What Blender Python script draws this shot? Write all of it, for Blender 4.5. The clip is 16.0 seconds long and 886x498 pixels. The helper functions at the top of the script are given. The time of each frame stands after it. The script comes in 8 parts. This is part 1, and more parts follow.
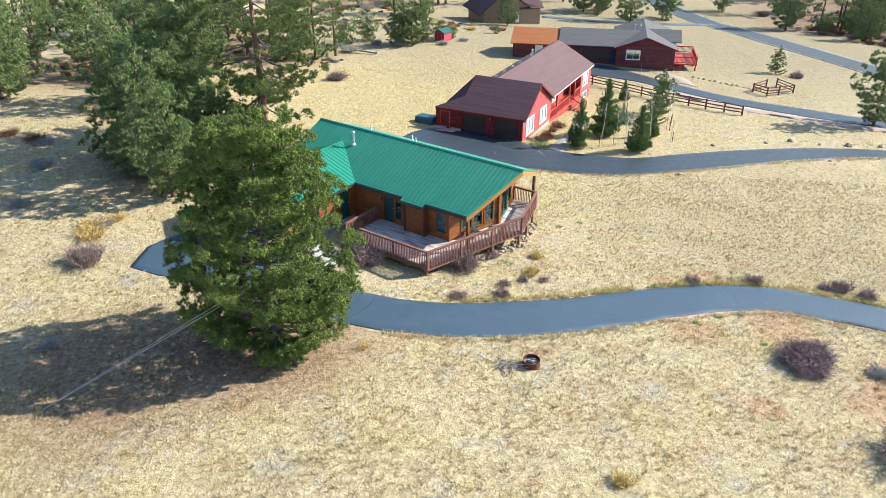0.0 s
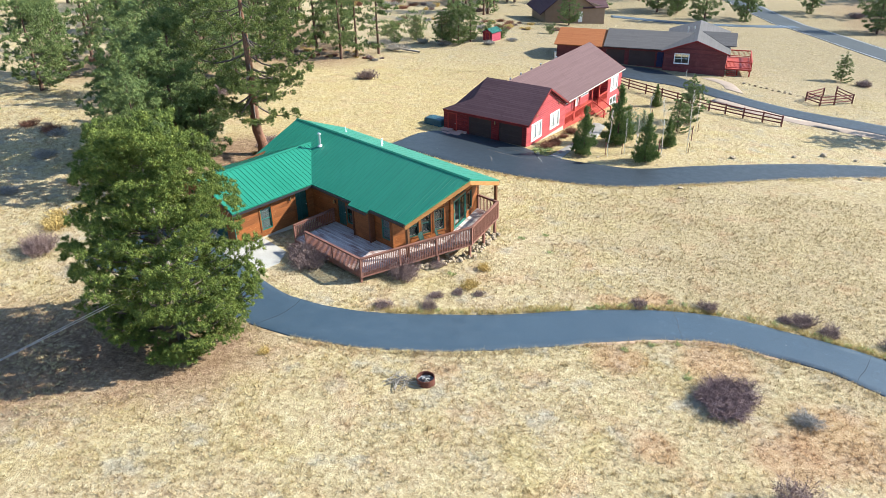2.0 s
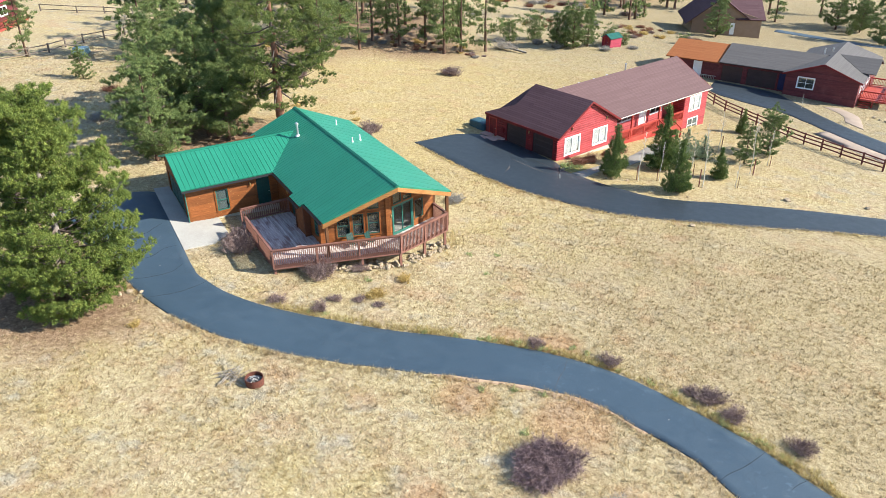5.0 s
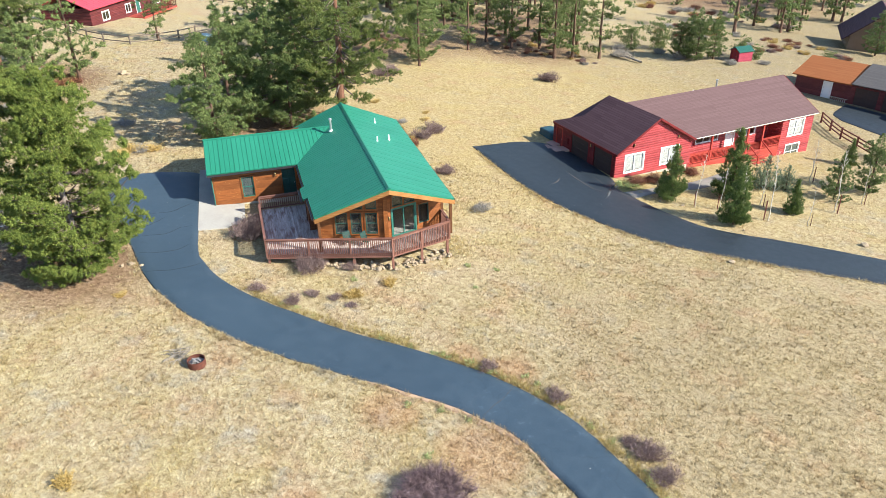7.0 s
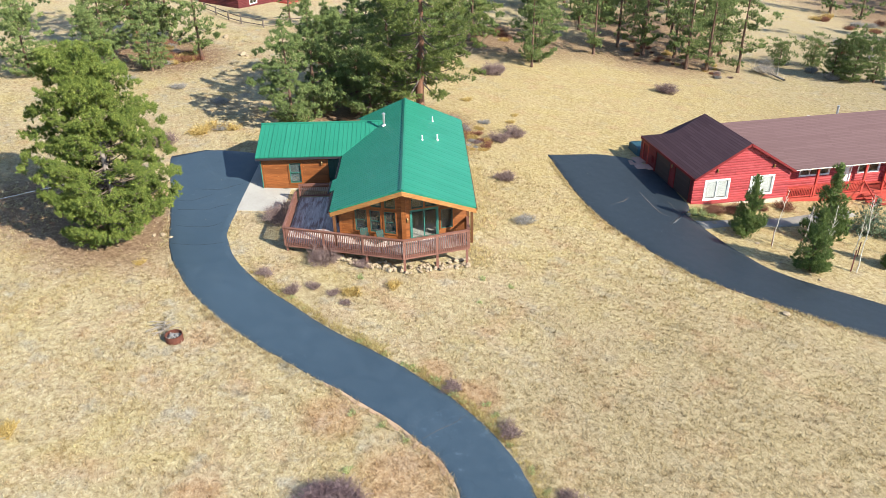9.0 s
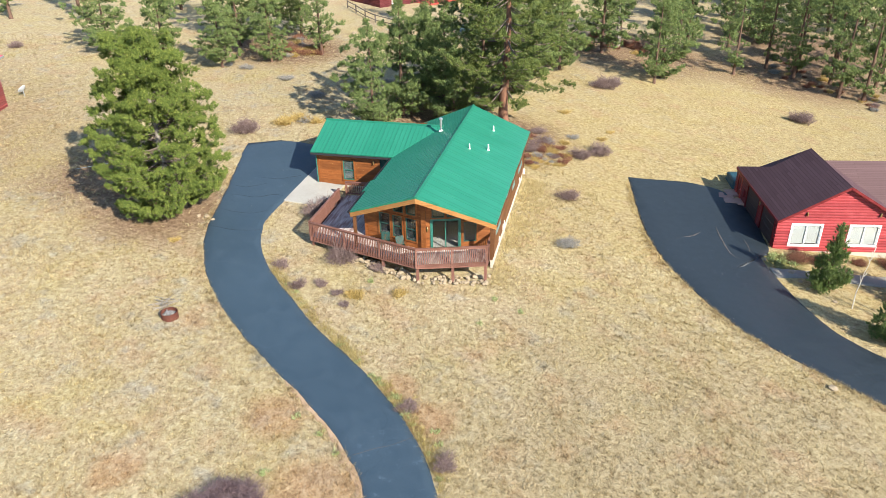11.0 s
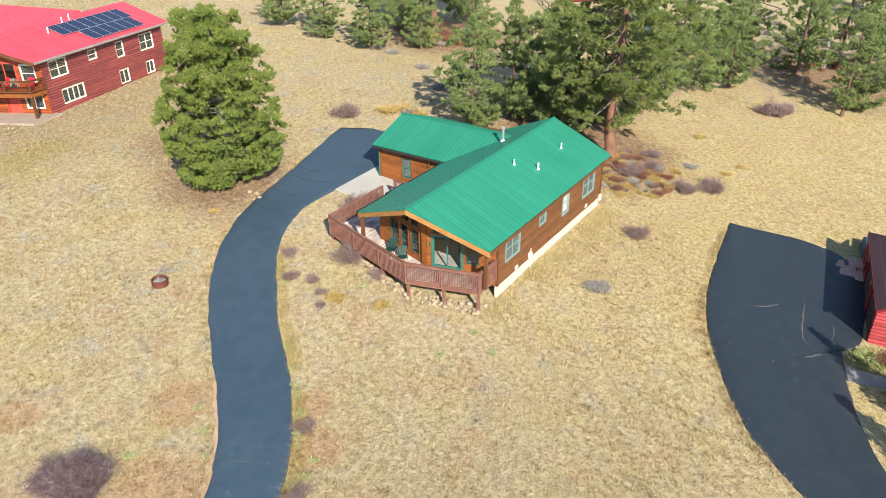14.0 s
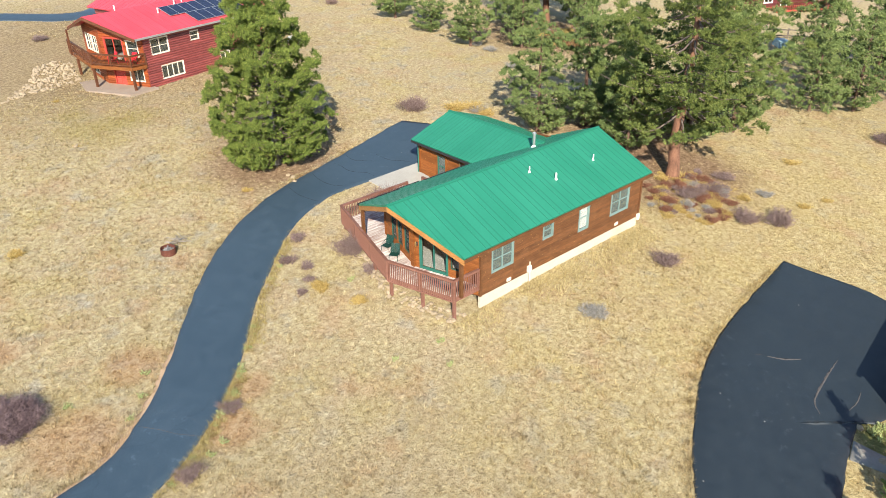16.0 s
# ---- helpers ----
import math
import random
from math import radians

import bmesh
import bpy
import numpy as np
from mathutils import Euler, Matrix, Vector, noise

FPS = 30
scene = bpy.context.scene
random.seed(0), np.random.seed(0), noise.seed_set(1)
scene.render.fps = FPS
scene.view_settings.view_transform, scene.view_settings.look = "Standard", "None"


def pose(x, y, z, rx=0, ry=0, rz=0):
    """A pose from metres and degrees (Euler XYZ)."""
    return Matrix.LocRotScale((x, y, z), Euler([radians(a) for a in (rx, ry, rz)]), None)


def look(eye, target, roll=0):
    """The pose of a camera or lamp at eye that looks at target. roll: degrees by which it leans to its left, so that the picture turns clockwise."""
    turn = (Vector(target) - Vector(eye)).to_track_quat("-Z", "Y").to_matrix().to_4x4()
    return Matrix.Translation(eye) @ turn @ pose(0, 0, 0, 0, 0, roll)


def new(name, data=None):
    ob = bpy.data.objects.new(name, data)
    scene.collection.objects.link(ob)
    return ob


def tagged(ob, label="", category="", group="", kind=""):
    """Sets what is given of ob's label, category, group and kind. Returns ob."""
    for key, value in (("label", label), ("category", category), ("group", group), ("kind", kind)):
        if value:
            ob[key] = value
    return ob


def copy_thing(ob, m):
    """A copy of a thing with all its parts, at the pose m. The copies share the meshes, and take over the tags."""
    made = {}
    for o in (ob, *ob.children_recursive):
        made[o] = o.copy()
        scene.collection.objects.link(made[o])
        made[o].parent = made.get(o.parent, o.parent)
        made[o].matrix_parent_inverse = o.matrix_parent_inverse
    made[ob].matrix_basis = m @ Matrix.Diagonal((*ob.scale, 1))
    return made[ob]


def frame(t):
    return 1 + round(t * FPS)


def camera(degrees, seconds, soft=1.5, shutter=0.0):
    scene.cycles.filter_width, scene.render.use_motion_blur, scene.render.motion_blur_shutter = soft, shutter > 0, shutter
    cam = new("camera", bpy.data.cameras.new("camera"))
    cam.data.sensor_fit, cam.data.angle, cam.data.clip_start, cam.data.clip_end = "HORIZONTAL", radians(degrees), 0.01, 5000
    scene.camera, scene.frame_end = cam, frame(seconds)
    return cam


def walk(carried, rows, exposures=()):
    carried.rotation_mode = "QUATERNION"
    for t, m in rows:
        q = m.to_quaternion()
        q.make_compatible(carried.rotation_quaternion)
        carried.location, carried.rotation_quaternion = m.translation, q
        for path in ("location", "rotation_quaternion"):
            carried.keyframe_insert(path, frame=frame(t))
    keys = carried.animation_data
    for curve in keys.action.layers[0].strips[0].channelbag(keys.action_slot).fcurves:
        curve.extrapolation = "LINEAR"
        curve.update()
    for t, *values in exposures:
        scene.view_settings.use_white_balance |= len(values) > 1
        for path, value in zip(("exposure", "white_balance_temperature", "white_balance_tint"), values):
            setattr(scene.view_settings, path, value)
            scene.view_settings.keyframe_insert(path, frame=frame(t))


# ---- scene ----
cam = camera(62.5, 16.0, soft=0.5)
PATH = [
    (0, (-1.207, -1.303, 24.122), (-1.289, 0.45, 23.161), -0.1),
    (0.5, (0.855, -0.869, 24.161), (0.709, 0.877, 23.198), -0.7),
    (1, (3.034, -0.402, 24.208), (2.825, 1.337, 23.242), -1.0),
    (1.5, (5.341, 0.17, 24.232), (5.065, 1.9, 23.267), -1.6),
    (2, (7.651, 0.844, 24.225), (7.313, 2.562, 23.259), -1.2),
    (2.5, (9.999, 1.643, 24.181), (9.584, 3.345, 23.217), -1.4),
    (3, (12.472, 2.518, 24.106), (11.984, 4.201, 23.143), -1.4),
    (3.5, (14.913, 3.462, 24.046), (14.345, 5.122, 23.086), -1.7),
    (4, (17.021, 4.688, 23.978), (16.381, 6.319, 23.014), -1.2),
    (6.5, (27.177, 11.817, 23.871), (26.101, 13.203, 22.91), -1.2),
    (7, (28.678, 13.515, 23.777), (27.52, 14.832, 22.816), -1.2),
    (7.5, (29.937, 15.285, 23.687), (28.704, 16.53, 22.724), -1.1),
    (8, (31.13, 17.12, 23.604), (29.82, 18.285, 22.642), -1.0),
    (8.5, (32.162, 18.955, 23.505), (30.783, 20.038, 22.543), -1.1),
    (9, (33.055, 20.911, 23.419), (31.608, 21.903, 22.458), -0.9),
    (11.5, (35.798, 31.281, 22.876), (34.101, 31.764, 21.935), -0.8),
    (12, (35.835, 33.429, 22.896), (34.112, 33.798, 21.951), -0.6),
    (12.5, (35.78, 35.48, 22.885), (34.038, 35.746, 21.938), -0.5),
    (13, (35.485, 37.63, 22.895), (33.734, 37.797, 21.943), -0.4),
    (13.5, (35.062, 39.848, 22.902), (33.307, 39.918, 21.944), -0.5),
    (14, (34.522, 42.166, 22.812), (32.768, 42.134, 21.852), -0.5),
    (14.5, (34.009, 44.318, 22.753), (32.258, 44.187, 21.793), -0.4),
    (15, (33.444, 46.525, 22.665), (31.706, 46.283, 21.705), -0.4),
    (15.5, (32.823, 48.728, 22.538), (31.107, 48.37, 21.576), -0.7),
    (16, (32.181, 50.993, 22.409), (30.49, 50.524, 21.448), -0.7),
]
walk(cam, [(t, look(eye, target, roll)) for t, eye, target, roll in PATH], exposures=[(0, 1.38, 6250, 6), (3.5, 1.31, 6450, 8), (8, 1.2, 6650, 9), (12.5, 1.1, 6780, 9), (16, 1.06, 6950, 9)])

# ---- light ----
SUN_AZ, SUN_EL = radians(19.0), radians(31.8)
world = bpy.data.worlds.new("sky")
scene.world = world
world.use_nodes = True
wt = world.node_tree
sky = wt.nodes.new("ShaderNodeTexSky")
sky.sky_type = "NISHITA"
sky.sun_disc = False
sky.sun_elevation = SUN_EL
sky.sun_rotation = radians(90) - SUN_AZ
sky.altitude = 2400.0
wt.links.new(sky.outputs[0], wt.nodes["Background"].inputs[0])
wt.nodes["Background"].inputs[1].default_value = 0.135
sun = new("sun", bpy.data.lights.new("sun", "SUN"))
sun.data.energy, sun.data.angle, sun.data.color = 4.55, radians(0.53), (1.0, 0.94, 0.85)
sun.matrix_world = look((0, 0, 60), Vector((0, 0, 60)) - Vector((math.cos(SUN_AZ) * math.cos(SUN_EL), math.sin(SUN_AZ) * math.cos(SUN_EL), math.sin(SUN_EL))))

rnd = random.Random(7)


# ---- materials ----
def mat(name, rough=0.7, metal=0.0, spec=0.4):
    m = bpy.data.materials.new(name)
    m.use_nodes = True
    b = m.node_tree.nodes["Principled BSDF"]
    b.inputs["Roughness"].default_value = rough
    b.inputs["Metallic"].default_value = metal
    b.inputs["Specular IOR Level"].default_value = spec
    return m, m.node_tree, b


def node(nt, kind, **sets):
    n = nt.nodes.new(kind)
    for k, v in sets.items():
        if k in n.inputs:
            n.inputs[k].default_value = v
    return n


def coords(nt, kind="Object", scale=(1, 1, 1)):
    tc = nt.nodes.new("ShaderNodeTexCoord")
    mp = nt.nodes.new("ShaderNodeMapping")
    mp.inputs["Scale"].default_value = scale
    nt.links.new(tc.outputs[kind], mp.inputs[0])
    return mp.outputs[0]


def world_pos(nt, scale=(1, 1, 1), off=(0, 0, 0)):
    g = nt.nodes.new("ShaderNodeNewGeometry")
    mp = nt.nodes.new("ShaderNodeMapping")
    mp.inputs["Scale"].default_value = scale
    mp.inputs["Location"].default_value = off
    nt.links.new(g.outputs["Position"], mp.inputs[0])
    return mp.outputs[0]


def noise_tex(nt, vec, scale, detail=4.0, rough=0.55):
    n = node(nt, "ShaderNodeTexNoise", Scale=scale, Detail=detail, Roughness=rough)
    nt.links.new(vec, n.inputs["Vector"])
    return n.outputs["Fac"]


def ramp(nt, fac, *stops):
    r = nt.nodes.new("ShaderNodeValToRGB")
    el = r.color_ramp.elements
    while len(el) < len(stops):
        el.new(0.5)
    for e, (p, c) in zip(el, stops):
        e.position = p
        e.color = (*c, 1) if len(c) == 3 else c
    nt.links.new(fac, r.inputs[0])
    return r.outputs[0]


def mixc(nt, fac, a, b, mode="MIX"):
    m = nt.nodes.new("ShaderNodeMix")
    m.data_type = "RGBA"
    m.blend_type = mode
    for sock, v in ((m.inputs["Factor"], fac), (m.inputs[6], a), (m.inputs[7], b)):
        if isinstance(v, (int, float)):
            sock.default_value = v
        elif isinstance(v, tuple):
            sock.default_value = (*v, 1)
        else:
            nt.links.new(v, sock)
    return m.outputs[2]


def bump(nt, b, height, strength=0.4, dist=0.02):
    n = nt.nodes.new("ShaderNodeBump")
    n.inputs["Strength"].default_value = strength
    n.inputs["Distance"].default_value = dist
    nt.links.new(height, n.inputs["Height"])
    nt.links.new(n.outputs[0], b.inputs["Normal"])


def island(nt):
    return nt.nodes.new("ShaderNodeNewGeometry").outputs["Random Per Island"]


def plain(name, c0, c1, rough=0.7, metal=0.0, scale=1.2, fine=18.0, bump_s=0.2, stretch=(1, 1, 1), spec=0.4, bdist=0.01):
    """Two-scale mottled paint, stone or metal."""
    m, nt, b = mat(name, rough, metal, spec)
    v = coords(nt, "Object", stretch)
    big = noise_tex(nt, v, scale, 4)
    small = noise_tex(nt, v, fine, 5, 0.65)
    f = mixc(nt, 0.45, big, small)
    nt.links.new(ramp(nt, f, (0.3, c0), (0.7, c1)), b.inputs["Base Color"])
    if bump_s:
        bump(nt, b, small, bump_s, bdist)
    return m


def wood(name, c0, c1, c2, rough=0.6, knots=False, spec=0.3):
    """Stained boards: each board its own tone, streaks along the length."""
    m, nt, b = mat(name, rough, 0, spec)
    v = coords(nt, "Object", (0.7, 0.7, 14))
    grain = noise_tex(nt, v, 2.2, 5, 0.6)
    wear = noise_tex(nt, coords(nt, "Object", (1, 1, 1)), 1.3, 4)
    col = ramp(nt, grain, (0.3, c0), (0.55, c1), (0.75, c2))
    tone = ramp(nt, island(nt), (0.0, (0.72, 0.72, 0.72)), (1.0, (1.18, 1.15, 1.1)))
    col = mixc(nt, 1.0, col, tone, "MULTIPLY")
    col = mixc(nt, ramp(nt, wear, (0.5, (0, 0, 0)), (0.75, (0.5, 0.5, 0.5))), col, c2)
    if knots:
        vo = node(nt, "ShaderNodeTexVoronoi", Scale=3.4)
        nt.links.new(coords(nt, "Object", (1, 1, 2.2)), vo.inputs["Vector"])
        col = mixc(nt, ramp(nt, vo.outputs["Distance"], (0.0, (1, 1, 1)), (0.08, (0.6, 0.6, 0.6)), (0.12, (0, 0, 0))), col, (0.46, 0.27, 0.10))
    nt.links.new(col, b.inputs["Base Color"])
    bump(nt, b, grain, 0.25, 0.006)
    return m


M = {}
M["cedar"] = wood("cedar_siding", (0.15, 0.045, 0.011), (0.235, 0.078, 0.02), (0.31, 0.115, 0.036), knots=True)
M["cedar_dark"] = wood("weathered_cedar", (0.080, 0.034, 0.014), (0.136, 0.056, 0.022), (0.192, 0.088, 0.040), knots=True)
M["trim_wood"] = wood("golden_trim", (0.28, 0.12, 0.034), (0.37, 0.175, 0.058), (0.45, 0.24, 0.09))
M["rail_wood"] = wood("rail_redwood", (0.16, 0.072, 0.052), (0.23, 0.108, 0.082), (0.31, 0.16, 0.125))
M["red_log"] = wood("red_log_siding", (0.29, 0.038, 0.044), (0.37, 0.056, 0.062), (0.44, 0.09, 0.095), rough=0.45)
# darker copy of the red siding: shade painted on unlit walls, plus dark trim
M["dark_red_and_shade"] = wood("dark_red_and_shaded_siding", (0.14, 0.014, 0.016), (0.19, 0.020, 0.022), (0.24, 0.032, 0.032), rough=0.55)
M["red_trim"] = wood("red_trim", (0.36, 0.04, 0.03), (0.45, 0.06, 0.045), (0.52, 0.09, 0.07))
M["maroon_log"] = wood("maroon_log_siding", (0.18, 0.036, 0.034), (0.25, 0.058, 0.054), (0.32, 0.09, 0.082), rough=0.4, spec=0.6)
M["orange_log"] = wood("orange_log_siding", (0.21, 0.045, 0.014), (0.28, 0.066, 0.021), (0.35, 0.10, 0.036), rough=0.5)
M["brown_post"] = wood("dark_brown_post", (0.07, 0.025, 0.012), (0.12, 0.045, 0.022), (0.18, 0.075, 0.04))
M["fence_wood"] = wood("fence_rail", (0.11, 0.032, 0.028), (0.16, 0.048, 0.042), (0.21, 0.08, 0.068))
M["old_wood"] = wood("grey_old_wood", (0.20, 0.17, 0.14), (0.30, 0.27, 0.23), (0.42, 0.39, 0.35))
M["fence_old"] = wood("weathered_fence", (0.10, 0.08, 0.065), (0.16, 0.13, 0.105), (0.23, 0.19, 0.155))
M["magenta"] = wood("magenta_shed_boards", (0.24, 0.026, 0.05), (0.31, 0.038, 0.07), (0.37, 0.06, 0.095))
M["deck_red"] = wood("deck_red_boards", (0.34, 0.05, 0.035), (0.44, 0.08, 0.06), (0.52, 0.12, 0.09))
M["green_trim"] = plain("green_trim", (0.02, 0.11, 0.085), (0.035, 0.16, 0.125), 0.45)
M["green_sash"] = plain("dull_green_sash", (0.016, 0.062, 0.052), (0.03, 0.09, 0.076), 0.5)
M["green_door"] = plain("green_door", (0.006, 0.045, 0.04), (0.012, 0.07, 0.06), 0.5)
M["white_trim"] = plain("white_trim", (0.72, 0.72, 0.70), (0.82, 0.82, 0.80), 0.5)
M["cream_trim"] = plain("cream_trim", (0.62, 0.56, 0.46), (0.74, 0.69, 0.58), 0.5)
M["concrete"] = plain("concrete", (0.30, 0.29, 0.26), (0.42, 0.41, 0.37), 0.85, scale=0.7, fine=9)
M["foundation"] = plain("foundation_plaster", (0.42, 0.38, 0.30), (0.55, 0.505, 0.42), 0.9, scale=0.9, fine=7)
M["garage_brown"] = plain("brown_garage_door", (0.035, 0.022, 0.020), (0.055, 0.035, 0.032), 0.5)
M["rock"] = plain("tan_rock", (0.23, 0.17, 0.105), (0.43, 0.355, 0.25), 0.9, scale=1.6, fine=7, bump_s=0.6, bdist=0.04)
M["rock_red"] = plain("pink_flagstone", (0.36, 0.20, 0.16), (0.52, 0.34, 0.28), 0.85, scale=1.2, fine=9)
M["steel"] = plain("galvanised_steel", (0.55, 0.56, 0.56), (0.72, 0.72, 0.72), 0.35, 0.8)
M["pvc"] = plain("white_vent_pipe", (0.70, 0.70, 0.68), (0.82, 0.82, 0.80), 0.4)
M["rust"] = plain("rusty_steel", (0.085, 0.028, 0.02), (0.17, 0.062, 0.04), 0.8, 0.3, scale=6, fine=30)
M["ash"] = plain("ash_and_char", (0.02, 0.02, 0.02), (0.40, 0.39, 0.38), 0.95, scale=7, fine=30)
M["stucco"] = plain("tan_stucco", (0.24, 0.16, 0.105), (0.30, 0.205, 0.14), 0.9)
M["black_pipe"] = plain("black_metal", (0.02, 0.02, 0.022), (0.04, 0.04, 0.045), 0.4)
M["tarp"] = plain("teal_tarpaulin", (0.012, 0.055, 0.075), (0.04, 0.11, 0.135), 0.5, scale=2, bump_s=0.5, bdist=0.05)
M["blue_tarp"] = plain("pale_blue_tarpaulin", (0.20, 0.33, 0.36), (0.38, 0.52, 0.54), 0.5, scale=2, bump_s=0.5, bdist=0.05)
M["blue_door"] = plain("navy_door", (0.010, 0.017, 0.06), (0.016, 0.027, 0.09), 0.5)
M["chair_green"] = plain("green_plastic", (0.006, 0.038, 0.03), (0.01, 0.055, 0.044), 0.5)
M["chair_red"] = plain("red_plastic", (0.45, 0.012, 0.02), (0.6, 0.02, 0.035), 0.4)
M["bark"] = plain("pine_bark", (0.065, 0.038, 0.027), (0.20, 0.118, 0.082), 0.95, scale=5, fine=26, bump_s=0.9, bdist=0.06, stretch=(1, 1, 0.35))
M["bark_red"] = plain("ponderosa_bark", (0.085, 0.040, 0.027), (0.30, 0.15, 0.092), 0.95, scale=4, fine=22, bump_s=0.9, bdist=0.06, stretch=(1, 1, 0.35))
M["bark_grey"] = plain("grey_limb_bark", (0.16, 0.13, 0.11), (0.34, 0.30, 0.27), 0.95, scale=5, fine=26, bump_s=0.7, bdist=0.03)
M["bark_limb"] = plain("dark_limb_bark", (0.075, 0.055, 0.045), (0.19, 0.15, 0.125), 0.95, scale=5, fine=26, bump_s=0.7, bdist=0.03)
M["aspen"] = plain("pale_aspen_bark", (0.42, 0.38, 0.31), (0.70, 0.66, 0.58), 0.8, scale=3, fine=14)
M["interior"] = plain("pale_interior", (0.42, 0.40, 0.36), (0.56, 0.54, 0.50), 0.9)
M["path"] = plain("grey_path", (0.20, 0.185, 0.16), (0.30, 0.285, 0.25), 0.9, scale=0.8, fine=9)
M["brass"] = plain("dull_brass", (0.30, 0.20, 0.08), (0.42, 0.30, 0.13), 0.4, 0.7)


def metal_roof(name, c0, c1, rough=0.42):
    """Painted steel sheets: faint tone and waviness from sheet to sheet."""
    m, nt, b = mat(name, rough, 0.0, 0.35)
    v = coords(nt, "Object")
    big = noise_tex(nt, v, 0.5, 4)
    fine = noise_tex(nt, v, 7, 4)
    sheet = nt.nodes.new("ShaderNodeSeparateXYZ")
    nt.links.new(coords(nt, "UV", (1 / 0.92, 1, 1)), sheet.inputs[0])
    step, frac, wn = (nt.nodes.new("ShaderNode" + k) for k in ("Math", "Math", "TexWhiteNoise"))
    step.operation, frac.operation, wn.noise_dimensions = "FLOOR", "FRACT", "1D"
    for k in (step, frac):
        nt.links.new(sheet.outputs[0], k.inputs[0])
    nt.links.new(step.outputs[0], wn.inputs["W"])
    tone = mixc(nt, 0.15, mixc(nt, 0.4, big, fine), wn.outputs["Value"])
    col = ramp(nt, tone, (0.25, c0), (0.7, c1))
    lap = ramp(nt, frac.outputs[0], (0.0, (0.4, 0.4, 0.4)), (0.05, (0, 0, 0)), (0.9, (0, 0, 0)), (1.0, (0.6, 0.6, 0.6)))
    col = mixc(nt, lap, col, (c0[0] * 0.55, c0[1] * 0.55, c0[2] * 0.55))
    nt.links.new(col, b.inputs["Base Color"])
    nt.links.new(ramp(nt, fine, (0.2, (rough - 0.08,) * 3), (0.8, (rough + 0.1,) * 3)), b.inputs["Roughness"])
    bump(nt, b, big, 0.12, 0.03)
    return m


M["green_roof"] = metal_roof("green_metal_roof", (0.014, 0.172, 0.105), (0.024, 0.218, 0.138))
M["red_roof"] = metal_roof("red_metal_roof", (0.50, 0.05, 0.07), (0.58, 0.075, 0.10))


def shingles(name, c0, c1, c2, row=0.145, gap=0.012, groove=0.01):
    """Asphalt shingles: courses of tabs, each tab a tone of its own."""
    m, nt, b = mat(name, 0.9, 0, 0.2)
    v = coords(nt, "UV")
    br = node(nt, "ShaderNodeTexBrick", Scale=1.0)
    br.inputs["Color1"].default_value = (*c0, 1)
    br.inputs["Color2"].default_value = (*c2, 1)
    br.inputs["Mortar"].default_value = (c0[0] * 0.45, c0[1] * 0.45, c0[2] * 0.45, 1)
    br.inputs["Mortar Size"].default_value = gap
    br.inputs["Brick Width"].default_value = 4.2
    br.inputs["Row Height"].default_value = row
    nt.links.new(v, br.inputs["Vector"])
    grit = noise_tex(nt, v, 30, 4, 0.7)
    big = noise_tex(nt, v, 0.35, 3)
    col = mixc(nt, 0.5, br.outputs["Color"], ramp(nt, grit, (0.3, c0), (0.7, c2)))
    col = mixc(nt, ramp(nt, big, (0.35, (0, 0, 0)), (0.7, (0.6, 0.6, 0.6))), col, c1)
    nt.links.new(col, b.inputs["Base Color"])
    bump(nt, b, br.outputs["Fac"], -0.5, groove)
    return m


M["brown_shingle"] = shingles("brown_shingles", (0.072, 0.038, 0.043), (0.108, 0.060, 0.066), (0.138, 0.080, 0.086), 0.21, 0.022, 0.03)
M["mauve_shingle"] = shingles("faded_brown_shingles", (0.100, 0.060, 0.060), (0.13, 0.080, 0.079), (0.155, 0.098, 0.096))
M["grey_shingle"] = shingles("grey_shingles", (0.085, 0.080, 0.078), (0.115, 0.108, 0.105), (0.145, 0.137, 0.133))
M["orange_shingle"] = shingles("orange_brown_shingles", (0.26, 0.085, 0.028), (0.33, 0.115, 0.042), (0.38, 0.15, 0.06))


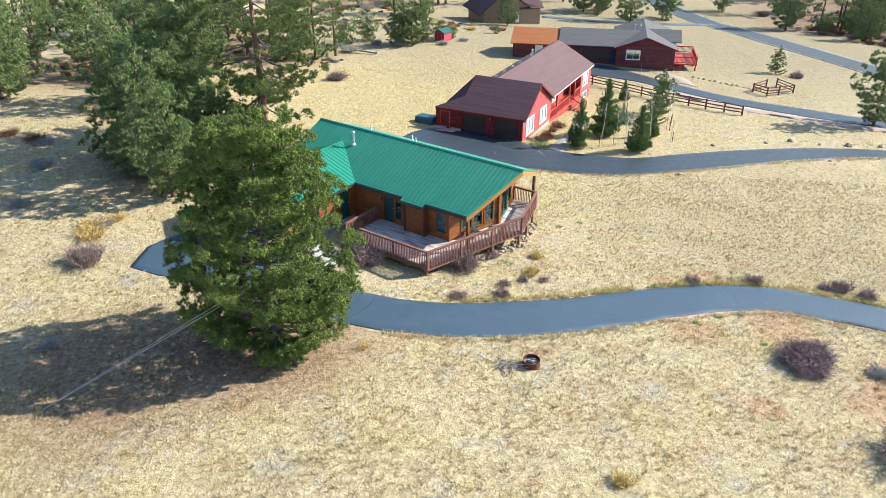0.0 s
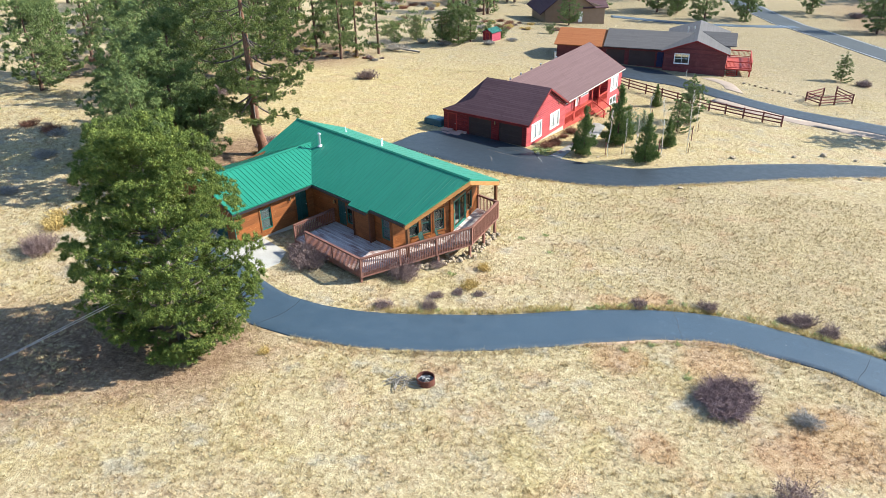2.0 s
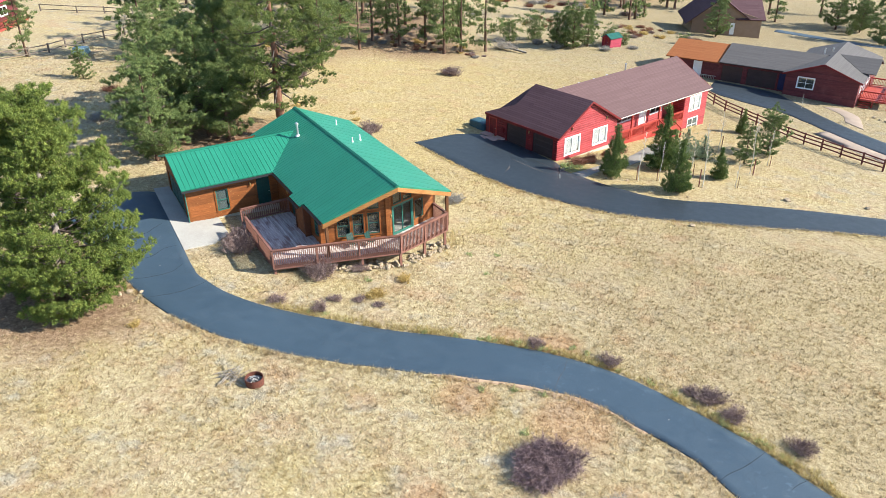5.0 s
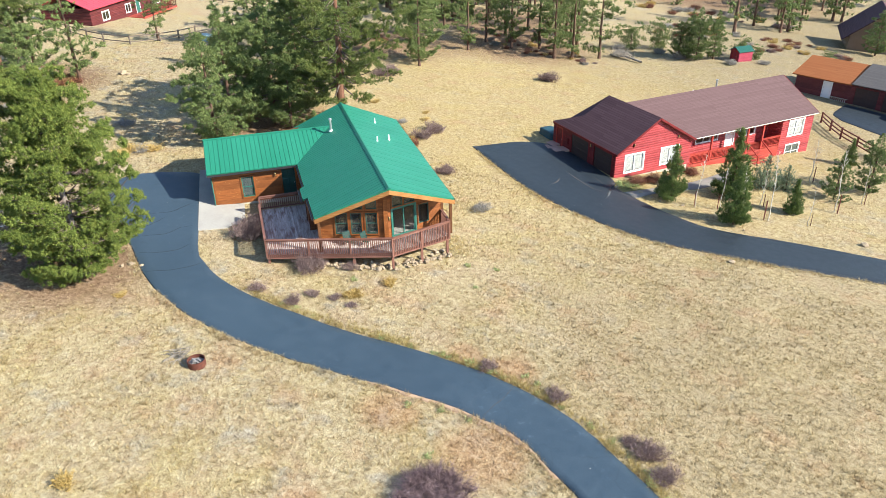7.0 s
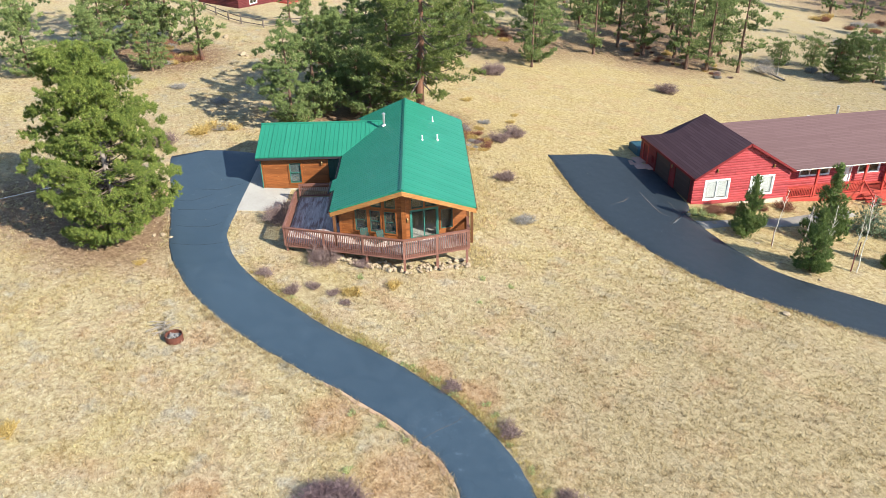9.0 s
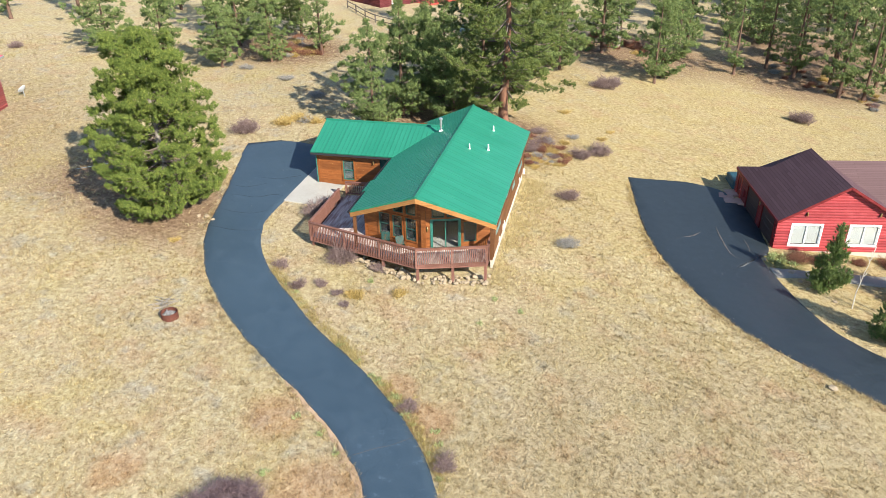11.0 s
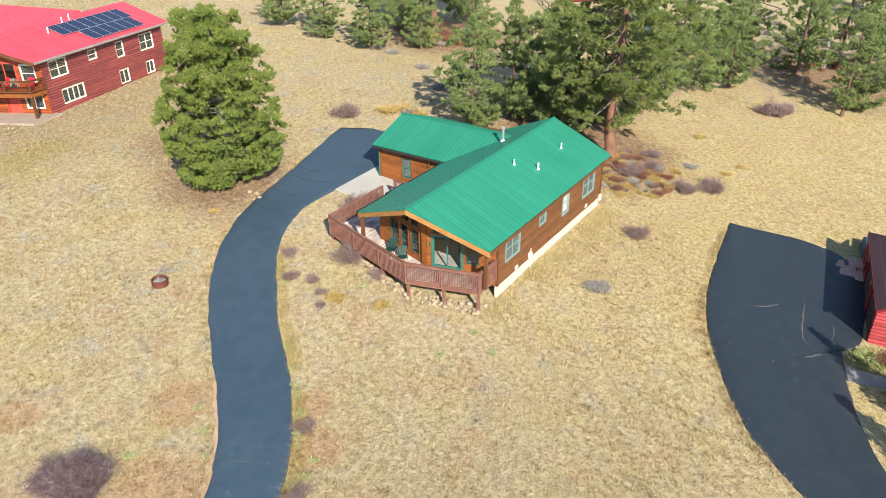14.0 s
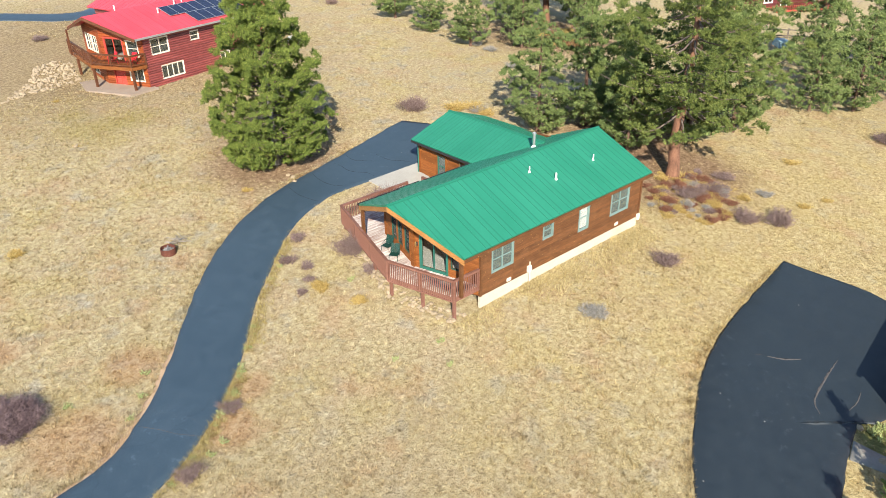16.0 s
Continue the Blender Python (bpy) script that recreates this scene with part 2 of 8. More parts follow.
def asphalt(name, c0, c1, crack=0.6, rough=0.48, spec=0.55, line=0.3):
    m, nt, b = mat(name, 0.6, 0, spec)
    v = world_pos(nt)
    big = noise_tex(nt, v, 0.16, 5, 0.6)
    mid = noise_tex(nt, v, 1.6, 5, 0.6)
    grit = noise_tex(nt, v, 24, 3, 0.7)
    col = ramp(nt, mixc(nt, 0.5, big, mid), (0.32, c0), (0.68, c1))
    col = mixc(nt, 0.35, col, ramp(nt, grit, (0.3, c0), (0.75, (c1[0] * 1.5, c1[1] * 1.5, c1[2] * 1.5))))
    # wandering hairline cracks and pale dust
    w = nt.nodes.new("ShaderNodeVectorMath")
    w.operation = "ADD"
    wob = node(nt, "ShaderNodeTexNoise", Scale=0.5, Detail=5.0)
    nt.links.new(v, wob.inputs["Vector"])
    sc = nt.nodes.new("ShaderNodeVectorMath")
    sc.operation = "SCALE"
    sc.inputs["Scale"].default_value = 3.0
    nt.links.new(wob.outputs["Color"], sc.inputs[0])
    nt.links.new(v, w.inputs[0])
    nt.links.new(sc.outputs[0], w.inputs[1])
    vo = node(nt, "ShaderNodeTexVoronoi", Scale=0.13)
    vo.feature = "DISTANCE_TO_EDGE"
    nt.links.new(w.outputs[0], vo.inputs["Vector"])
    hair = ramp(nt, vo.outputs["Distance"], (0.0, (line * crack,) * 3), (0.0035, (0, 0, 0)))
    keep = ramp(nt, noise_tex(nt, v, 0.22, 2), (0.5, (0, 0, 0)), (0.6, (1, 1, 1)))
    col = mixc(nt, mixc(nt, 1.0, hair, keep, "MULTIPLY"), col, (0.16, 0.17, 0.18))
    # pale scuffs and chips
    chips = mixc(nt, 1.0, ramp(nt, noise_tex(nt, world_pos(nt, (1, 1, 1), (17, 3, 0)), 2.6, 5, 0.7), (0.60, (0, 0, 0)), (0.66, (crack * 0.75,) * 3)), ramp(nt, noise_tex(nt, v, 0.14, 3), (0.46, (0, 0, 0)), (0.6, (1, 1, 1))), "MULTIPLY")
    col = mixc(nt, chips, col, (c1[0] * 2 + 0.03, c1[1] * 2 + 0.03, c1[2] * 2 + 0.03))
    vo2 = node(nt, "ShaderNodeTexVoronoi", Scale=0.21)
    vo2.feature = "DISTANCE_TO_EDGE"
    nt.links.new(w.outputs[0], vo2.inputs["Vector"])
    seal = ramp(nt, vo2.outputs["Distance"], (0.002, (0.22, 0.22, 0.22)), (0.008, (0, 0, 0)))
    keep2 = ramp(nt, noise_tex(nt, v, 0.09, 3), (0.47, (0, 0, 0)), (0.53, (1, 1, 1)))
    col = mixc(nt, mixc(nt, 1.0, seal, keep2, "MULTIPLY"), col, (c0[0] * 0.5, c0[1] * 0.5, c0[2] * 0.5))
    # loose bits of pale gravel
    vo3 = node(nt, "ShaderNodeTexVoronoi", Scale=0.85)
    nt.links.new(world_pos(nt, (1, 1, 0), (3, 9, 0)), vo3.inputs["Vector"])
    col = mixc(nt, ramp(nt, vo3.outputs["Distance"], (0.022, (0.7,) * 3), (0.034, (0, 0, 0))), col, (0.36, 0.35, 0.32))
    nt.links.new(col, b.inputs["Base Color"])
    nt.links.new(ramp(nt, mid, (0.2, (rough,) * 3), (0.8, (rough + 0.2,) * 3)), b.inputs["Roughness"])
    bump(nt, b, grit, 0.35, 0.01)
    return m


M["asphalt"] = asphalt("sealed_asphalt", (0.021, 0.041, 0.061), (0.041, 0.069, 0.096), 0.4)
M["asphalt_dark"] = asphalt("black_asphalt", (0.0115, 0.0175, 0.0235), (0.0185, 0.029, 0.0375), 0.5, line=0.0)
M["road"] = asphalt("grey_road", (0.042, 0.052, 0.058), (0.066, 0.077, 0.084), 0.3, 0.75, 0.25)
M["gravel"] = plain("pink_gravel", (0.25, 0.19, 0.145), (0.35, 0.28, 0.22), 0.95, scale=0.8, fine=12, bump_s=0.5, bdist=0.02)


def glass(name):
    """A thin clear pane: mostly see-through, a little glossy."""
    m = bpy.data.materials.new(name)
    m.use_nodes = True
    nt = m.node_tree
    nt.nodes.remove(nt.nodes["Principled BSDF"])
    tr, gl, mx = (nt.nodes.new("ShaderNode" + k) for k in ("BsdfTransparent", "BsdfGlossy", "MixShader"))
    tr.inputs[0].default_value = (0.82, 0.85, 0.85, 1)
    gl.inputs["Roughness"].default_value = 0.04
    mx.inputs[0].default_value = 0.09
    nt.links.new(tr.outputs[0], mx.inputs[1])
    nt.links.new(gl.outputs[0], mx.inputs[2])
    nt.links.new(mx.outputs[0], nt.nodes["Material Output"].inputs[0])
    return m


def solar_glass():
    m, nt, b = mat("solar_cells", 0.12, 0.0, 0.6)
    br = node(nt, "ShaderNodeTexBrick", Scale=1.0)
    br.offset = 0.0
    br.inputs["Color1"].default_value = (0.010, 0.015, 0.040, 1)
    br.inputs["Color2"].default_value = (0.014, 0.020, 0.050, 1)
    br.inputs["Mortar"].default_value = (0.05, 0.06, 0.09, 1)
    br.inputs["Mortar Size"].default_value = 0.006
    br.inputs["Brick Width"].default_value = 0.16
    br.inputs["Row Height"].default_value = 0.16
    nt.links.new(coords(nt, "Object"), br.inputs["Vector"])
    nt.links.new(br.outputs["Color"], b.inputs["Base Color"])
    return m


M["glass"] = glass("window_glass")
M["solar"] = solar_glass()
# dark sheet put behind glass to paint in the darkness of a room
M["room_dark"] = plain("unlit_room_sheet", (0.035, 0.04, 0.042), (0.075, 0.085, 0.085), 0.8, scale=2, stretch=(1, 1, 4))
M["sage_sash"] = plain("pale_sage_sash", (0.13, 0.20, 0.19), (0.19, 0.27, 0.255), 0.6)
M["weathered_red"] = wood("weathered_red_boards", (0.085, 0.018, 0.020), (0.125, 0.028, 0.030), (0.165, 0.048, 0.048))
M["mortar"] = plain("crack_mortar", (0.06, 0.056, 0.055), (0.098, 0.09, 0.088), 0.9, scale=2, fine=12)
M["sealant"] = plain("tar_crack_seal", (0.006, 0.009, 0.013), (0.014, 0.02, 0.028), 0.8, scale=2, fine=12)
M["curtain"] = plain("grey_curtain", (0.09, 0.115, 0.115), (0.17, 0.205, 0.205), 0.85, scale=3, stretch=(6, 6, 0.3))
M["blind"] = plain("white_blind", (0.62, 0.62, 0.6), (0.74, 0.74, 0.72), 0.8, stretch=(1, 1, 12))


def blot(nt, vec, wob, x, y, rad, soft, wander, most):
    """A ragged round area: full in the middle, fading out unevenly over its edge."""
    d = nt.nodes.new("ShaderNodeVectorMath")
    d.operation = "DISTANCE"
    flat = nt.nodes.new("ShaderNodeVectorMath")
    flat.operation = "MULTIPLY"
    flat.inputs[1].default_value = (1, 1, 0)
    nt.links.new(vec, flat.inputs[0])
    nt.links.new(flat.outputs[0], d.inputs[0])
    d.inputs[1].default_value = (x, y, 0)
    off = nt.nodes.new("ShaderNodeMath")
    off.operation = "MULTIPLY_ADD"
    nt.links.new(wob, off.inputs[0])
    off.inputs[1].default_value = wander
    nt.links.new(d.outputs["Value"], off.inputs[2])
    mr = nt.nodes.new("ShaderNodeMapRange")
    nt.links.new(off.outputs[0], mr.inputs[0])
    mr.inputs[1].default_value = rad + wander * 0.5 - soft
    mr.inputs[2].default_value = rad + wander * 0.5 + soft
    mr.inputs[3].default_value = most
    mr.inputs[4].default_value = 0.0
    return mr.outputs[0]


def meadow_hue(nt, tex, up=1.0):
    """Dry grass in drifts of straw, pinkish straw, yellow-olive, grey sage and bare peach soil; tex sets the tone within each."""
    def tone(*stops):
        return ramp(nt, tex, *[(p, tuple(min(1.0, c * up) for c in col)) for p, col in stops])

    def drift(off, scale, lo, hi, most, rough=0.62):
        v = world_pos(nt, (1, 1, 0.2), off)
        return ramp(nt, noise_tex(nt, v, scale, 6, rough), (lo, (0, 0, 0)), (hi, (most,) * 3))

    col = tone((0.30, (0.21, 0.155, 0.082)), (0.46, (0.365, 0.292, 0.163)), (0.56, (0.45, 0.375, 0.22)), (0.72, (0.58, 0.505, 0.325)))
    col = mixc(nt, drift((31, 7, 0), 0.33, 0.47, 0.63, 0.4), col, tone((0.30, (0.23, 0.16, 0.105)), (0.48, (0.395, 0.295, 0.198)), (0.72, (0.55, 0.455, 0.335))))
    col = mixc(nt, drift((5, 63, 0), 0.24, 0.5, 0.65, 0.38), col, tone((0.30, (0.18, 0.135, 0.045)), (0.48, (0.385, 0.31, 0.11)), (0.72, (0.55, 0.465, 0.205))))
    col = mixc(nt, drift((77, 19, 0), 0.6, 0.55, 0.66, 0.5), col, tone((0.30, (0.15, 0.14, 0.115)), (0.48, (0.29, 0.28, 0.235)), (0.72, (0.46, 0.445, 0.385))))
    gold = blot(nt, world_pos(nt), noise_tex(nt, world_pos(nt), 0.35, 5, 0.6), -8.0, 76.0, 28.0, 9.0, 18.0, 0.5)
    col = mixc(nt, gold, col, tone((0.30, (0.20, 0.14, 0.05)), (0.48, (0.40, 0.30, 0.12)), (0.72, (0.57, 0.46, 0.215))))
    flat = world_pos(nt)
    wob = noise_tex(nt, flat, 0.9, 5, 0.65)
    col = mixc(nt, blot(nt, flat, wob, 25.0, 45.0, 15.0, 6.0, 6.0, 0.75), col, tone((0.30, (0.155, 0.115, 0.062)), (0.48, (0.315, 0.25, 0.14)), (0.72, (0.46, 0.38, 0.23))))
    bare = tone((0.30, (0.19, 0.10, 0.05)), (0.5, (0.36, 0.215, 0.115)), (0.72, (0.50, 0.34, 0.20)))
    for x, y, rad in ((10.4, 30.4, 1.3), (15.2, 31.2, 1.8), (19.6, 26.2, 2.4), (17.2, 24.6, 1.6), (11.8, 24.2, 1.0), (12.6, 36.4, 1.2), (10.2, 36.0, 0.9)):
        col = mixc(nt, blot(nt, flat, wob, x, y, rad, rad * 0.3, rad * 1.2, 0.6), col, bare)
    for x, y, rad in ((-14.7, 13.3, 1.7), (-11.9, 11.5, 2.2), (-13.4, 8.3, 1.2)):
        col = mixc(nt, blot(nt, flat, wob, x, y, rad, rad * 0.5, rad * 1.0, 0.55), col, tone((0.30, (0.16, 0.13, 0.04)), (0.5, (0.33, 0.28, 0.085)), (0.72, (0.48, 0.42, 0.16))))
    return mixc(nt, drift((13, 41, 0), 0.4, 0.54, 0.68, 0.5), col, tone((0.30, (0.21, 0.12, 0.065)), (0.5, (0.39, 0.25, 0.14)), (0.72, (0.53, 0.385, 0.24))))


def ground_material():
    m, nt, b = mat("dry_meadow", 0.95, 0, 0.15)
    v = world_pos(nt, (1, 1, 0.2))
    huge = noise_tex(nt, v, 0.05, 4, 0.55)
    big = noise_tex(nt, v, 0.2, 5, 0.6)
    mid = noise_tex(nt, v, 1.1, 5, 0.65)
    clump = noise_tex(nt, v, 3.6, 4, 0.7)
    fine = noise_tex(nt, v, 11.0, 4, 0.75)
    tex = ramp(nt, mixc(nt, 0.42, clump, fine), (0.2, (0.08, 0.08, 0.08)), (0.8, (0.92, 0.92, 0.92)))
    col = meadow_hue(nt, tex, 0.97)
    # mown, greener ground towards the road
    lawn = ramp(nt, tex, (0.30, (0.11, 0.083, 0.047)), (0.48, (0.23, 0.186, 0.108)), (0.72, (0.35, 0.29, 0.178)))
    col = mixc(nt, blot(nt, v, mid, 38.0, 152.0, 62.0, 22.0, 16.0, 0.85), col, lawn)
    col = mixc(nt, blot(nt, v, mid, -28.0, -1.0, 19.0, 8.0, 6.0, 0.8), col, ramp(nt, tex, (0.3, (0.12, 0.08, 0.042)), (0.5, (0.25, 0.18, 0.10)), (0.72, (0.39, 0.295, 0.175))))
    col = mixc(nt, blot(nt, v, mid, 4.9, 62.9, 1.3, 0.35, 0.8, 0.85), col, ramp(nt, tex, (0.3, (0.06, 0.07, 0.02)), (0.7, (0.20, 0.21, 0.06))))
    # brown needles and red soil under the pines; the spot at (-17, 24) is brown ground that also deepens the near
    # pine's shadow
    duff_and_shade = ramp(nt, tex, (0.3, (0.085, 0.048, 0.028)), (0.5, (0.20, 0.122, 0.075)), (0.72, (0.36, 0.25, 0.165)))
    for x, y, rad in ((-10.8, 26.8, 4.6), (-17.0, 24.0, 5.0), (-18.6, 53.6, 5.4), (-24.0, 50.0, 5.0), (-33.0, 100.5, 10.0), (-45.0, 84.0, 11.0), (-50.0, 40.0, 7.0), (92.0, 188.0, 26.0), (82.0, 166.0, 17.0), (-38.0, 188.0, 22.0), (-50.5, 42.0, 6.0), (-46.0, 114.0, 13.0)):
        col = mixc(nt, blot(nt, v, mid, x, y, rad, rad * 0.35, rad * 0.6, 0.85), col, duff_and_shade)
    nt.links.new(col, b.inputs["Base Color"])
    bump(nt, b, tex, 1.0, 0.11)
    return m


M["meadow"] = ground_material()


def blades(name, stops, rough=0.8, trans=0.25, patch=0.5, patch_col=None, single=0.5):
    """Leaves, needles or grass: tone by blade and by patch, some light through."""
    m, nt, b = mat(name, rough, 0, 0.25)
    pos = world_pos(nt)
    f = mixc(nt, 1 - single, island(nt), noise_tex(nt, pos, patch, 4))
    col = ramp(nt, f, *stops)
    if patch_col:
        col = mixc(nt, ramp(nt, noise_tex(nt, pos, 0.11, 4), (0.5, (0, 0, 0)), (0.64, (0.8, 0.8, 0.8))), col, patch_col)
    nt.links.new(col, b.inputs["Base Color"])
    if trans:
        tr = nt.nodes.new("ShaderNodeBsdfTranslucent")
        nt.links.new(col, tr.inputs[0])
        mx = nt.nodes.new("ShaderNodeMixShader")
        mx.inputs[0].default_value = trans
        nt.links.new(b.outputs[0], mx.inputs[1])
        nt.links.new(tr.outputs[0], mx.inputs[2])
        nt.links.new(mx.outputs[0], nt.nodes["Material Output"].inputs[0])
    return m


M["needles"] = blades("pine_needles", ((0.2, (0.042, 0.071, 0.014)), (0.5, (0.12, 0.164, 0.032)), (0.8, (0.268, 0.308, 0.071))), 0.65, 0.02, 1.6, None, 0.35)
M["needles_old"] = blades("old_pine_needles", ((0.2, (0.040, 0.062, 0.014)), (0.5, (0.108, 0.142, 0.034)), (0.8, (0.235, 0.26, 0.074))), 0.65, 0.02, 1.6, None, 0.35)
M["needles_dark"] = blades("dark_pine_needles", ((0.2, (0.056, 0.088, 0.030)), (0.5, (0.134, 0.184, 0.058)), (0.8, (0.26, 0.305, 0.106))), 0.65, 0.02, 1.1, None, 0.35)
M["needles_fir"] = blades("fir_needles", ((0.2, (0.055, 0.095, 0.024)), (0.5, (0.112, 0.165, 0.044)), (0.8, (0.20, 0.25, 0.075))), 0.6, 0.1, 1.2)
M["needles_blue"] = blades("blue_spruce_needles", ((0.2, (0.12, 0.165, 0.095)), (0.5, (0.20, 0.265, 0.155)), (0.8, (0.30, 0.37, 0.24))), 0.55, 0.2, 1.2)
def straw_material():
    m, nt, b = mat("straw_grass", 0.8, 0, 0.2)
    pos = world_pos(nt, (1, 1, 0.2))
    f = mixc(nt, 0.8, island(nt), noise_tex(nt, pos, 2.4, 4, 0.6))
    f = ramp(nt, f, (0.2, (0.12, 0.12, 0.12)), (0.8, (0.9, 0.9, 0.9)))
    col = meadow_hue(nt, f, 1.23)
    nt.links.new(col, b.inputs["Base Color"])
    tr = nt.nodes.new("ShaderNodeBsdfTranslucent")
    nt.links.new(col, tr.inputs[0])
    mx = nt.nodes.new("ShaderNodeMixShader")
    mx.inputs[0].default_value = 0.45
    nt.links.new(b.outputs[0], mx.inputs[1])
    nt.links.new(tr.outputs[0], mx.inputs[2])
    nt.links.new(mx.outputs[0], nt.nodes["Material Output"].inputs[0])
    return m


M["straw"] = straw_material()
M["verge"] = blades("yellow_verge_grass", ((0.2, (0.30, 0.225, 0.085)), (0.5, (0.46, 0.37, 0.155)), (0.8, (0.60, 0.51, 0.25))), 0.8, 0.4, 0.8)
M["gold_grass"] = blades("pale_gold_grass", ((0.2, (0.44, 0.35, 0.17)), (0.5, (0.62, 0.52, 0.28)), (0.8, (0.76, 0.66, 0.40))), 0.8, 0.45, 0.8)
M["green_weed"] = blades("green_weed", ((0.2, (0.24, 0.30, 0.11)), (0.8, (0.56, 0.60, 0.30))), 0.7, 0.3, 1.5)
M["twig_purple"] = blades("bare_purple_twigs", ((0.2, (0.111, 0.070, 0.065)), (0.5, (0.208, 0.146, 0.133)), (0.8, (0.377, 0.286, 0.260))), 0.85, 0, 1.0)
M["twig_grey"] = blades("grey_sage_twigs", ((0.2, (0.172, 0.161, 0.144)), (0.5, (0.299, 0.282, 0.253)), (0.8, (0.460, 0.437, 0.402))), 0.85, 0, 1.0)
M["twig_plum"] = blades("bare_plum_twigs", ((0.2, (0.07, 0.043, 0.045)), (0.5, (0.15, 0.10, 0.102)), (0.8, (0.32, 0.235, 0.235))), 0.85, 0, 1.0)
M["twig_rust"] = blades("rust_twigs", ((0.2, (0.13, 0.05, 0.03)), (0.5, (0.22, 0.095, 0.06)), (0.8, (0.32, 0.17, 0.11))), 0.85, 0, 1.0)
M["rabbit"] = blades("rabbitbrush", ((0.2, (0.30, 0.205, 0.065)), (0.5, (0.49, 0.355, 0.125)), (0.8, (0.66, 0.51, 0.22))), 0.85, 0.2, 1.0)
M["soil"] = plain("red_soil", (0.33, 0.22, 0.14), (0.48, 0.35, 0.235), 0.95, scale=0.9, fine=10, bump_s=0.6, bdist=0.03)


# ---- geometry helpers ----
def thing(name, m, label, category, group="", kind=""):
    ob = new(name)
    ob.matrix_world = m
    return tagged(ob, label, category, group, kind)


def link_mesh(name, me, material, parent=None, label=""):
    me.materials.append(material)
    ob = new(name, me)
    if parent:
        ob.parent = parent
    if label:
        ob["label"] = label
    return ob


def part(name, bm, material, parent=None, label=""):
    bmesh.ops.recalc_face_normals(bm, faces=bm.faces)
    me = bpy.data.meshes.new(name)
    bm.to_mesh(me)
    bm.free()
    return link_mesh(name, me, material, parent, label)


def np_mesh(name, verts, faces, smooth=False):
    """A mesh from an (n,3) array and an (m,k) array of corners."""
    me = bpy.data.meshes.new(name)
    n, k = faces.shape
    me.vertices.add(len(verts))
    me.vertices.foreach_set("co", np.asarray(verts, dtype=np.float32).ravel())
    me.loops.add(n * k)
    me.loops.foreach_set("vertex_index", faces.astype(np.int32).ravel())
    me.polygons.add(n)
    me.polygons.foreach_set("loop_start", np.arange(0, n * k, k, dtype=np.int32))
    me.polygons.foreach_set("loop_total", np.full(n, k, dtype=np.int32))
    if smooth:
        me.polygons.foreach_set("use_smooth", np.ones(n, dtype=bool))
    me.update(calc_edges=True)
    me.validate()
    return me


def quad_prism(bm, a, b, m=None):
    """A closed solid between two polygons with the same number of corners."""
    va = [bm.verts.new(m @ Vector(p) if m else p) for p in a]
    vb = [bm.verts.new(m @ Vector(p) if m else p) for p in b]
    n = len(a)
    bm.faces.new(va)
    bm.faces.new(vb[::-1])
    for i in range(n):
        bm.faces.new((va[i], vb[i], vb[(i + 1) % n], va[(i + 1) % n]))


def box(bm, x0, x1, y0, y1, z0, z1, m=None):
    quad_prism(bm, [(x0, y0, z0), (x1, y0, z0), (x1, y1, z0), (x0, y1, z0)], [(x0, y0, z1), (x1, y0, z1), (x1, y1, z1), (x0, y1, z1)], m)


def one_box(name, dims, material, parent, label="", m=None, bevel=0.0):
    bm = bmesh.new()
    box(bm, *dims, m)
    if bevel:
        bmesh.ops.bevel(bm, geom=bm.edges[:], offset=bevel, segments=1, affect="EDGES")
    return part(name, bm, material, parent, label)


def beam(bm, a, b, w, d):
    """A square timber from a to b, w wide and d deep."""
    a, b = Vector(a), Vector(b)
    q = (b - a).to_track_quat("Z", "Y").to_matrix().to_4x4()
    box(bm, -w / 2, w / 2, -d / 2, d / 2, 0, (b - a).length, Matrix.Translation(a) @ q)


def tube(bm, pts, radii, sides=8, cap=True):
    """A round tapering pipe through the points."""
    rings = []
    for i, p in enumerate(pts):
        p = Vector(p)
        d = (Vector(pts[min(i + 1, len(pts) - 1)]) - Vector(pts[max(i - 1, 0)])).normalized()
        q = d.to_track_quat("Z", "Y")
        rings.append([bm.verts.new(p + q @ Vector((radii[i] * math.cos(2 * math.pi * k / sides), radii[i] * math.sin(2 * math.pi * k / sides), 0))) for k in range(sides)])
    for r0, r1 in zip(rings, rings[1:]):
        for k in range(sides):
            bm.faces.new((r0[k], r0[(k + 1) % sides], r1[(k + 1) % sides], r1[k]))
    if cap:
        bm.faces.new(rings[0][::-1])
        bm.faces.new(rings[-1])


# ---- ground ----
BUMPS = [(-30, 20, -0.37), (0, 20, 0.17), (22, 25, 0.15), (-22, 35, 0.71), (5, 35, -0.23), (-30, 70, 0.45), (-15, 60, -0.09), (5, 62, -0.26), (-18, 90, -0.31), (30, 80, -0.12),
         (28, 102, 0.54), (-6, 120, 0.76), (38, 92, -0.49), (-25, 105, -0.63), (5, 48, 0.1), (-8, 28, -0.34), (13, 30, -0.15), (22, 42, 0.3), (12, 42, 0.09)]


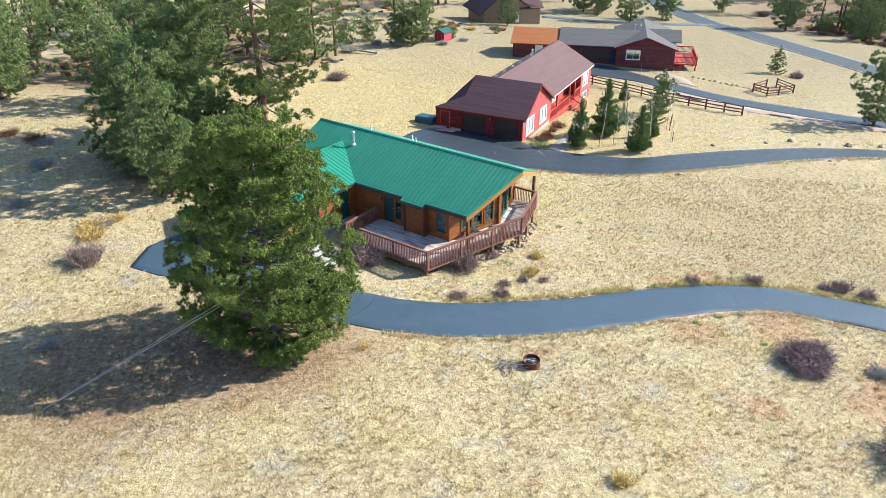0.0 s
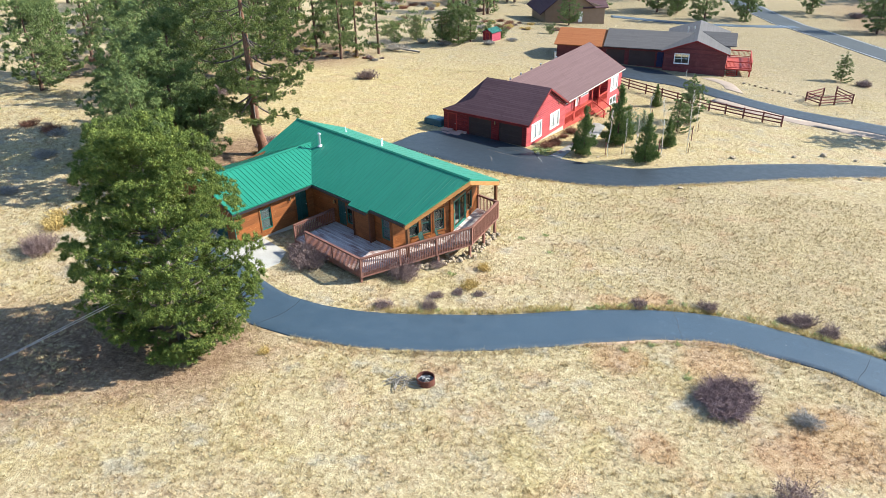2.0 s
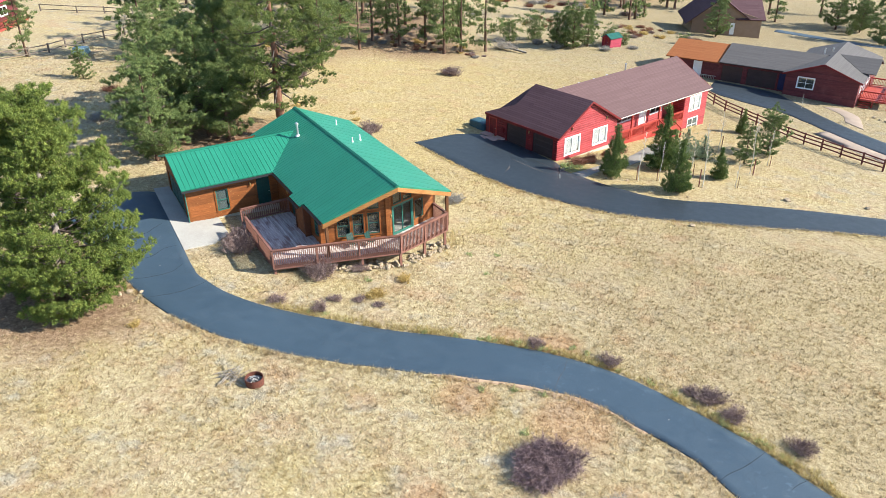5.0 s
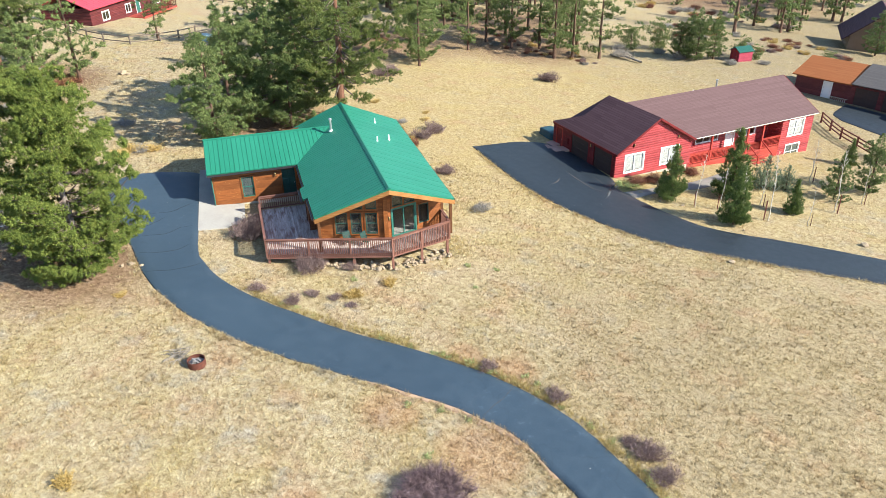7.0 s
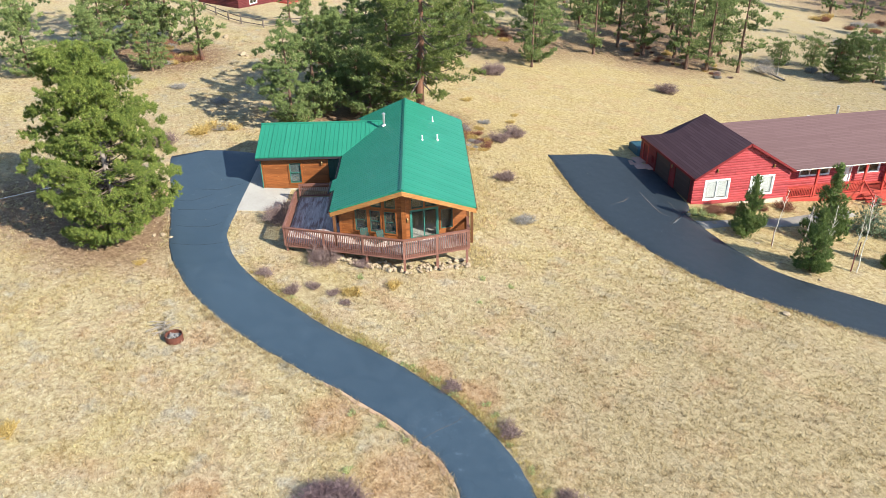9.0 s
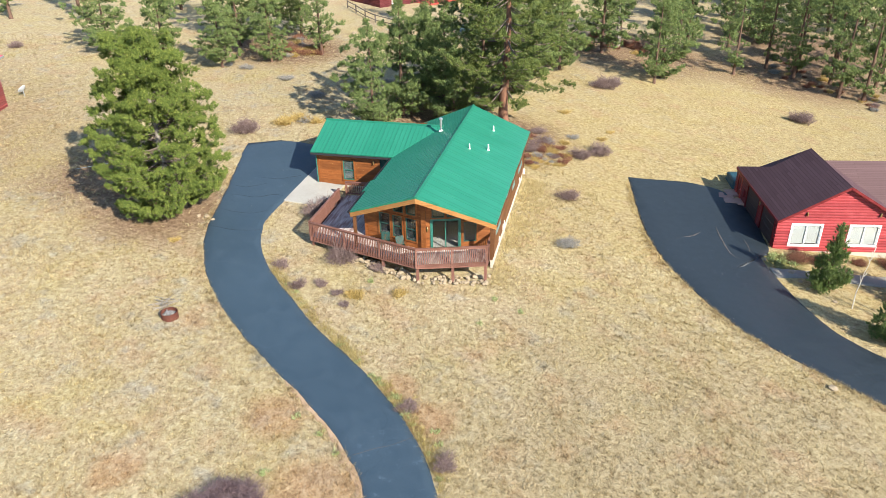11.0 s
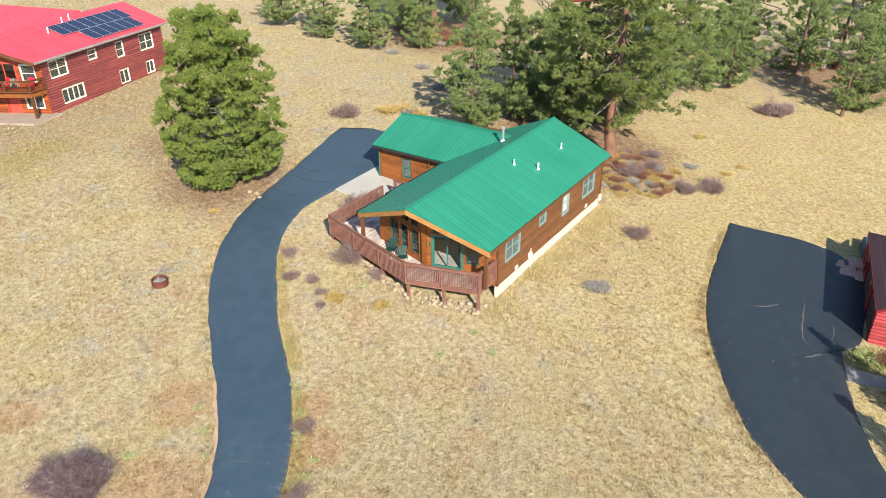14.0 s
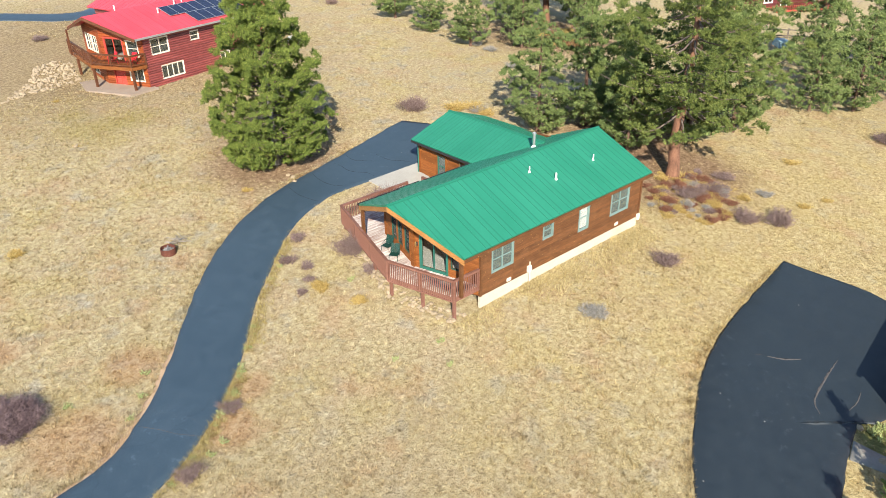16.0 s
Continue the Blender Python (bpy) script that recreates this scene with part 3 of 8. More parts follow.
def height(x, y):
    """The meadow's height: a gentle slope down to the north-east with soft swells."""
    x, y = np.clip(np.asarray(x, float), -90, 75), np.clip(np.asarray(y, float), -30, 170)
    u, v = x / 50, (y - 45) / 50
    z = 1.72 - 2.197 * u - 3.227 * v - 0.13 * u * u + 0.087 * u * v - 0.284 * v * v
    for p, q, a in BUMPS:
        z = z + a * np.exp(-((x - p) ** 2 + (y - q) ** 2) / 392.0)
    z = z - 0.36 * np.exp(-((x + 20.6) ** 2 + (y - 4.2) ** 2) / 11.0)
    z = z + 0.2 * np.exp(-((x + 3.5) ** 2 + (y - 48.0) ** 2) / 60.0)
    return z


def gz(x, y):
    return float(height(x, y))


def smooth_line(pts, step=0.5, closed=False):
    """Catmull-Rom through the points, sampled about every step metres."""
    p = [Vector((a, b, 0)) for a, b in pts]
    ext = [p[0] * 2 - p[1]] + p + [p[-1] * 2 - p[-2]]
    out = []
    for i in range(1, len(ext) - 2):
        a, b, c, d = ext[i - 1:i + 3]
        n = max(1, int((c - b).length / step))
        for k in range(n):
            t = k / n
            out.append(0.5 * ((2 * b) + (c - a) * t + (2 * a - 5 * b + 4 * c - d) * t * t + (3 * b - a - 3 * c + d) * t ** 3))
    out.append(p[-1])
    return np.array([(q.x, q.y) for q in out])


def resample(line, n):
    d = np.r_[0, np.cumsum(np.hypot(*np.diff(line, axis=0).T))]
    s = np.linspace(0, d[-1], n)
    return np.c_[np.interp(s, d, line[:, 0]), np.interp(s, d, line[:, 1])]


PAVED = []


def paved(name, left, right, material, lift, label, category, n=150, m=10, wobble=0.10, kind="structure"):
    """A strip of paving between two edges, lying on the ground with a ragged broken edge and a real thickness."""
    a, b = resample(smooth_line(left), n), resample(smooth_line(right), n)
    PAVED.append(np.r_[a, b[::-1]])
    e = min(0.2, 0.07 / np.mean(np.hypot(*(b - a).T)))
    t = np.r_[0, np.linspace(e, 1 - e, m - 2), 1]
    g = a[:, None, :] * (1 - t)[None, :, None] + b[:, None, :] * t[None, :, None]
    for i in range(n):
        for k, sgn in ((0, -1), (m - 1, 1)):
            w = wobble * (noise.noise((i * 0.35, k * 7.0, lift * 100)) + 0.7 * noise.noise((i * 1.1, k * 3.0, 5.0)))
            side = (b[i] - a[i]) / max(0.1, np.hypot(*(b[i] - a[i])))
            g[i, k] += side * sgn * w
    z = height(g[..., 0], g[..., 1])
    rise = np.full(m, lift)
    rise[[0, -1]] = lift * 0.3
    top = np.dstack([g, z + rise[None, :]]).reshape(-1, 3)
    rim_i = [i * m for i in range(n)] + [n * m - m + k for k in range(1, m)] + [i * m + m - 1 for i in range(n - 2, -1, -1)] + [k for k in range(m - 2, 0, -1)]
    low = top[rim_i] - np.array([0, 0, lift + 0.12])
    verts = np.r_[top, low]
    faces = [(i * m + k, (i + 1) * m + k, (i + 1) * m + k + 1, i * m + k + 1) for i in range(n - 1) for k in range(m - 1)]
    base, r = len(top), len(rim_i)
    faces += [(rim_i[j], base + j, base + (j + 1) % r, rim_i[(j + 1) % r]) for j in range(r)]
    ob = link_mesh(name, np_mesh(name, verts, np.array(faces)), material)
    return tagged(ob, label, category, kind=kind)


def axis_lines(lo, hi, fine0, fine1, step):
    inner = np.arange(fine0, fine1 + 0.01, step)
    out_hi = fine1 + np.cumsum(step * 1.22 ** np.arange(1, 60))
    out_lo = fine0 - np.cumsum(step * 1.22 ** np.arange(1, 60))
    return np.r_[out_lo[out_lo > lo][::-1], inner, out_hi[out_hi < hi]]


gx, gy = axis_lines(-2500, 2500, -66, 112, 1.5), axis_lines(-2500, 2500, -22, 205, 1.5)
GX, GY = np.meshgrid(gx, gy, indexing="ij")
ny = len(gy)
idx = np.arange(len(gx) * ny).reshape(len(gx), ny)
quads = np.stack([idx[:-1, :-1], idx[1:, :-1], idx[1:, 1:], idx[:-1, 1:]], -1).reshape(-1, 4)
ground = link_mesh("ground", np_mesh("ground", np.c_[GX.ravel(), GY.ravel(), height(GX, GY).ravel()], quads, True), M["meadow"])
tagged(ground, "sloping dry meadow of straw grass and reddish soil", "ground", kind="structure")

# ---- driveways, road ----
D1_NEAR = [(-20.35, 33.2), (-19.2, 32.75), (-18.0, 32.4), (-15.0, 31.5), (-10.6, 30.1), (-7.6, 29.1), (-4.7, 28.65), (-2.1, 28.6), (0.7, 28.95), (3.5, 29.6), (6.0, 30.4), (8.0, 31.15), (10.0, 31.85), (12.2, 32.5), (14.0, 32.85), (15.2, 32.95), (16.4, 32.75), (17.8, 32.2), (20.3, 31.35), (22.0, 30.2), (24.0, 29.0), (28.0, 26.6), (34.0, 22.7), (44.0, 15.0), (62.0, 0.5), (86.0, -20.0)]
D1_FAR = [(-20.4, 35.8), (-19.25, 37.75), (-17.2, 39.3), (-14.2, 37.3), (-11.0, 34.9), (-10.0, 34.25), (-8.5, 33.2), (-7.0, 32.4), (-5.1, 32.0), (-2.5, 31.95), (0.0, 32.35), (2.1, 32.8), (4.8, 33.5), (7.4, 34.4), (10.3, 35.2), (13.0, 35.65), (15.3, 35.7), (17.2, 35.4), (18.9, 34.85), (20.5, 34.35), (22.2, 33.7), (24.3, 32.6), (29.5, 29.9), (36.0, 25.8), (46.0, 18.2), (64.5, 3.4), (88.5, -17.0)]
paved("driveway", D1_NEAR, D1_FAR, M["asphalt"], 0.045, "winding blue-grey sealed asphalt driveway with ragged edges", "driveway", 260)
paved("soil_verge", [(8.6, 31.2), (10.0, 31.65), (12.2, 32.35), (14.2, 32.6), (15.3, 32.6), (16.4, 32.55), (18.0, 31.95)], [(7.9, 31.2), (10.0, 31.95), (12.2, 32.6), (14.2, 33.0), (15.3, 33.1), (16.4, 32.9), (18.3, 32.15)], M["soil"], 0.02, "strip of bare red soil beside the driveway", "soil", 60, 5, 0.35)
paved("pavement_joint", [(13.70, 32.95), (13.60, 33.9), (13.62, 34.6), (13.46, 35.5)], [(13.72, 32.95), (13.625, 33.9), (13.638, 34.6), (13.482, 35.5)], M["mortar"], 0.05, "thin dusty joint across the asphalt driveway", "joint", 60, 4, 0.004)
D2_NEAR = [(-8.8, 60.3), (-5.6, 58.7), (-2.05, 57.0), (0.9, 55.85), (3.6, 55.2), (6.3, 54.9), (8.6, 54.8), (11.4, 55.05), (15.7, 56.6), (19.5, 58.2), (23.5, 60.1), (27.5, 61.8), (33.4, 63.8), (37.1, 64.5), (45.0, 64.8), (57.9, 63.4)]
D2_FAR = [(-8.5, 60.9), (-6.7, 65.2), (-3.4, 66.5), (3.3, 63.3), (3.85, 62.2), (4.5, 61.7), (5.25, 61.45), (6.5, 61.05), (8.2, 60.55), (10.0, 60.22), (12.2, 60.0), (14.4, 60.6), (17.4, 62.0), (23.3, 64.3), (29.2, 66.2), (35.0, 67.3), (38.6, 67.5), (45.0, 67.8), (57.9, 66.8)]
paved("driveway", D2_NEAR, D2_FAR, M["asphalt_dark"], 0.05, "black asphalt driveway beside the red garage", "driveway", 200)
D4_A = [(12.5, 104.0), (17.5, 102.6), (20.5, 98.5), (23.5, 94.6), (27.2, 90.8), (32.4, 87.0), (37.9, 84.6), (44.4, 81.0), (52.0, 77.5), (58.2, 75.0)]
D4_B = [(10.3, 104.2), (10.6, 98.5), (14.0, 95.9), (19.5, 93.3), (23.9, 89.2), (29.3, 84.5), (34.9, 81.2), (41.8, 77.7), (50.0, 74.0), (58.1, 71.0)]
paved("driveway", D4_A, D4_B, M["asphalt_dark"], 0.05, "dark asphalt driveway below the dark red house", "driveway", 120)
paved("gravel_verge", [(x - 0.1, y + 0.4) for x, y in D4_B[4:]], [(x - 1.5, y - 1.7) for x, y in D4_B[4:]], M["gravel"], 0.025, "strip of pinkish gravel beside the dark driveway", "gravel", 80, 5, 0.35)
R_NEAR = [(58.0, 40.0), (58.6, 80.0), (57.6, 105.0), (55.7, 117.5), (53.9, 127.0), (51.9, 138.0), (50.2, 150.0), (47.6, 165.0), (44.4, 178.0), (35.0, 212.0), (10.0, 290.0)]
R_FAR = [(65.6, 40.0), (66.2, 80.0), (64.6, 105.0), (62.7, 119.0), (60.9, 130.5), (59.1, 142.0), (57.2, 154.0), (53.8, 170.0), (49.6, 184.0), (42.0, 216.0), (18.0, 293.0)]
paved("road", R_NEAR, R_FAR, M["road"], 0.05, "grey two-lane country road", "road", 150, 8)
for f in (0.05, 0.93):
    lines = [[(a[0] + (b[0] - a[0]) * g, a[1] + (b[1] - a[1]) * g) for a, b in zip(R_NEAR, R_FAR)] for g in (f, f + 0.02)]
    paved("edge_line", lines[0], lines[1], M["white_trim"], 0.056, "worn white line along the road's edge", "road marking", 150, 4, 0.02)
paved("driveway", [(12.8, 162.5), (20.0, 160.0), (29.3, 158.2), (40.0, 160.0), (51.0, 164.0)], [(13.0, 166.5), (20.0, 164.0), (29.3, 161.8), (40.0, 163.6), (50.5, 167.8)], M["asphalt"], 0.05, "narrow blue-grey asphalt driveway to the tan house", "driveway", 60, 6)
paved("driveway", [(-44.0, -12.0), (-38.8, -11.5), (-35.5, -18.6), (-31.0, -30.0)], [(-44.0, -9.2), (-36.4, -9.4), (-33.2, -16.2), (-28.0, -28.0)], M["asphalt"], 0.05, "narrow asphalt driveway behind the log house", "driveway", 60, 6)


def ribbon(name, pts, w0, w1, material, lift, label, category):
    """A thin wandering strip along a line of points, swelling from w0 to w1 and back."""
    line = smooth_line(pts, 0.2)
    d = unit_rows(np.gradient(line, axis=0))
    side = np.c_[-d[:, 1], d[:, 0]] * (w0 + (w1 - w0) * np.sin(np.linspace(0, np.pi, len(line))))[:, None] / 2
    return paved(name, [tuple(q) for q in line - side], [tuple(q) for q in line + side], material, lift, label, category, max(12, 3 * len(line)), 4, w1 * 0.6)


def unit_rows(v):
    return v / np.maximum(1e-6, np.linalg.norm(v, axis=-1, keepdims=True))


for pts in ([(-7.76, 29.29), (-7.32, 29.89), (-6.88, 30.51), (-6.54, 31.54), (-6.45, 32.2)], [(-9.91, 30.15), (-9.27, 30.87), (-8.75, 31.94), (-8.88, 32.84)], [(-11.82, 30.96), (-11.48, 31.63), (-10.96, 32.55), (-11.08, 33.69), (-10.76, 34.32)],
            [(-13.19, 31.28), (-12.66, 32.04), (-12.74, 32.89), (-12.93, 33.67)], [(-13.98, 33.25), (-13.4, 34.41), (-13.5, 35.21), (-13.6, 36.02)], [(22.83, 33.39), (22.4, 32.5), (22.1, 31.93), (21.6, 31.2), (21.3, 30.48)], [(24.53, 32.52), (24.2, 32.1), (23.94, 31.59)]):
    ribbon("sealed_crack", pts, 0.012, 0.04, M["sealant"], 0.05, "dark sealed crack wandering across the asphalt", "crack")
for pts, w in (([(0.72, 57.9), (0.6, 58.2)], 0.2), ([(0.63, 58.45), (0.58, 59.28), (0.27, 60.11)], 0.17), ([(-0.21, 61.78), (1.35, 61.0), (3.17, 60.24), (4.03, 60.33)], 0.17), ([(1.87, 62.43), (2.7, 62.1), (3.34, 61.66)], 0.09)):
    ribbon("patched_crack", pts, 0.03, w, M["mortar"], 0.057, "pale mortar filling a crack in the driveway", "repair")
paved("garden_path", [(5.25, 61.48), (5.75, 62.5), (6.3, 63.85), (7.05, 65.7), (8.0, 68.0), (8.5, 70.2), (9.2, 74.0)], [(6.47, 61.1), (6.75, 62.2), (7.1, 63.3), (8.1, 65.2), (9.2, 67.4), (9.8, 70.0), (10.5, 73.6)], M["path"], 0.06, "grey concrete garden path to the porch steps", "path", 40, 4, 0.02)
paved("garden_path", [(23.0, 99.6), (25.0, 97.2), (25.4, 94.4)], [(24.6, 100.3), (26.7, 97.6), (27.2, 92.6)], M["gravel"], 0.03, "pinkish gravel path to the deck steps", "path", 20, 4, 0.1)


# ---- house building blocks ----
def wall_frame(p0, p1):
    """Wall axes: x runs along the wall from p0 to p1 (left to right from outside), y points inwards, z up."""
    d = Vector((p1[0] - p0[0], p1[1] - p0[1], 0))
    length = d.length
    d.normalize()
    n = Vector((-d.y, d.x, 0))
    return Matrix(((d.x, n.x, 0, p0[0]), (d.y, n.y, 0, p0[1]), (0, 0, 1, 0), (0, 0, 0, 1))), length


def cut_spans(lo, hi, holes):
    spans = [(lo, hi)]
    for a, b in holes:
        spans = [s for l, h in spans for s in ((l, min(h, a)), (max(l, b), h)) if s[1] - s[0] > 0.01]
    return spans


def log_wall(name, house, p0, p1, z0, top, holes, material, course=0.18, proud=0.035, round_log=False, label=""):
    """A wall of lapped boards or half logs, each course its own solid, cut round the openings."""
    m, length = wall_frame(p0, p1)
    f = top if callable(top) else (lambda u: top)
    bm = bmesh.new()
    us = np.linspace(0, length, 81)
    zmax = max(f(u) for u in us)
    # solid core behind the boards
    cuts = sorted({0.0, length, *[h for o in holes for h in o[:2]], *([length / 2] if callable(top) else [])})
    for a, b in zip(cuts, cuts[1:]):
        if b - a < 0.005:
            continue
        mid = (a + b) / 2
        for lo, hi in cut_spans(z0, 99, [(o[2], o[3]) for o in holes if o[0] <= mid <= o[1]]):
            ha, hb = min(hi, f(a + 1e-4)), min(hi, f(b - 1e-4))
            if min(ha, hb) - lo > 0.02:
                quad_prism(bm, [(a, 0.002, lo), (b, 0.002, lo), (b, 0.002, hb), (a, 0.002, ha)], [(a, 0.16, lo), (b, 0.16, lo), (b, 0.16, hb), (a, 0.16, ha)], m)
    wall = part(name, bm, material, house, label)
    bm = bmesh.new()
    z = z0
    while z < zmax - 0.03:
        zb = z + course
        ok = [u for u in us if f(u) > z + course * 0.55]
        if ok:
            lo, hi = ok[0], ok[-1]
            for a, b in cut_spans(lo, hi, [(o[0] - 0.02, o[1] + 0.02) for o in holes if o[2] - course * 0.5 < (z + zb) / 2 < o[3] + course * 0.5]):
                e = 0.004
                if round_log:
                    prof = [(0.0, z + e), (-proud * 0.75, z + course * 0.16), (-proud, z + course * 0.5), (-proud * 0.75, z + course * 0.84), (0.0, zb - e)]
                else:
                    prof = [(0.0, z + e), (-proud, z + e), (-proud * 0.35, zb - e), (0.0, zb - e)]
                # courses are butted from boards of random length
                cuts_ = [a]
                while cuts_[-1] + 5.0 < b:
                    cuts_.append(cuts_[-1] + rnd.uniform(2.2, 4.6))
                cuts_.append(b)
                for c, d in zip(cuts_, cuts_[1:]):
                    quad_prism(bm, [(c + 0.002, y, q) for y, q in prof], [(d - 0.002, y, q) for y, q in prof], m)
        z = zb
    tagged(part("siding", bm, material, wall), kind="stuff")
    return wall


def window(house, p0, p1, u0, u1, z0, z1, trim, sash, nx=1, ny=1, blind=False, name="window", casing=0.1, label=""):
    """A casing proud of the wall, sash bars and separate panes set back in the opening."""
    m, _ = wall_frame(p0, p1)
    bm = bmesh.new()
    c = casing
    for d in ((u0 - c, u0, z0 - c, z1 + c), (u1, u1 + c, z0 - c, z1 + c), (u0, u1, z1, z1 + c), (u0, u1, z0 - c, z0)):
        box(bm, d[0], d[1], -0.065, 0.06, d[2], d[3], m)
    win = part(name, bm, trim, house, label)
    bm = bmesh.new()
    s = 0.055
    for d in ((u0, u0 + s, z0, z1), (u1 - s, u1, z0, z1), (u0 + s, u1 - s, z1 - s, z1), (u0 + s, u1 - s, z0, z0 + s)):
        box(bm, d[0], d[1], -0.03, 0.04, d[2], d[3], m)
    xs, zs = np.linspace(u0 + s, u1 - s, nx + 1), np.linspace(z0 + s, z1 - s, ny + 1)
    for x in xs[1:-1]:
        box(bm, x - 0.03, x + 0.03, -0.028, 0.038, z0 + s, z1 - s, m)
    for k in range(nx):
        for z in zs[1:-1]:
            box(bm, xs[k] + (0.03 if k else 0), xs[k + 1] - (0.03 if k < nx - 1 else 0), -0.022, 0.034, z - 0.022, z + 0.022, m)
    part("sash", bm, sash, win)
    for i in range(nx):
        for k in range(ny):
            pane = one_box("pane", (xs[i] + 0.01, xs[i + 1] - 0.01, 0.008, 0.014, zs[k] + 0.01, zs[k + 1] - 0.01), M["glass"], win, m=m)
            pane.visible_shadow = False
    if blind:
        bm = bmesh.new()
        zz = z1 - s
        while zz > z0 + s + 0.05:
            box(bm, u0 + s, u1 - s, 0.035, 0.05, zz - 0.045, zz, m)
            zz -= 0.05
        # the dark kind is an added sheet imitating an unlit room
        part("blind", bm, {"grey": M["curtain"], "dark": M["room_dark"]}.get(blind, M["blind"]), win, {"grey": "drawn grey curtain", "dark": "dark sheet in place of the unlit room"}.get(blind, "white slatted blind"))
    return win


def panel_door(house, p0, p1, u0, u1, z0, z1, material, trim, rows=4, cols=1, name="door", label="", knob=True):
    """A door leaf with raised panels in a casing."""
    m, _ = wall_frame(p0, p1)
    bm = bmesh.new()
    for d in ((u0 - 0.1, u0, z0, z1 + 0.1), (u1, u1 + 0.1, z0, z1 + 0.1), (u0, u1, z1, z1 + 0.1)):
        box(bm, d[0], d[1], -0.06, 0.06, d[2], d[3], m)
    door = part(name, bm, trim, house, label)
    bm = bmesh.new()
    box(bm, u0, u1, 0.02, 0.06, z0, z1, m)
    w, h = (u1 - u0) / cols, (z1 - z0) / rows
    for i in range(cols):
        for k in range(rows):
            a, b, c, d = u0 + i * w + w * 0.08, u0 + (i + 1) * w - w * 0.08, z0 + k * h + h * 0.08, z0 + (k + 1) * h - h * 0.06
            quad_prism(bm, [(a, 0.02, c), (b, 0.02, c), (b, 0.02, d), (a, 0.02, d)], [(a + 0.03, 0.004, c + 0.03), (b - 0.03, 0.004, c + 0.03), (b - 0.03, 0.004, d - 0.03), (a + 0.03, 0.004, d - 0.03)], m)
    leaf = part("leaf", bm, material, door)
    if knob:
        bm = bmesh.new()
        bmesh.ops.create_icosphere(bm, subdivisions=1, radius=0.04, matrix=m @ Matrix.Translation((u1 - 0.09, -0.03, z0 + 0.98)))
        part("door_handle", bm, M["steel"], door)
    return door


def plane_frame(origin, along, up):
    """Axes of a roof slope: x along the eave, y up the slope, z its normal."""
    x = Vector(along).normalized()
    y = Vector(up)
    y = (y - x * y.dot(x)).normalized()
    n = x.cross(y)
    o = Vector(origin)
    return Matrix(((x.x, y.x, n.x, o.x), (x.y, y.y, n.y, o.y), (x.z, y.z, n.z, o.z), (0, 0, 0, 1)))


def roof_slope(name, house, corners, material, ribs=0.0, thick=0.1, rib_h=0.035, rib_w=0.05, label="", single=False):
    """One roof slope as a slab. corners run round the outline; the first two lie along the eave. ribs: spacing of raised seams."""
    c = [Vector(p) for p in corners]
    mid = sum(c, Vector()) / len(c)
    m = plane_frame(c[0], c[1] - c[0], mid - c[0])
    if m.to_3x3().col[2].z < 0:
        m = plane_frame(c[1], c[0] - c[1], mid - c[1])
    inv = m.inverted()
    flat = [inv @ p for p in c]
    bm = bmesh.new()
    quad_prism(bm, [m @ Vector((p.x, p.y, 0)) for p in flat], [m @ Vector((p.x, p.y, -thick)) for p in flat])
    uv = bm.loops.layers.uv.new("UVMap")
    for f in bm.faces:
        for l in f.loops:
            q = inv @ l.vert.co
            l[uv].uv = (q.x, q.y)
    roof = part(name, bm, material, house, label)
    if ribs:
        joined = None if single else bmesh.new()
        xs = [p.x for p in flat]
        x = min(xs) + 0.03
        while x < max(xs):
            ys = []
            for a, b in zip(flat, flat[1:] + flat[:1]):
                if (a.x - x) * (b.x - x) < 0:
                    ys.append(a.y + (b.y - a.y) * (x - a.x) / (b.x - a.x))
            if len(ys) >= 2 and max(ys) - min(ys) > 0.1:
                w = rib_w / 2
                bm = bmesh.new() if single else joined
                quad_prism(bm, [m @ Vector(q) for q in ((x - w, min(ys), 0.002), (x + w, min(ys), 0.002), (x + w * 0.5, min(ys), rib_h), (x - w * 0.5, min(ys), rib_h))],
                           [m @ Vector(q) for q in ((x - w, max(ys), 0.002), (x + w, max(ys), 0.002), (x + w * 0.5, max(ys), rib_h), (x - w * 0.5, max(ys), rib_h))])
                if single:
                    part("seam", bm, material, roof)
            x += ribs
        if joined:
            tagged(part("seaming", joined, material, roof), kind="stuff")
    return roof


def board_along(name, house, a, b, w, d, material, label=""):
    bm = bmesh.new()
    beam(bm, a, b, w, d)
    return part(name, bm, material, house, label)


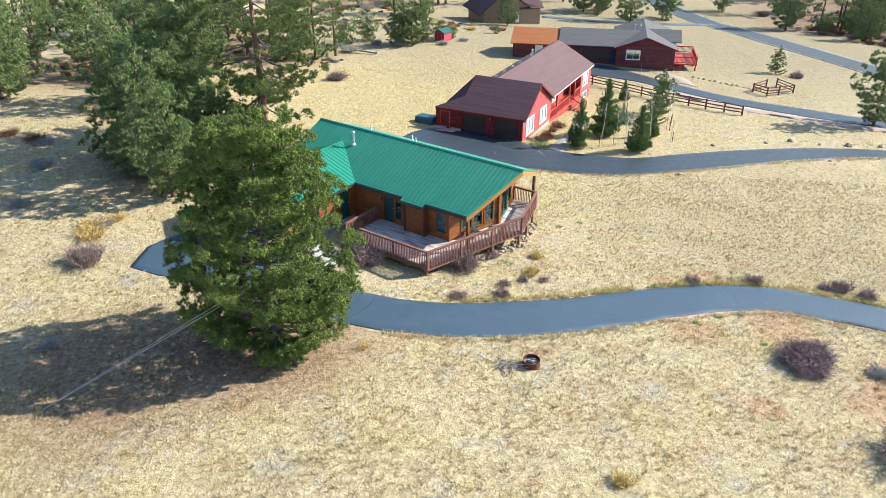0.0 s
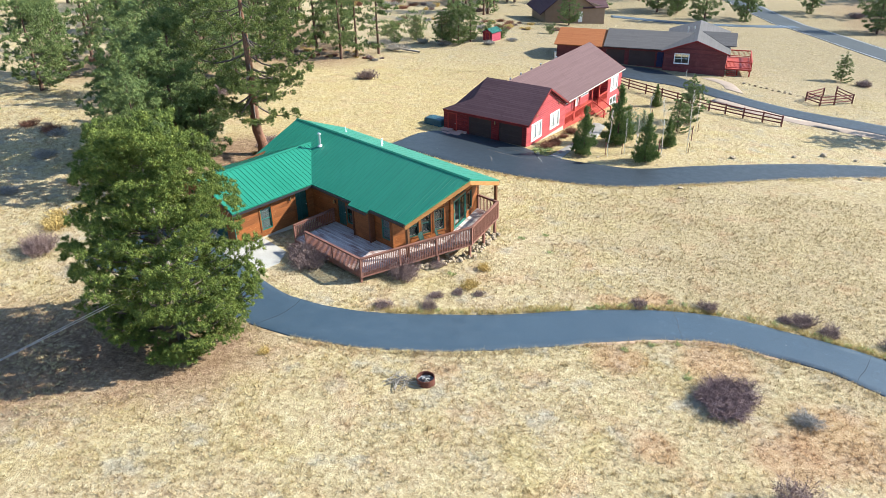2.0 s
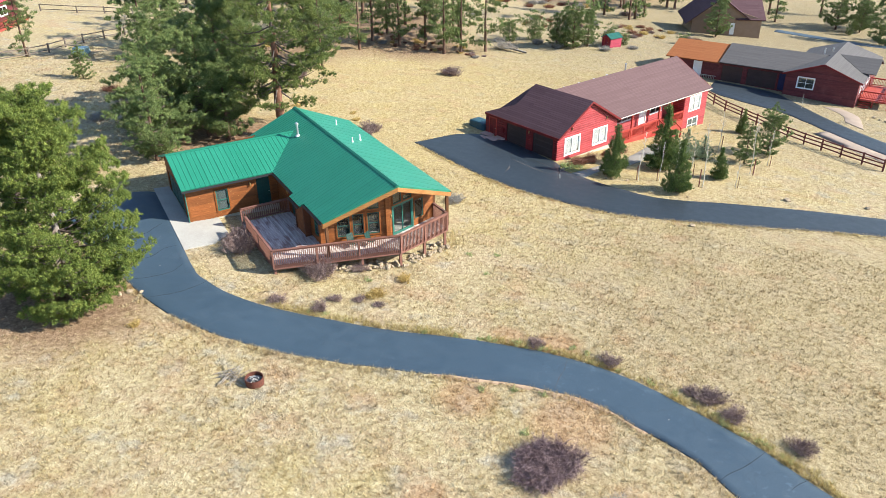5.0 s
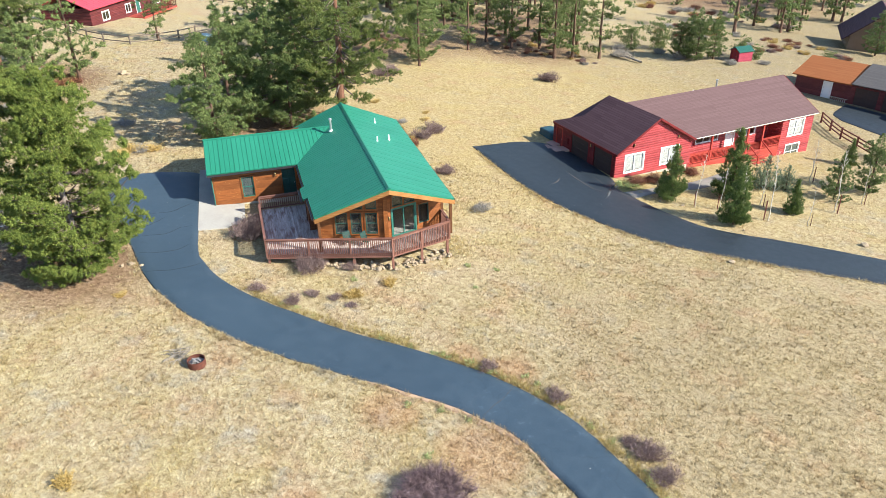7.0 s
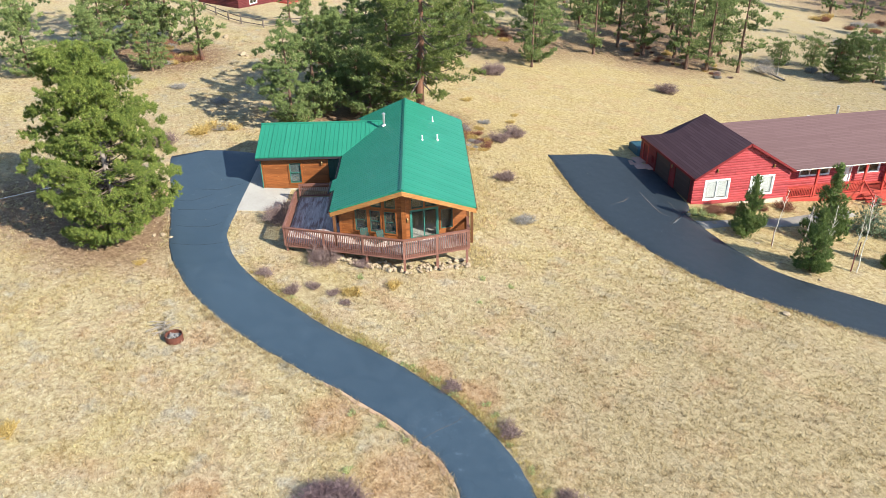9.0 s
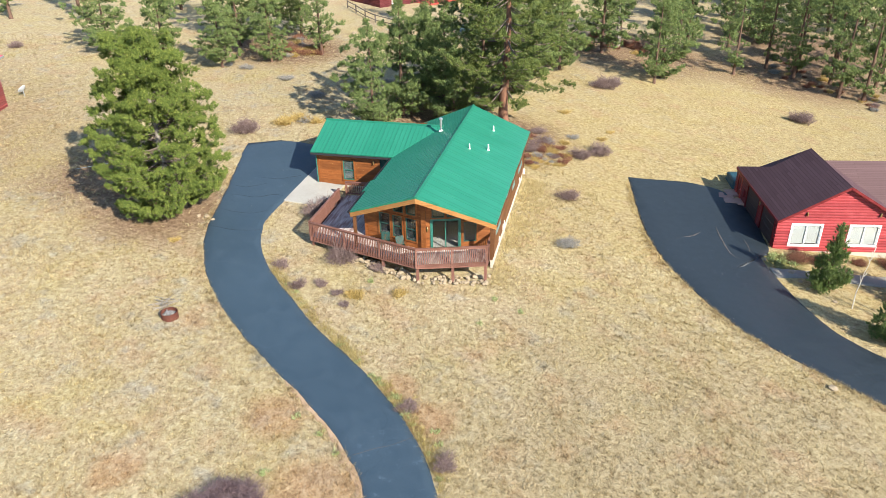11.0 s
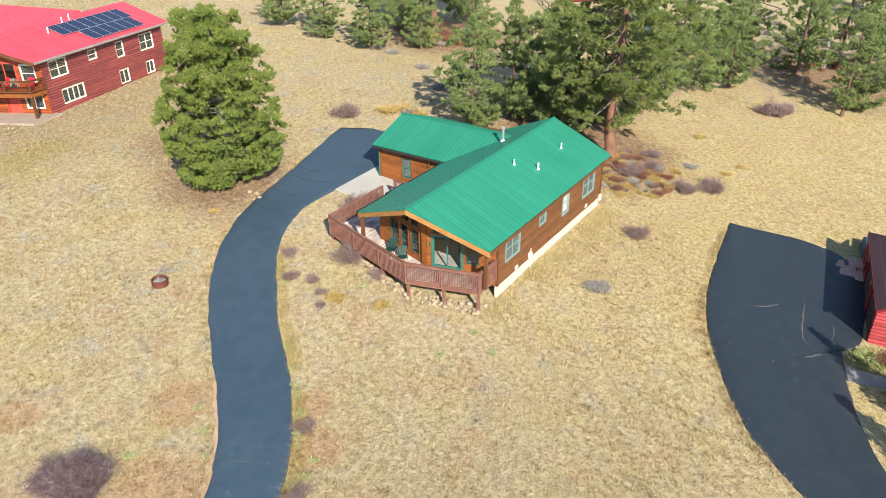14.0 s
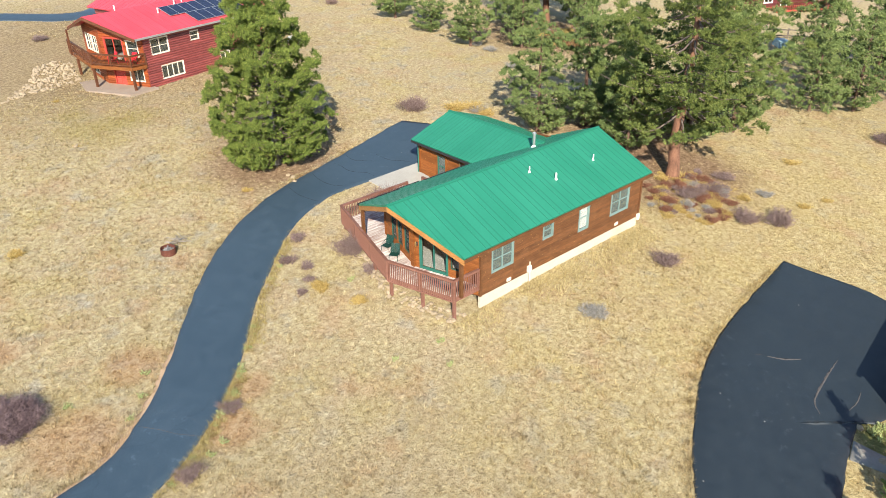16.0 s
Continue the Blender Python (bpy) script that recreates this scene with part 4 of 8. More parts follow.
def railing(name, house, pts, z, top_h, material, gap=0.13, post_every=2.4, bal=(0.04, 0.04), post=0.1, low=0.1):
    """Posts, top and bottom rails and separate balusters along a line of points."""
    me = None
    for (a, b) in zip(pts, pts[1:]):
        a, b = Vector((*a, z)), Vector((*b, z))
        d = b - a
        length = d.length
        n = max(1, round(length / post_every))
        ang = math.atan2(d.y, d.x)
        for i in range(n + 1):
            if i == n and b != Vector((*pts[-1], z)):
                continue
            p = a + d * (i / n)
            bm = bmesh.new()
            box(bm, -post / 2, post / 2, -post / 2, post / 2, -0.25, top_h + 0.02, Matrix.Translation(p) @ Matrix.Rotation(ang, 4, "Z"))
            part("post", bm, material, house)
        for zz, w, h in ((top_h - 0.02, 0.14, 0.045), (top_h - 0.12, 0.05, 0.08), (low, 0.05, 0.08)):
            bm = bmesh.new()
            box(bm, 0, length, -w / 2, w / 2, zz, zz + h, Matrix.Translation(a) @ Matrix.Rotation(ang, 4, "Z"))
            part("rail", bm, material, house)
        k = int(length / gap)
        for i in range(1, k):
            p = a + d * (i / k)
            if me is None:
                bm = bmesh.new()
                w2, d2 = bal[0] / 2, bal[1] / 2
                box(bm, -w2, w2, -d2, d2, low, top_h - 0.05)
                me = bpy.data.meshes.new("baluster")
                bm.to_mesh(me)
                bm.free()
                me.materials.append(material)
            ob = new("baluster", me)
            ob.parent = house
            ob.matrix_local = Matrix.Translation(p) @ Matrix.Rotation(ang, 4, "Z")


def wall_lamp(house, p0, p1, u, z):
    m, _ = wall_frame(p0, p1)
    bm = bmesh.new()
    box(bm, u - 0.06, u + 0.06, -0.05, -0.02, z - 0.1, z + 0.1, m)
    lamp = part("wall_lamp", bm, M["black_pipe"], house, "small outdoor wall lantern")
    bm = bmesh.new()
    tube(bm, [m @ Vector((u, -0.13, z - 0.13)), m @ Vector((u, -0.13, z - 0.1)), m @ Vector((u, -0.13, z + 0.08)), m @ Vector((u, -0.13, z + 0.16))], [0.03, 0.045, 0.05, 0.015], 8)
    part("shade", bm, M["brass"], lamp)


# ---- the log house with the green roof ----
def green_roof_house():
    B = 1.8
    h = thing("house", pose(0.662, 40.39, B, 0, 0, 57.12), "single-storey cedar house with a green metal prow roof", "house")
    T, S = M["cedar"], M["green_trim"]
    z_eave, z_ridge, slope = 5.385 - B, 7.165 - B, 0.423

    def roof_z(x):
        return z_ridge - slope * abs(x) - 0.13

    FL, FC, FR = (-3.82, 1.5), (0.0, 0.37), (3.82, 1.5)
    ft = math.hypot(3.82, 1.13)
    base = 2.49 - B
    # walls, left to right as seen from outside
    right_holes = [(0.79, 2.27, 3.6 - B, 4.93 - B), (4.65, 5.37, 4.1 - B, 4.97 - B), (7.67, 8.46, 3.5 - B, 4.98 - B), (10.6, 12.24, 3.5 - B, 4.97 - B)]
    log_wall("wall", h, FR, (3.82, 15.0), base, roof_z(3.82), right_holes, M["cedar_dark"], label="weathered dark cedar siding")
    for i, o in enumerate(right_holes):
        window(h, FR, (3.82, 15.0), *o, M["sage_sash"], M["sage_sash"], 2 if i in (0, 3) else 1, 2, blind="white" if i == 2 else "grey", casing=0.06)
    fr_holes = [(0.46, 2.02, 3.2 - B, 5.0 - B), (2.26, 3.0, 3.58 - B, 4.85 - B), (0.46, 1.18, 5.16 - B, 5.85 - B), (1.3, 2.02, 5.16 - B, 5.5 - B)]
    log_wall("wall", h, FC, FR, base, lambda u: roof_z(u / ft * 3.82), fr_holes, M["cedar"])
    fl_holes = [(0.97, 1.72, 3.55 - B, 4.95 - B), (1.9, 2.55, 3.55 - B, 4.95 - B), (2.8, 3.5, 3.55 - B, 4.95 - B), (2.0, 2.66, 5.18 - B, 5.7 - B), (2.84, 3.5, 5.18 - B, 6.0 - B)]
    log_wall("wall", h, FL, FC, base, lambda u: roof_z(3.82 - u / ft * 3.82), fl_holes, M["cedar"])
    # the lower panes get an added dark sheet for the unlit room
    for o in fl_holes:
        window(h, FL, FC, *o, T, M["green_sash"], 1, 2 if o[2] < 3 else 1, casing=0.08, blind="dark" if o[2] < 5 - B else False)
    for o in fr_holes[1:]:
        window(h, FC, FR, *o, T, M["green_sash"], 1, 1, casing=0.08)
    window(h, FC, FR, *fr_holes[0], S, S, 2, 1, name="sliding_door", casing=0.09, label="green framed sliding glass door")
    lw0, lw1 = (-3.82, 9.1), FL
    left_holes = [(6.68, 7.4, 3.55 - B, 5.0 - B), (3.45, 4.0, 3.5 - B, 4.75 - B), (2.55, 3.35, 3.17 - B, 5.15 - B)]
    log_wall("wall", h, lw0, lw1, base, roof_z(3.82), left_holes, M["cedar"])
    window(h, lw0, lw1, *left_holes[0], T, S, 1, 2, casing=0.08, blind="grey")
    window(h, lw0, lw1, *left_holes[1], T, S, 1, 2, casing=0.08)
    panel_door(h, lw0, lw1, *left_holes[2], M["green_door"], T, 3, 2, label="dark green panelled door")
    # chimney bump-out on the deck side
    bm = bmesh.new()
    box(bm, -4.18, -3.86, 3.1, 4.6, base + 0.5, z_eave - 0.12)
    bump_out = part("bump_out", bm, M["cedar"], h, "boxed cedar bump-out")
    for k in range(15):
        z = base + 0.55 + k * 0.18
        if z < z_eave - 0.3:
            bm = bmesh.new()
            quad_prism(bm, [(-4.182, 3.1, z), (-4.22, 3.1, z), (-4.195, 3.1, z + 0.176), (-4.182, 3.1, z + 0.176)], [(-4.182, 4.6, z), (-4.22, 4.6, z), (-4.195, 4.6, z + 0.176), (-4.182, 4.6, z + 0.176)])
            part("siding_board", bm, M["cedar"], bump_out)
    for y in (3.1, 4.6):
        one_box("corner_board", (-4.26, -3.87, y - 0.06, y + 0.06, base + 0.5, z_eave - 0.13), M["brown_post"], h)
    log_wall("wall", h, (3.82, 15.0), (-9.75, 15.1), base, lambda u: max(roof_z(3.82 - u) if u < 7.6 else z_eave - 0.05, z_eave - 0.1), [], M["cedar_dark"])
    wf0, wf1 = (-9.75, 9.1), (-3.82, 9.1)
    wing_holes = [(1.8, 2.58, 3.32 - B, 4.75 - B), (4.48, 5.36, 2.98 - B, 5.0 - B)]
    log_wall("wall", h, wf0, wf1, 2.92 - B, 5.28 - B, wing_holes, M["cedar"], label="orange cedar siding with knots")
    window(h, wf0, wf1, *wing_holes[0], T, S, 1, 2, casing=0.09, blind="grey")
    panel_door(h, wf0, wf1, *wing_holes[1], M["green_door"], T, 3, 2, label="dark green panelled door")
    gw0, gw1 = (-9.75, 15.1), (-9.75, 9.1)
    gar = (0.62, 5.05, 2.62 - B, 4.72 - B)
    log_wall("wall", h, gw0, gw1, 2.62 - B, lambda u: 6.47 - B - 0.337 * abs(u - 3.0), [gar], M["cedar"])
    panel_door(h, gw0, gw1, *gar, M["green_door"], T, 4, 4, name="garage_door", label="wide dark green sectional garage door", knob=False)
    wall_lamp(h, wf0, wf1, 4.05, 4.72 - B)
    wall_lamp(h, FC, FR, 0.2, 4.5 - B)
    wall_lamp(h, lw0, lw1, 2.3, 4.6 - B)
    # corner posts
    for x, y, w in ((3.82, 1.5, 0.14), (-3.82, 1.5, 0.14), (0, 0.37, 0.26), (-9.75, 9.1, 0.14), (3.82, 15.0, 0.14)):
        m_ = M["cedar_dark"] if x > 3 else M["cedar"]
        one_box("corner_board", (x - w / 2, x + w / 2, y - w / 2, y + w / 2, (base if x > -5 else 1.1), roof_z(abs(x)) if x > -5 else 5.25 - B), m_, h)
    # foundation and floors
    bm = bmesh.new()
    box(bm, 3.66, 3.80, 1.5, 15.0, -0.75, base)
    part("foundation", bm, M["foundation"], h, "pale plastered concrete foundation")
    one_box("foundation", (-9.73, -3.9, 9.12, 9.3, 0.2, 1.12), M["foundation"], h)
    bm = bmesh.new()
    quad_prism(bm, [(-3.66, 1.7, 1.25), (0, 0.6, 1.25), (3.66, 1.7, 1.25), (3.66, 14.9, 1.25), (-3.66, 14.9, 1.25)], [(-3.66, 1.7, 1.37), (0, 0.6, 1.37), (3.66, 1.7, 1.37), (3.66, 14.9, 1.37), (-3.66, 14.9, 1.37)])
    part("floor_slab", bm, M["interior"], h)
    one_box("partition", (-3.6, 3.6, 7.0, 7.1, 1.4, 3.4), M["interior"], h)
    # roofs: prow gable, then the garage wing
    G = M["green_roof"]
    zr, ze = z_ridge, z_eave
    roof_slope("roof", h, [(-4.21, 15.45, ze), (-4.21, 0, ze), (0, -1.26, zr), (0, 15.45, zr)], G, 0.305, rib_h=0.017, label="green ribbed metal roof slope", single=True)
    roof_slope("roof", h, [(4.21, 0, ze), (4.21, 15.45, ze), (0, 15.45, zr), (0, -1.26, zr)], G, 0.915, rib_h=0.010, rib_w=0.07, label="green ribbed metal roof slope", single=True)
    we, wr = 5.4 - B, 6.6 - B
    roof_slope("roof", h, [(-10.08, 8.6, we), (-4.22, 8.6, we), (-1.4, 12.1, wr), (-10.08, 12.1, wr)], G, 0.305, rib_h=0.017, label="green ribbed metal roof slope of the garage", single=True)
    roof_slope("roof", h, [(-4.22, 15.6, we), (-10.08, 15.6, we), (-10.08, 12.1, wr), (-1.4, 12.1, wr)], G, 0.305, rib_h=0.017, label="green ribbed metal roof slope of the garage", single=True)
    roof_slope("roof", h, [(-4.5, 4.7, ze - 0.115), (-4.5, 3.0, ze - 0.115), (-4.18, 3.0, ze + 0.02), (-4.18, 4.7, ze + 0.02)], G, 0.305, rib_h=0.017, label="short green roof over the bump-out")
    for a, b, z in (((0, -1.28), (0, 15.47), zr), ((-10.1, 12.1), (-1.5, 12.1), wr)):
        d = Vector((b[0] - a[0], b[1] - a[1], 0)).normalized()
        n = Vector((-d.y, d.x, 0)) * 0.13
        bm = bmesh.new()
        A, C = Vector((*a, z)), Vector((*b, z))
        dz = Vector((0, 0, 0.07))
        up = Vector((0, 0, 0.05))
        lo = Vector((0, 0, -0.015))
        quad_prism(bm, [A - n + lo, A + up, A + n + lo, A + n + lo - dz * 0.3, A - n + lo - dz * 0.3], [C - n + lo, C + up, C + n + lo, C + n + lo - dz * 0.3, C - n + lo - dz * 0.3])
        part("ridge_cap", bm, G, h)
    # fascia and gutters
    for a, b in (((-4.21, -0.02, ze - 0.17), (0, -1.28, zr - 0.17)), ((0, -1.28, zr - 0.17), (4.21, -0.02, ze - 0.17))):
        bm = bmesh.new()
        A, C = Vector(a), Vector(b)
        quad_prism(bm, [A + Vector((0, 0, 0.06)), A + Vector((0, 0.06, 0.06)), A + Vector((0, 0.06, -0.2)), A + Vector((0, 0, -0.2))], [C + Vector((0, 0, 0.06)), C + Vector((0, 0.06, 0.06)), C + Vector((0, 0.06, -0.2)), C + Vector((0, 0, -0.2))])
        part("fascia", bm, M["trim_wood"], h, "golden wooden barge board")
    for x, y0, y1, z in ((-4.24, 0, 8.6, ze), (4.24, 0, 15.45, ze)):
        one_box("fascia", (x - 0.02, x + 0.02, y0, y1, z - 0.24, z - 0.06), M["cedar_dark"], h)
    one_box("fascia", (-10.05, -4.3, 8.56, 8.6, we - 0.2, we - 0.06), M["black_pipe"], h, "dark gutter")
    for y0, y1, x in ((-0.02, 2.98, -4.3), (4.72, 8.5, -4.3), (2.98, 4.72, -4.6)):
        zz = ze if x > -4.5 else ze - 0.13
        bm = bmesh.new()
        for a, b, c, d in ((x - 0.05, x - 0.035, zz - 0.12, zz - 0.01), (x + 0.035, x + 0.05, zz - 0.12, zz - 0.03), (x - 0.035, x + 0.035, zz - 0.12, zz - 0.105)):
            box(bm, a, b, y0, y1, c, d)
        part("gutter", bm, M["black_pipe"], h, "dark metal gutter")
    # tongue-and-groove soffit under the prow
    for sx in (-1, 1):
        roof_slope("soffit", h, [(sx * 4.1, 1.4, ze - 0.13), (sx * 4.1, 0.04, ze - 0.13), (0, -1.2, zr - 0.13), (0, 0.3, zr - 0.13)], M["trim_wood"], 0, 0.03)
    # porch posts and beams
    for x, y in ((-3.98, 0.05), (3.95, 0.05)):
        one_box("porch_post", (x - 0.08, x + 0.08, y - 0.08, y + 0.08, 1.3, ze - 0.2), M["cedar_dark"], h, "square timber porch post")
    # deck
    dz = 3.13 - B

    def front(x):
        return -1.33 + 0.297 * abs(x)

    bm = bmesh.new()
    x = -7.05
    while x < 3.7:
        w = 0.14
        y1 = 6.98 if x < -3.95 else (0.37 + 0.296 * abs(x) - 0.04)
        r = rnd.uniform(-0.006, 0.006)
        quad_prism(bm, [(x, front(x), dz - 0.04 + r), (x + w - 0.012, front(x + w), dz - 0.04 + r), (x + w - 0.012, y1, dz - 0.04 + r), (x, y1, dz - 0.04 + r)],
                   [(x, front(x), dz + r), (x + w - 0.012, front(x + w), dz + r), (x + w - 0.012, y1, dz + r), (x, y1, dz + r)])
        x += w
    tagged(part("decking", bm, M["deck_grey"], h, "sun-bleached weathered deck boards"), kind="stuff")
    for a, b in (((-7.05, front(7.05)), (0, front(0))), ((0, front(0)), (3.72, front(3.72))), ((-7.05, 6.98), (-7.05, front(7.05))), ((3.72, front(3.72)), (3.72, 1.5))):
        A, C = Vector((*a, dz - 0.17)), Vector((*b, dz - 0.17))
        board_along("rim_joist", h, A, C, 0.06, 0.26, M["rail_wood"])
    top_h = 4.09 - 3.13
    railing("railing", h, [(-7.08, 5.75), (-7.08, front(7.02) - 0.05), (-0.02, front(0) - 0.06), (3.77, front(3.7) - 0.05), (3.77, 1.42)], dz, top_h, M["rail_wood"], gap=0.115, low=-0.29)
    railing("railing", h, [(-7.02, 6.95), (-3.95, 6.95)], dz, top_h, M["rail_wood"])
    for x, y in ((-7.0, 0.85), (-4.6, 0.1), (-2.2, -0.6), (0.0, -1.22), (1.9, -0.7), (3.66, -0.15)):
        g = gz(*(h.matrix_world @ Vector((x, y, 0))).xy) - B
        one_box("deck_post", (x - 0.07, x + 0.07, y - 0.07, y + 0.07, g - 0.2, dz - 0.05), M["rail_wood"], h)
    for k in range(3):
        one_box("step", (-7.4 - 0.3 * k, -7.08 - 0.3 * k, 5.85, 6.9, dz - 0.24 - 0.18 * k, dz - 0.18 - 0.18 * k), M["rail_wood"], h, "wooden deck step")
    # roof pipes
    for x, y, z0, z1, r in ((-1.42, 11.1, 6.5, 7.42, 0.085), (1.2, 7.8, 6.5, 7.0, 0.04), (2.22, 8.9, 6.1, 6.62, 0.05), (1.98, 12.5, 6.2, 6.68, 0.04)):
        bm = bmesh.new()
        tube(bm, [(x, y, z0 - B), (x, y, z1 - B)], [r, r], 12)
        p = part("flue_pipe" if r > 0.08 else "vent_pipe", bm, M["steel"] if r > 0.08 else M["pvc"], h, "galvanised flue with a cap" if r > 0.08 else "white vent pipe")
        if r > 0.08:
            bm = bmesh.new()
            tube(bm, [(x, y, z1 - B - 0.05), (x, y, z1 - B + 0.03), (x, y, z1 - B + 0.09)], [r * 1.5, r * 1.5, r * 0.7], 12)
            part("cap", bm, M["steel"], p)
        bm = bmesh.new()
        tube(bm, [(x, y, roof_z(x) + 0.12), (x, y, roof_z(x) + 0.24)], [r * 2.1, r * 1.05], 12)
        part("flashing", bm, M["pvc"], p)
    # small fittings on the side wall
    for y, z in ((3.55, 2.66), (12.8, 2.72)):
        bm = bmesh.new()
        box(bm, 3.84, 3.87, y - 0.16, y + 0.16, z - B - 0.09, z - B + 0.09)
        for k in range(4):
            box(bm, 3.87, 3.885, y - 0.14, y + 0.14, z - B - 0.075 + k * 0.042, z - B - 0.055 + k * 0.042)
        part("wall_vent", bm, M["cream_trim"], h, "louvred foundation vent")
    bm = bmesh.new()
    box(bm, 3.84, 3.98, 4.95, 5.2, 0.75, 1.1)
    tube(bm, [(3.93, 5.08, 1.1), (3.93, 5.08, 1.35)], [0.03, 0.03], 8)
    tube(bm, [(3.93, 5.08, -0.4), (3.93, 5.08, 0.75)], [0.025, 0.025], 8)
    part("gas_meter", bm, M["cream_trim"], h, "pale utility meter on the wall")
    one_box("gas_meter", (3.84, 3.98, 14.85, 15.05, 0.5, 0.9), M["cream_trim"], h, "pale utility box at the corner")
    # downpipe at the wing corner
    bm = bmesh.new()
    tube(bm, [(-10.0, 8.62, we - 0.12), (-9.85, 9.0, we - 0.4), (-9.85, 9.0, 1.0)], [0.04] * 3, 8)
    part("downpipe", bm, M["green_trim"], h)
    return h




def deck_boards():
    """Bleached boards with the old red-brown stain left in streaks along them."""
    m, nt, b = mat("bleached_deck_boards", 0.8, 0, 0.25)
    grain = noise_tex(nt, coords(nt, "Object", (16, 1.1, 1)), 1.0, 5, 0.6)
    col = ramp(nt, grain, (0.3, (0.42, 0.34, 0.31)), (0.55, (0.60, 0.54, 0.50)), (0.75, (0.80, 0.77, 0.74)))
    col = mixc(nt, 1.0, col, ramp(nt, island(nt), (0.0, (0.7, 0.68, 0.68)), (1.0, (1.12, 1.12, 1.12))), "MULTIPLY")
    left = mixc(nt, 0.4, noise_tex(nt, coords(nt, "Object", (5.5, 0.75, 1)), 1.0, 5, 0.65), noise_tex(nt, coords(nt, "Object", (1, 1, 1)), 0.6, 3))
    col = mixc(nt, ramp(nt, left, (0.5, (0, 0, 0)), (0.6, (0.8, 0.8, 0.8))), col, (0.22, 0.115, 0.095))
    nt.links.new(col, b.inputs["Base Color"])
    bump(nt, b, grain, 0.25, 0.006)
    return m


M["deck_grey"] = deck_boards()
house_green = green_roof_house()

bm = bmesh.new()
mh = house_green.matrix_world
outline = [(-11.0, 5.6), (-9.2, 5.7), (-8.05, 6.6), (-8.0, 9.06), (-9.8, 9.06), (-9.8, 15.2), (-10.85, 15.2)]
tops = []
for x, y in outline:
    p = mh @ Vector((x, y, 0))
    tops.append(Vector((p.x, p.y, gz(p.x, p.y) + 0.075)))
quad_prism(bm, [t - Vector((0, 0, 0.25)) for t in tops], tops)
tagged(part("concrete_apron", bm, M["concrete"]), "pale concrete apron between garage, driveway and deck steps", "paving", kind="structure")
PAVED.append(np.array([(t.x, t.y) for t in tops]))


def chair(name, material, m, label):
    """A folding garden chair: bent tube frame, slung seat and back."""
    c = thing(name, m, label, "chair", "deck chairs")
    for s in (-0.27, 0.27):
        bm = bmesh.new()
        tube(bm, [(s, -0.28, 0), (s, -0.26, 0.4), (s, 0.22, 0.36), (s, 0.42, 0.95)], [0.018] * 4, 6)
        tube(bm, [(s, 0.32, 0), (s, 0.18, 0.37), (s, -0.2, 0.6), (s, 0.28, 0.62)], [0.018] * 4, 6)
        part("frame", bm, material, c)
    bm = bmesh.new()
    quad_prism(bm, [(-0.26, -0.27, 0.4), (0.26, -0.27, 0.4), (0.26, 0.22, 0.355), (-0.26, 0.22, 0.355)], [(-0.26, -0.27, 0.42), (0.26, -0.27, 0.42), (0.26, 0.22, 0.375), (-0.26, 0.22, 0.375)])
    part("seat", bm, material, c)
    for k in range(6):
        x = -0.25 + k * 0.085
        bm = bmesh.new()
        quad_prism(bm, [(x, 0.23, 0.38), (x + 0.07, 0.23, 0.38), (x + 0.07, 0.42, 0.98), (x, 0.42, 0.98)], [(x, 0.245, 0.38), (x + 0.07, 0.245, 0.38), (x + 0.07, 0.435, 0.98), (x, 0.435, 0.98)])
        part("back_slat", bm, material, c)
    return c


for x, y, r in ((-2.3, 0.35, 15), (-1.25, 0.02, 35)):
    chair("deck_chair", M["chair_green"], mh @ pose(x, y, 3.135 - 1.8, 0, 0, r) @ Matrix.Diagonal((0.85, 0.85, 0.8, 1)), "dark green plastic deck chair by the windows")


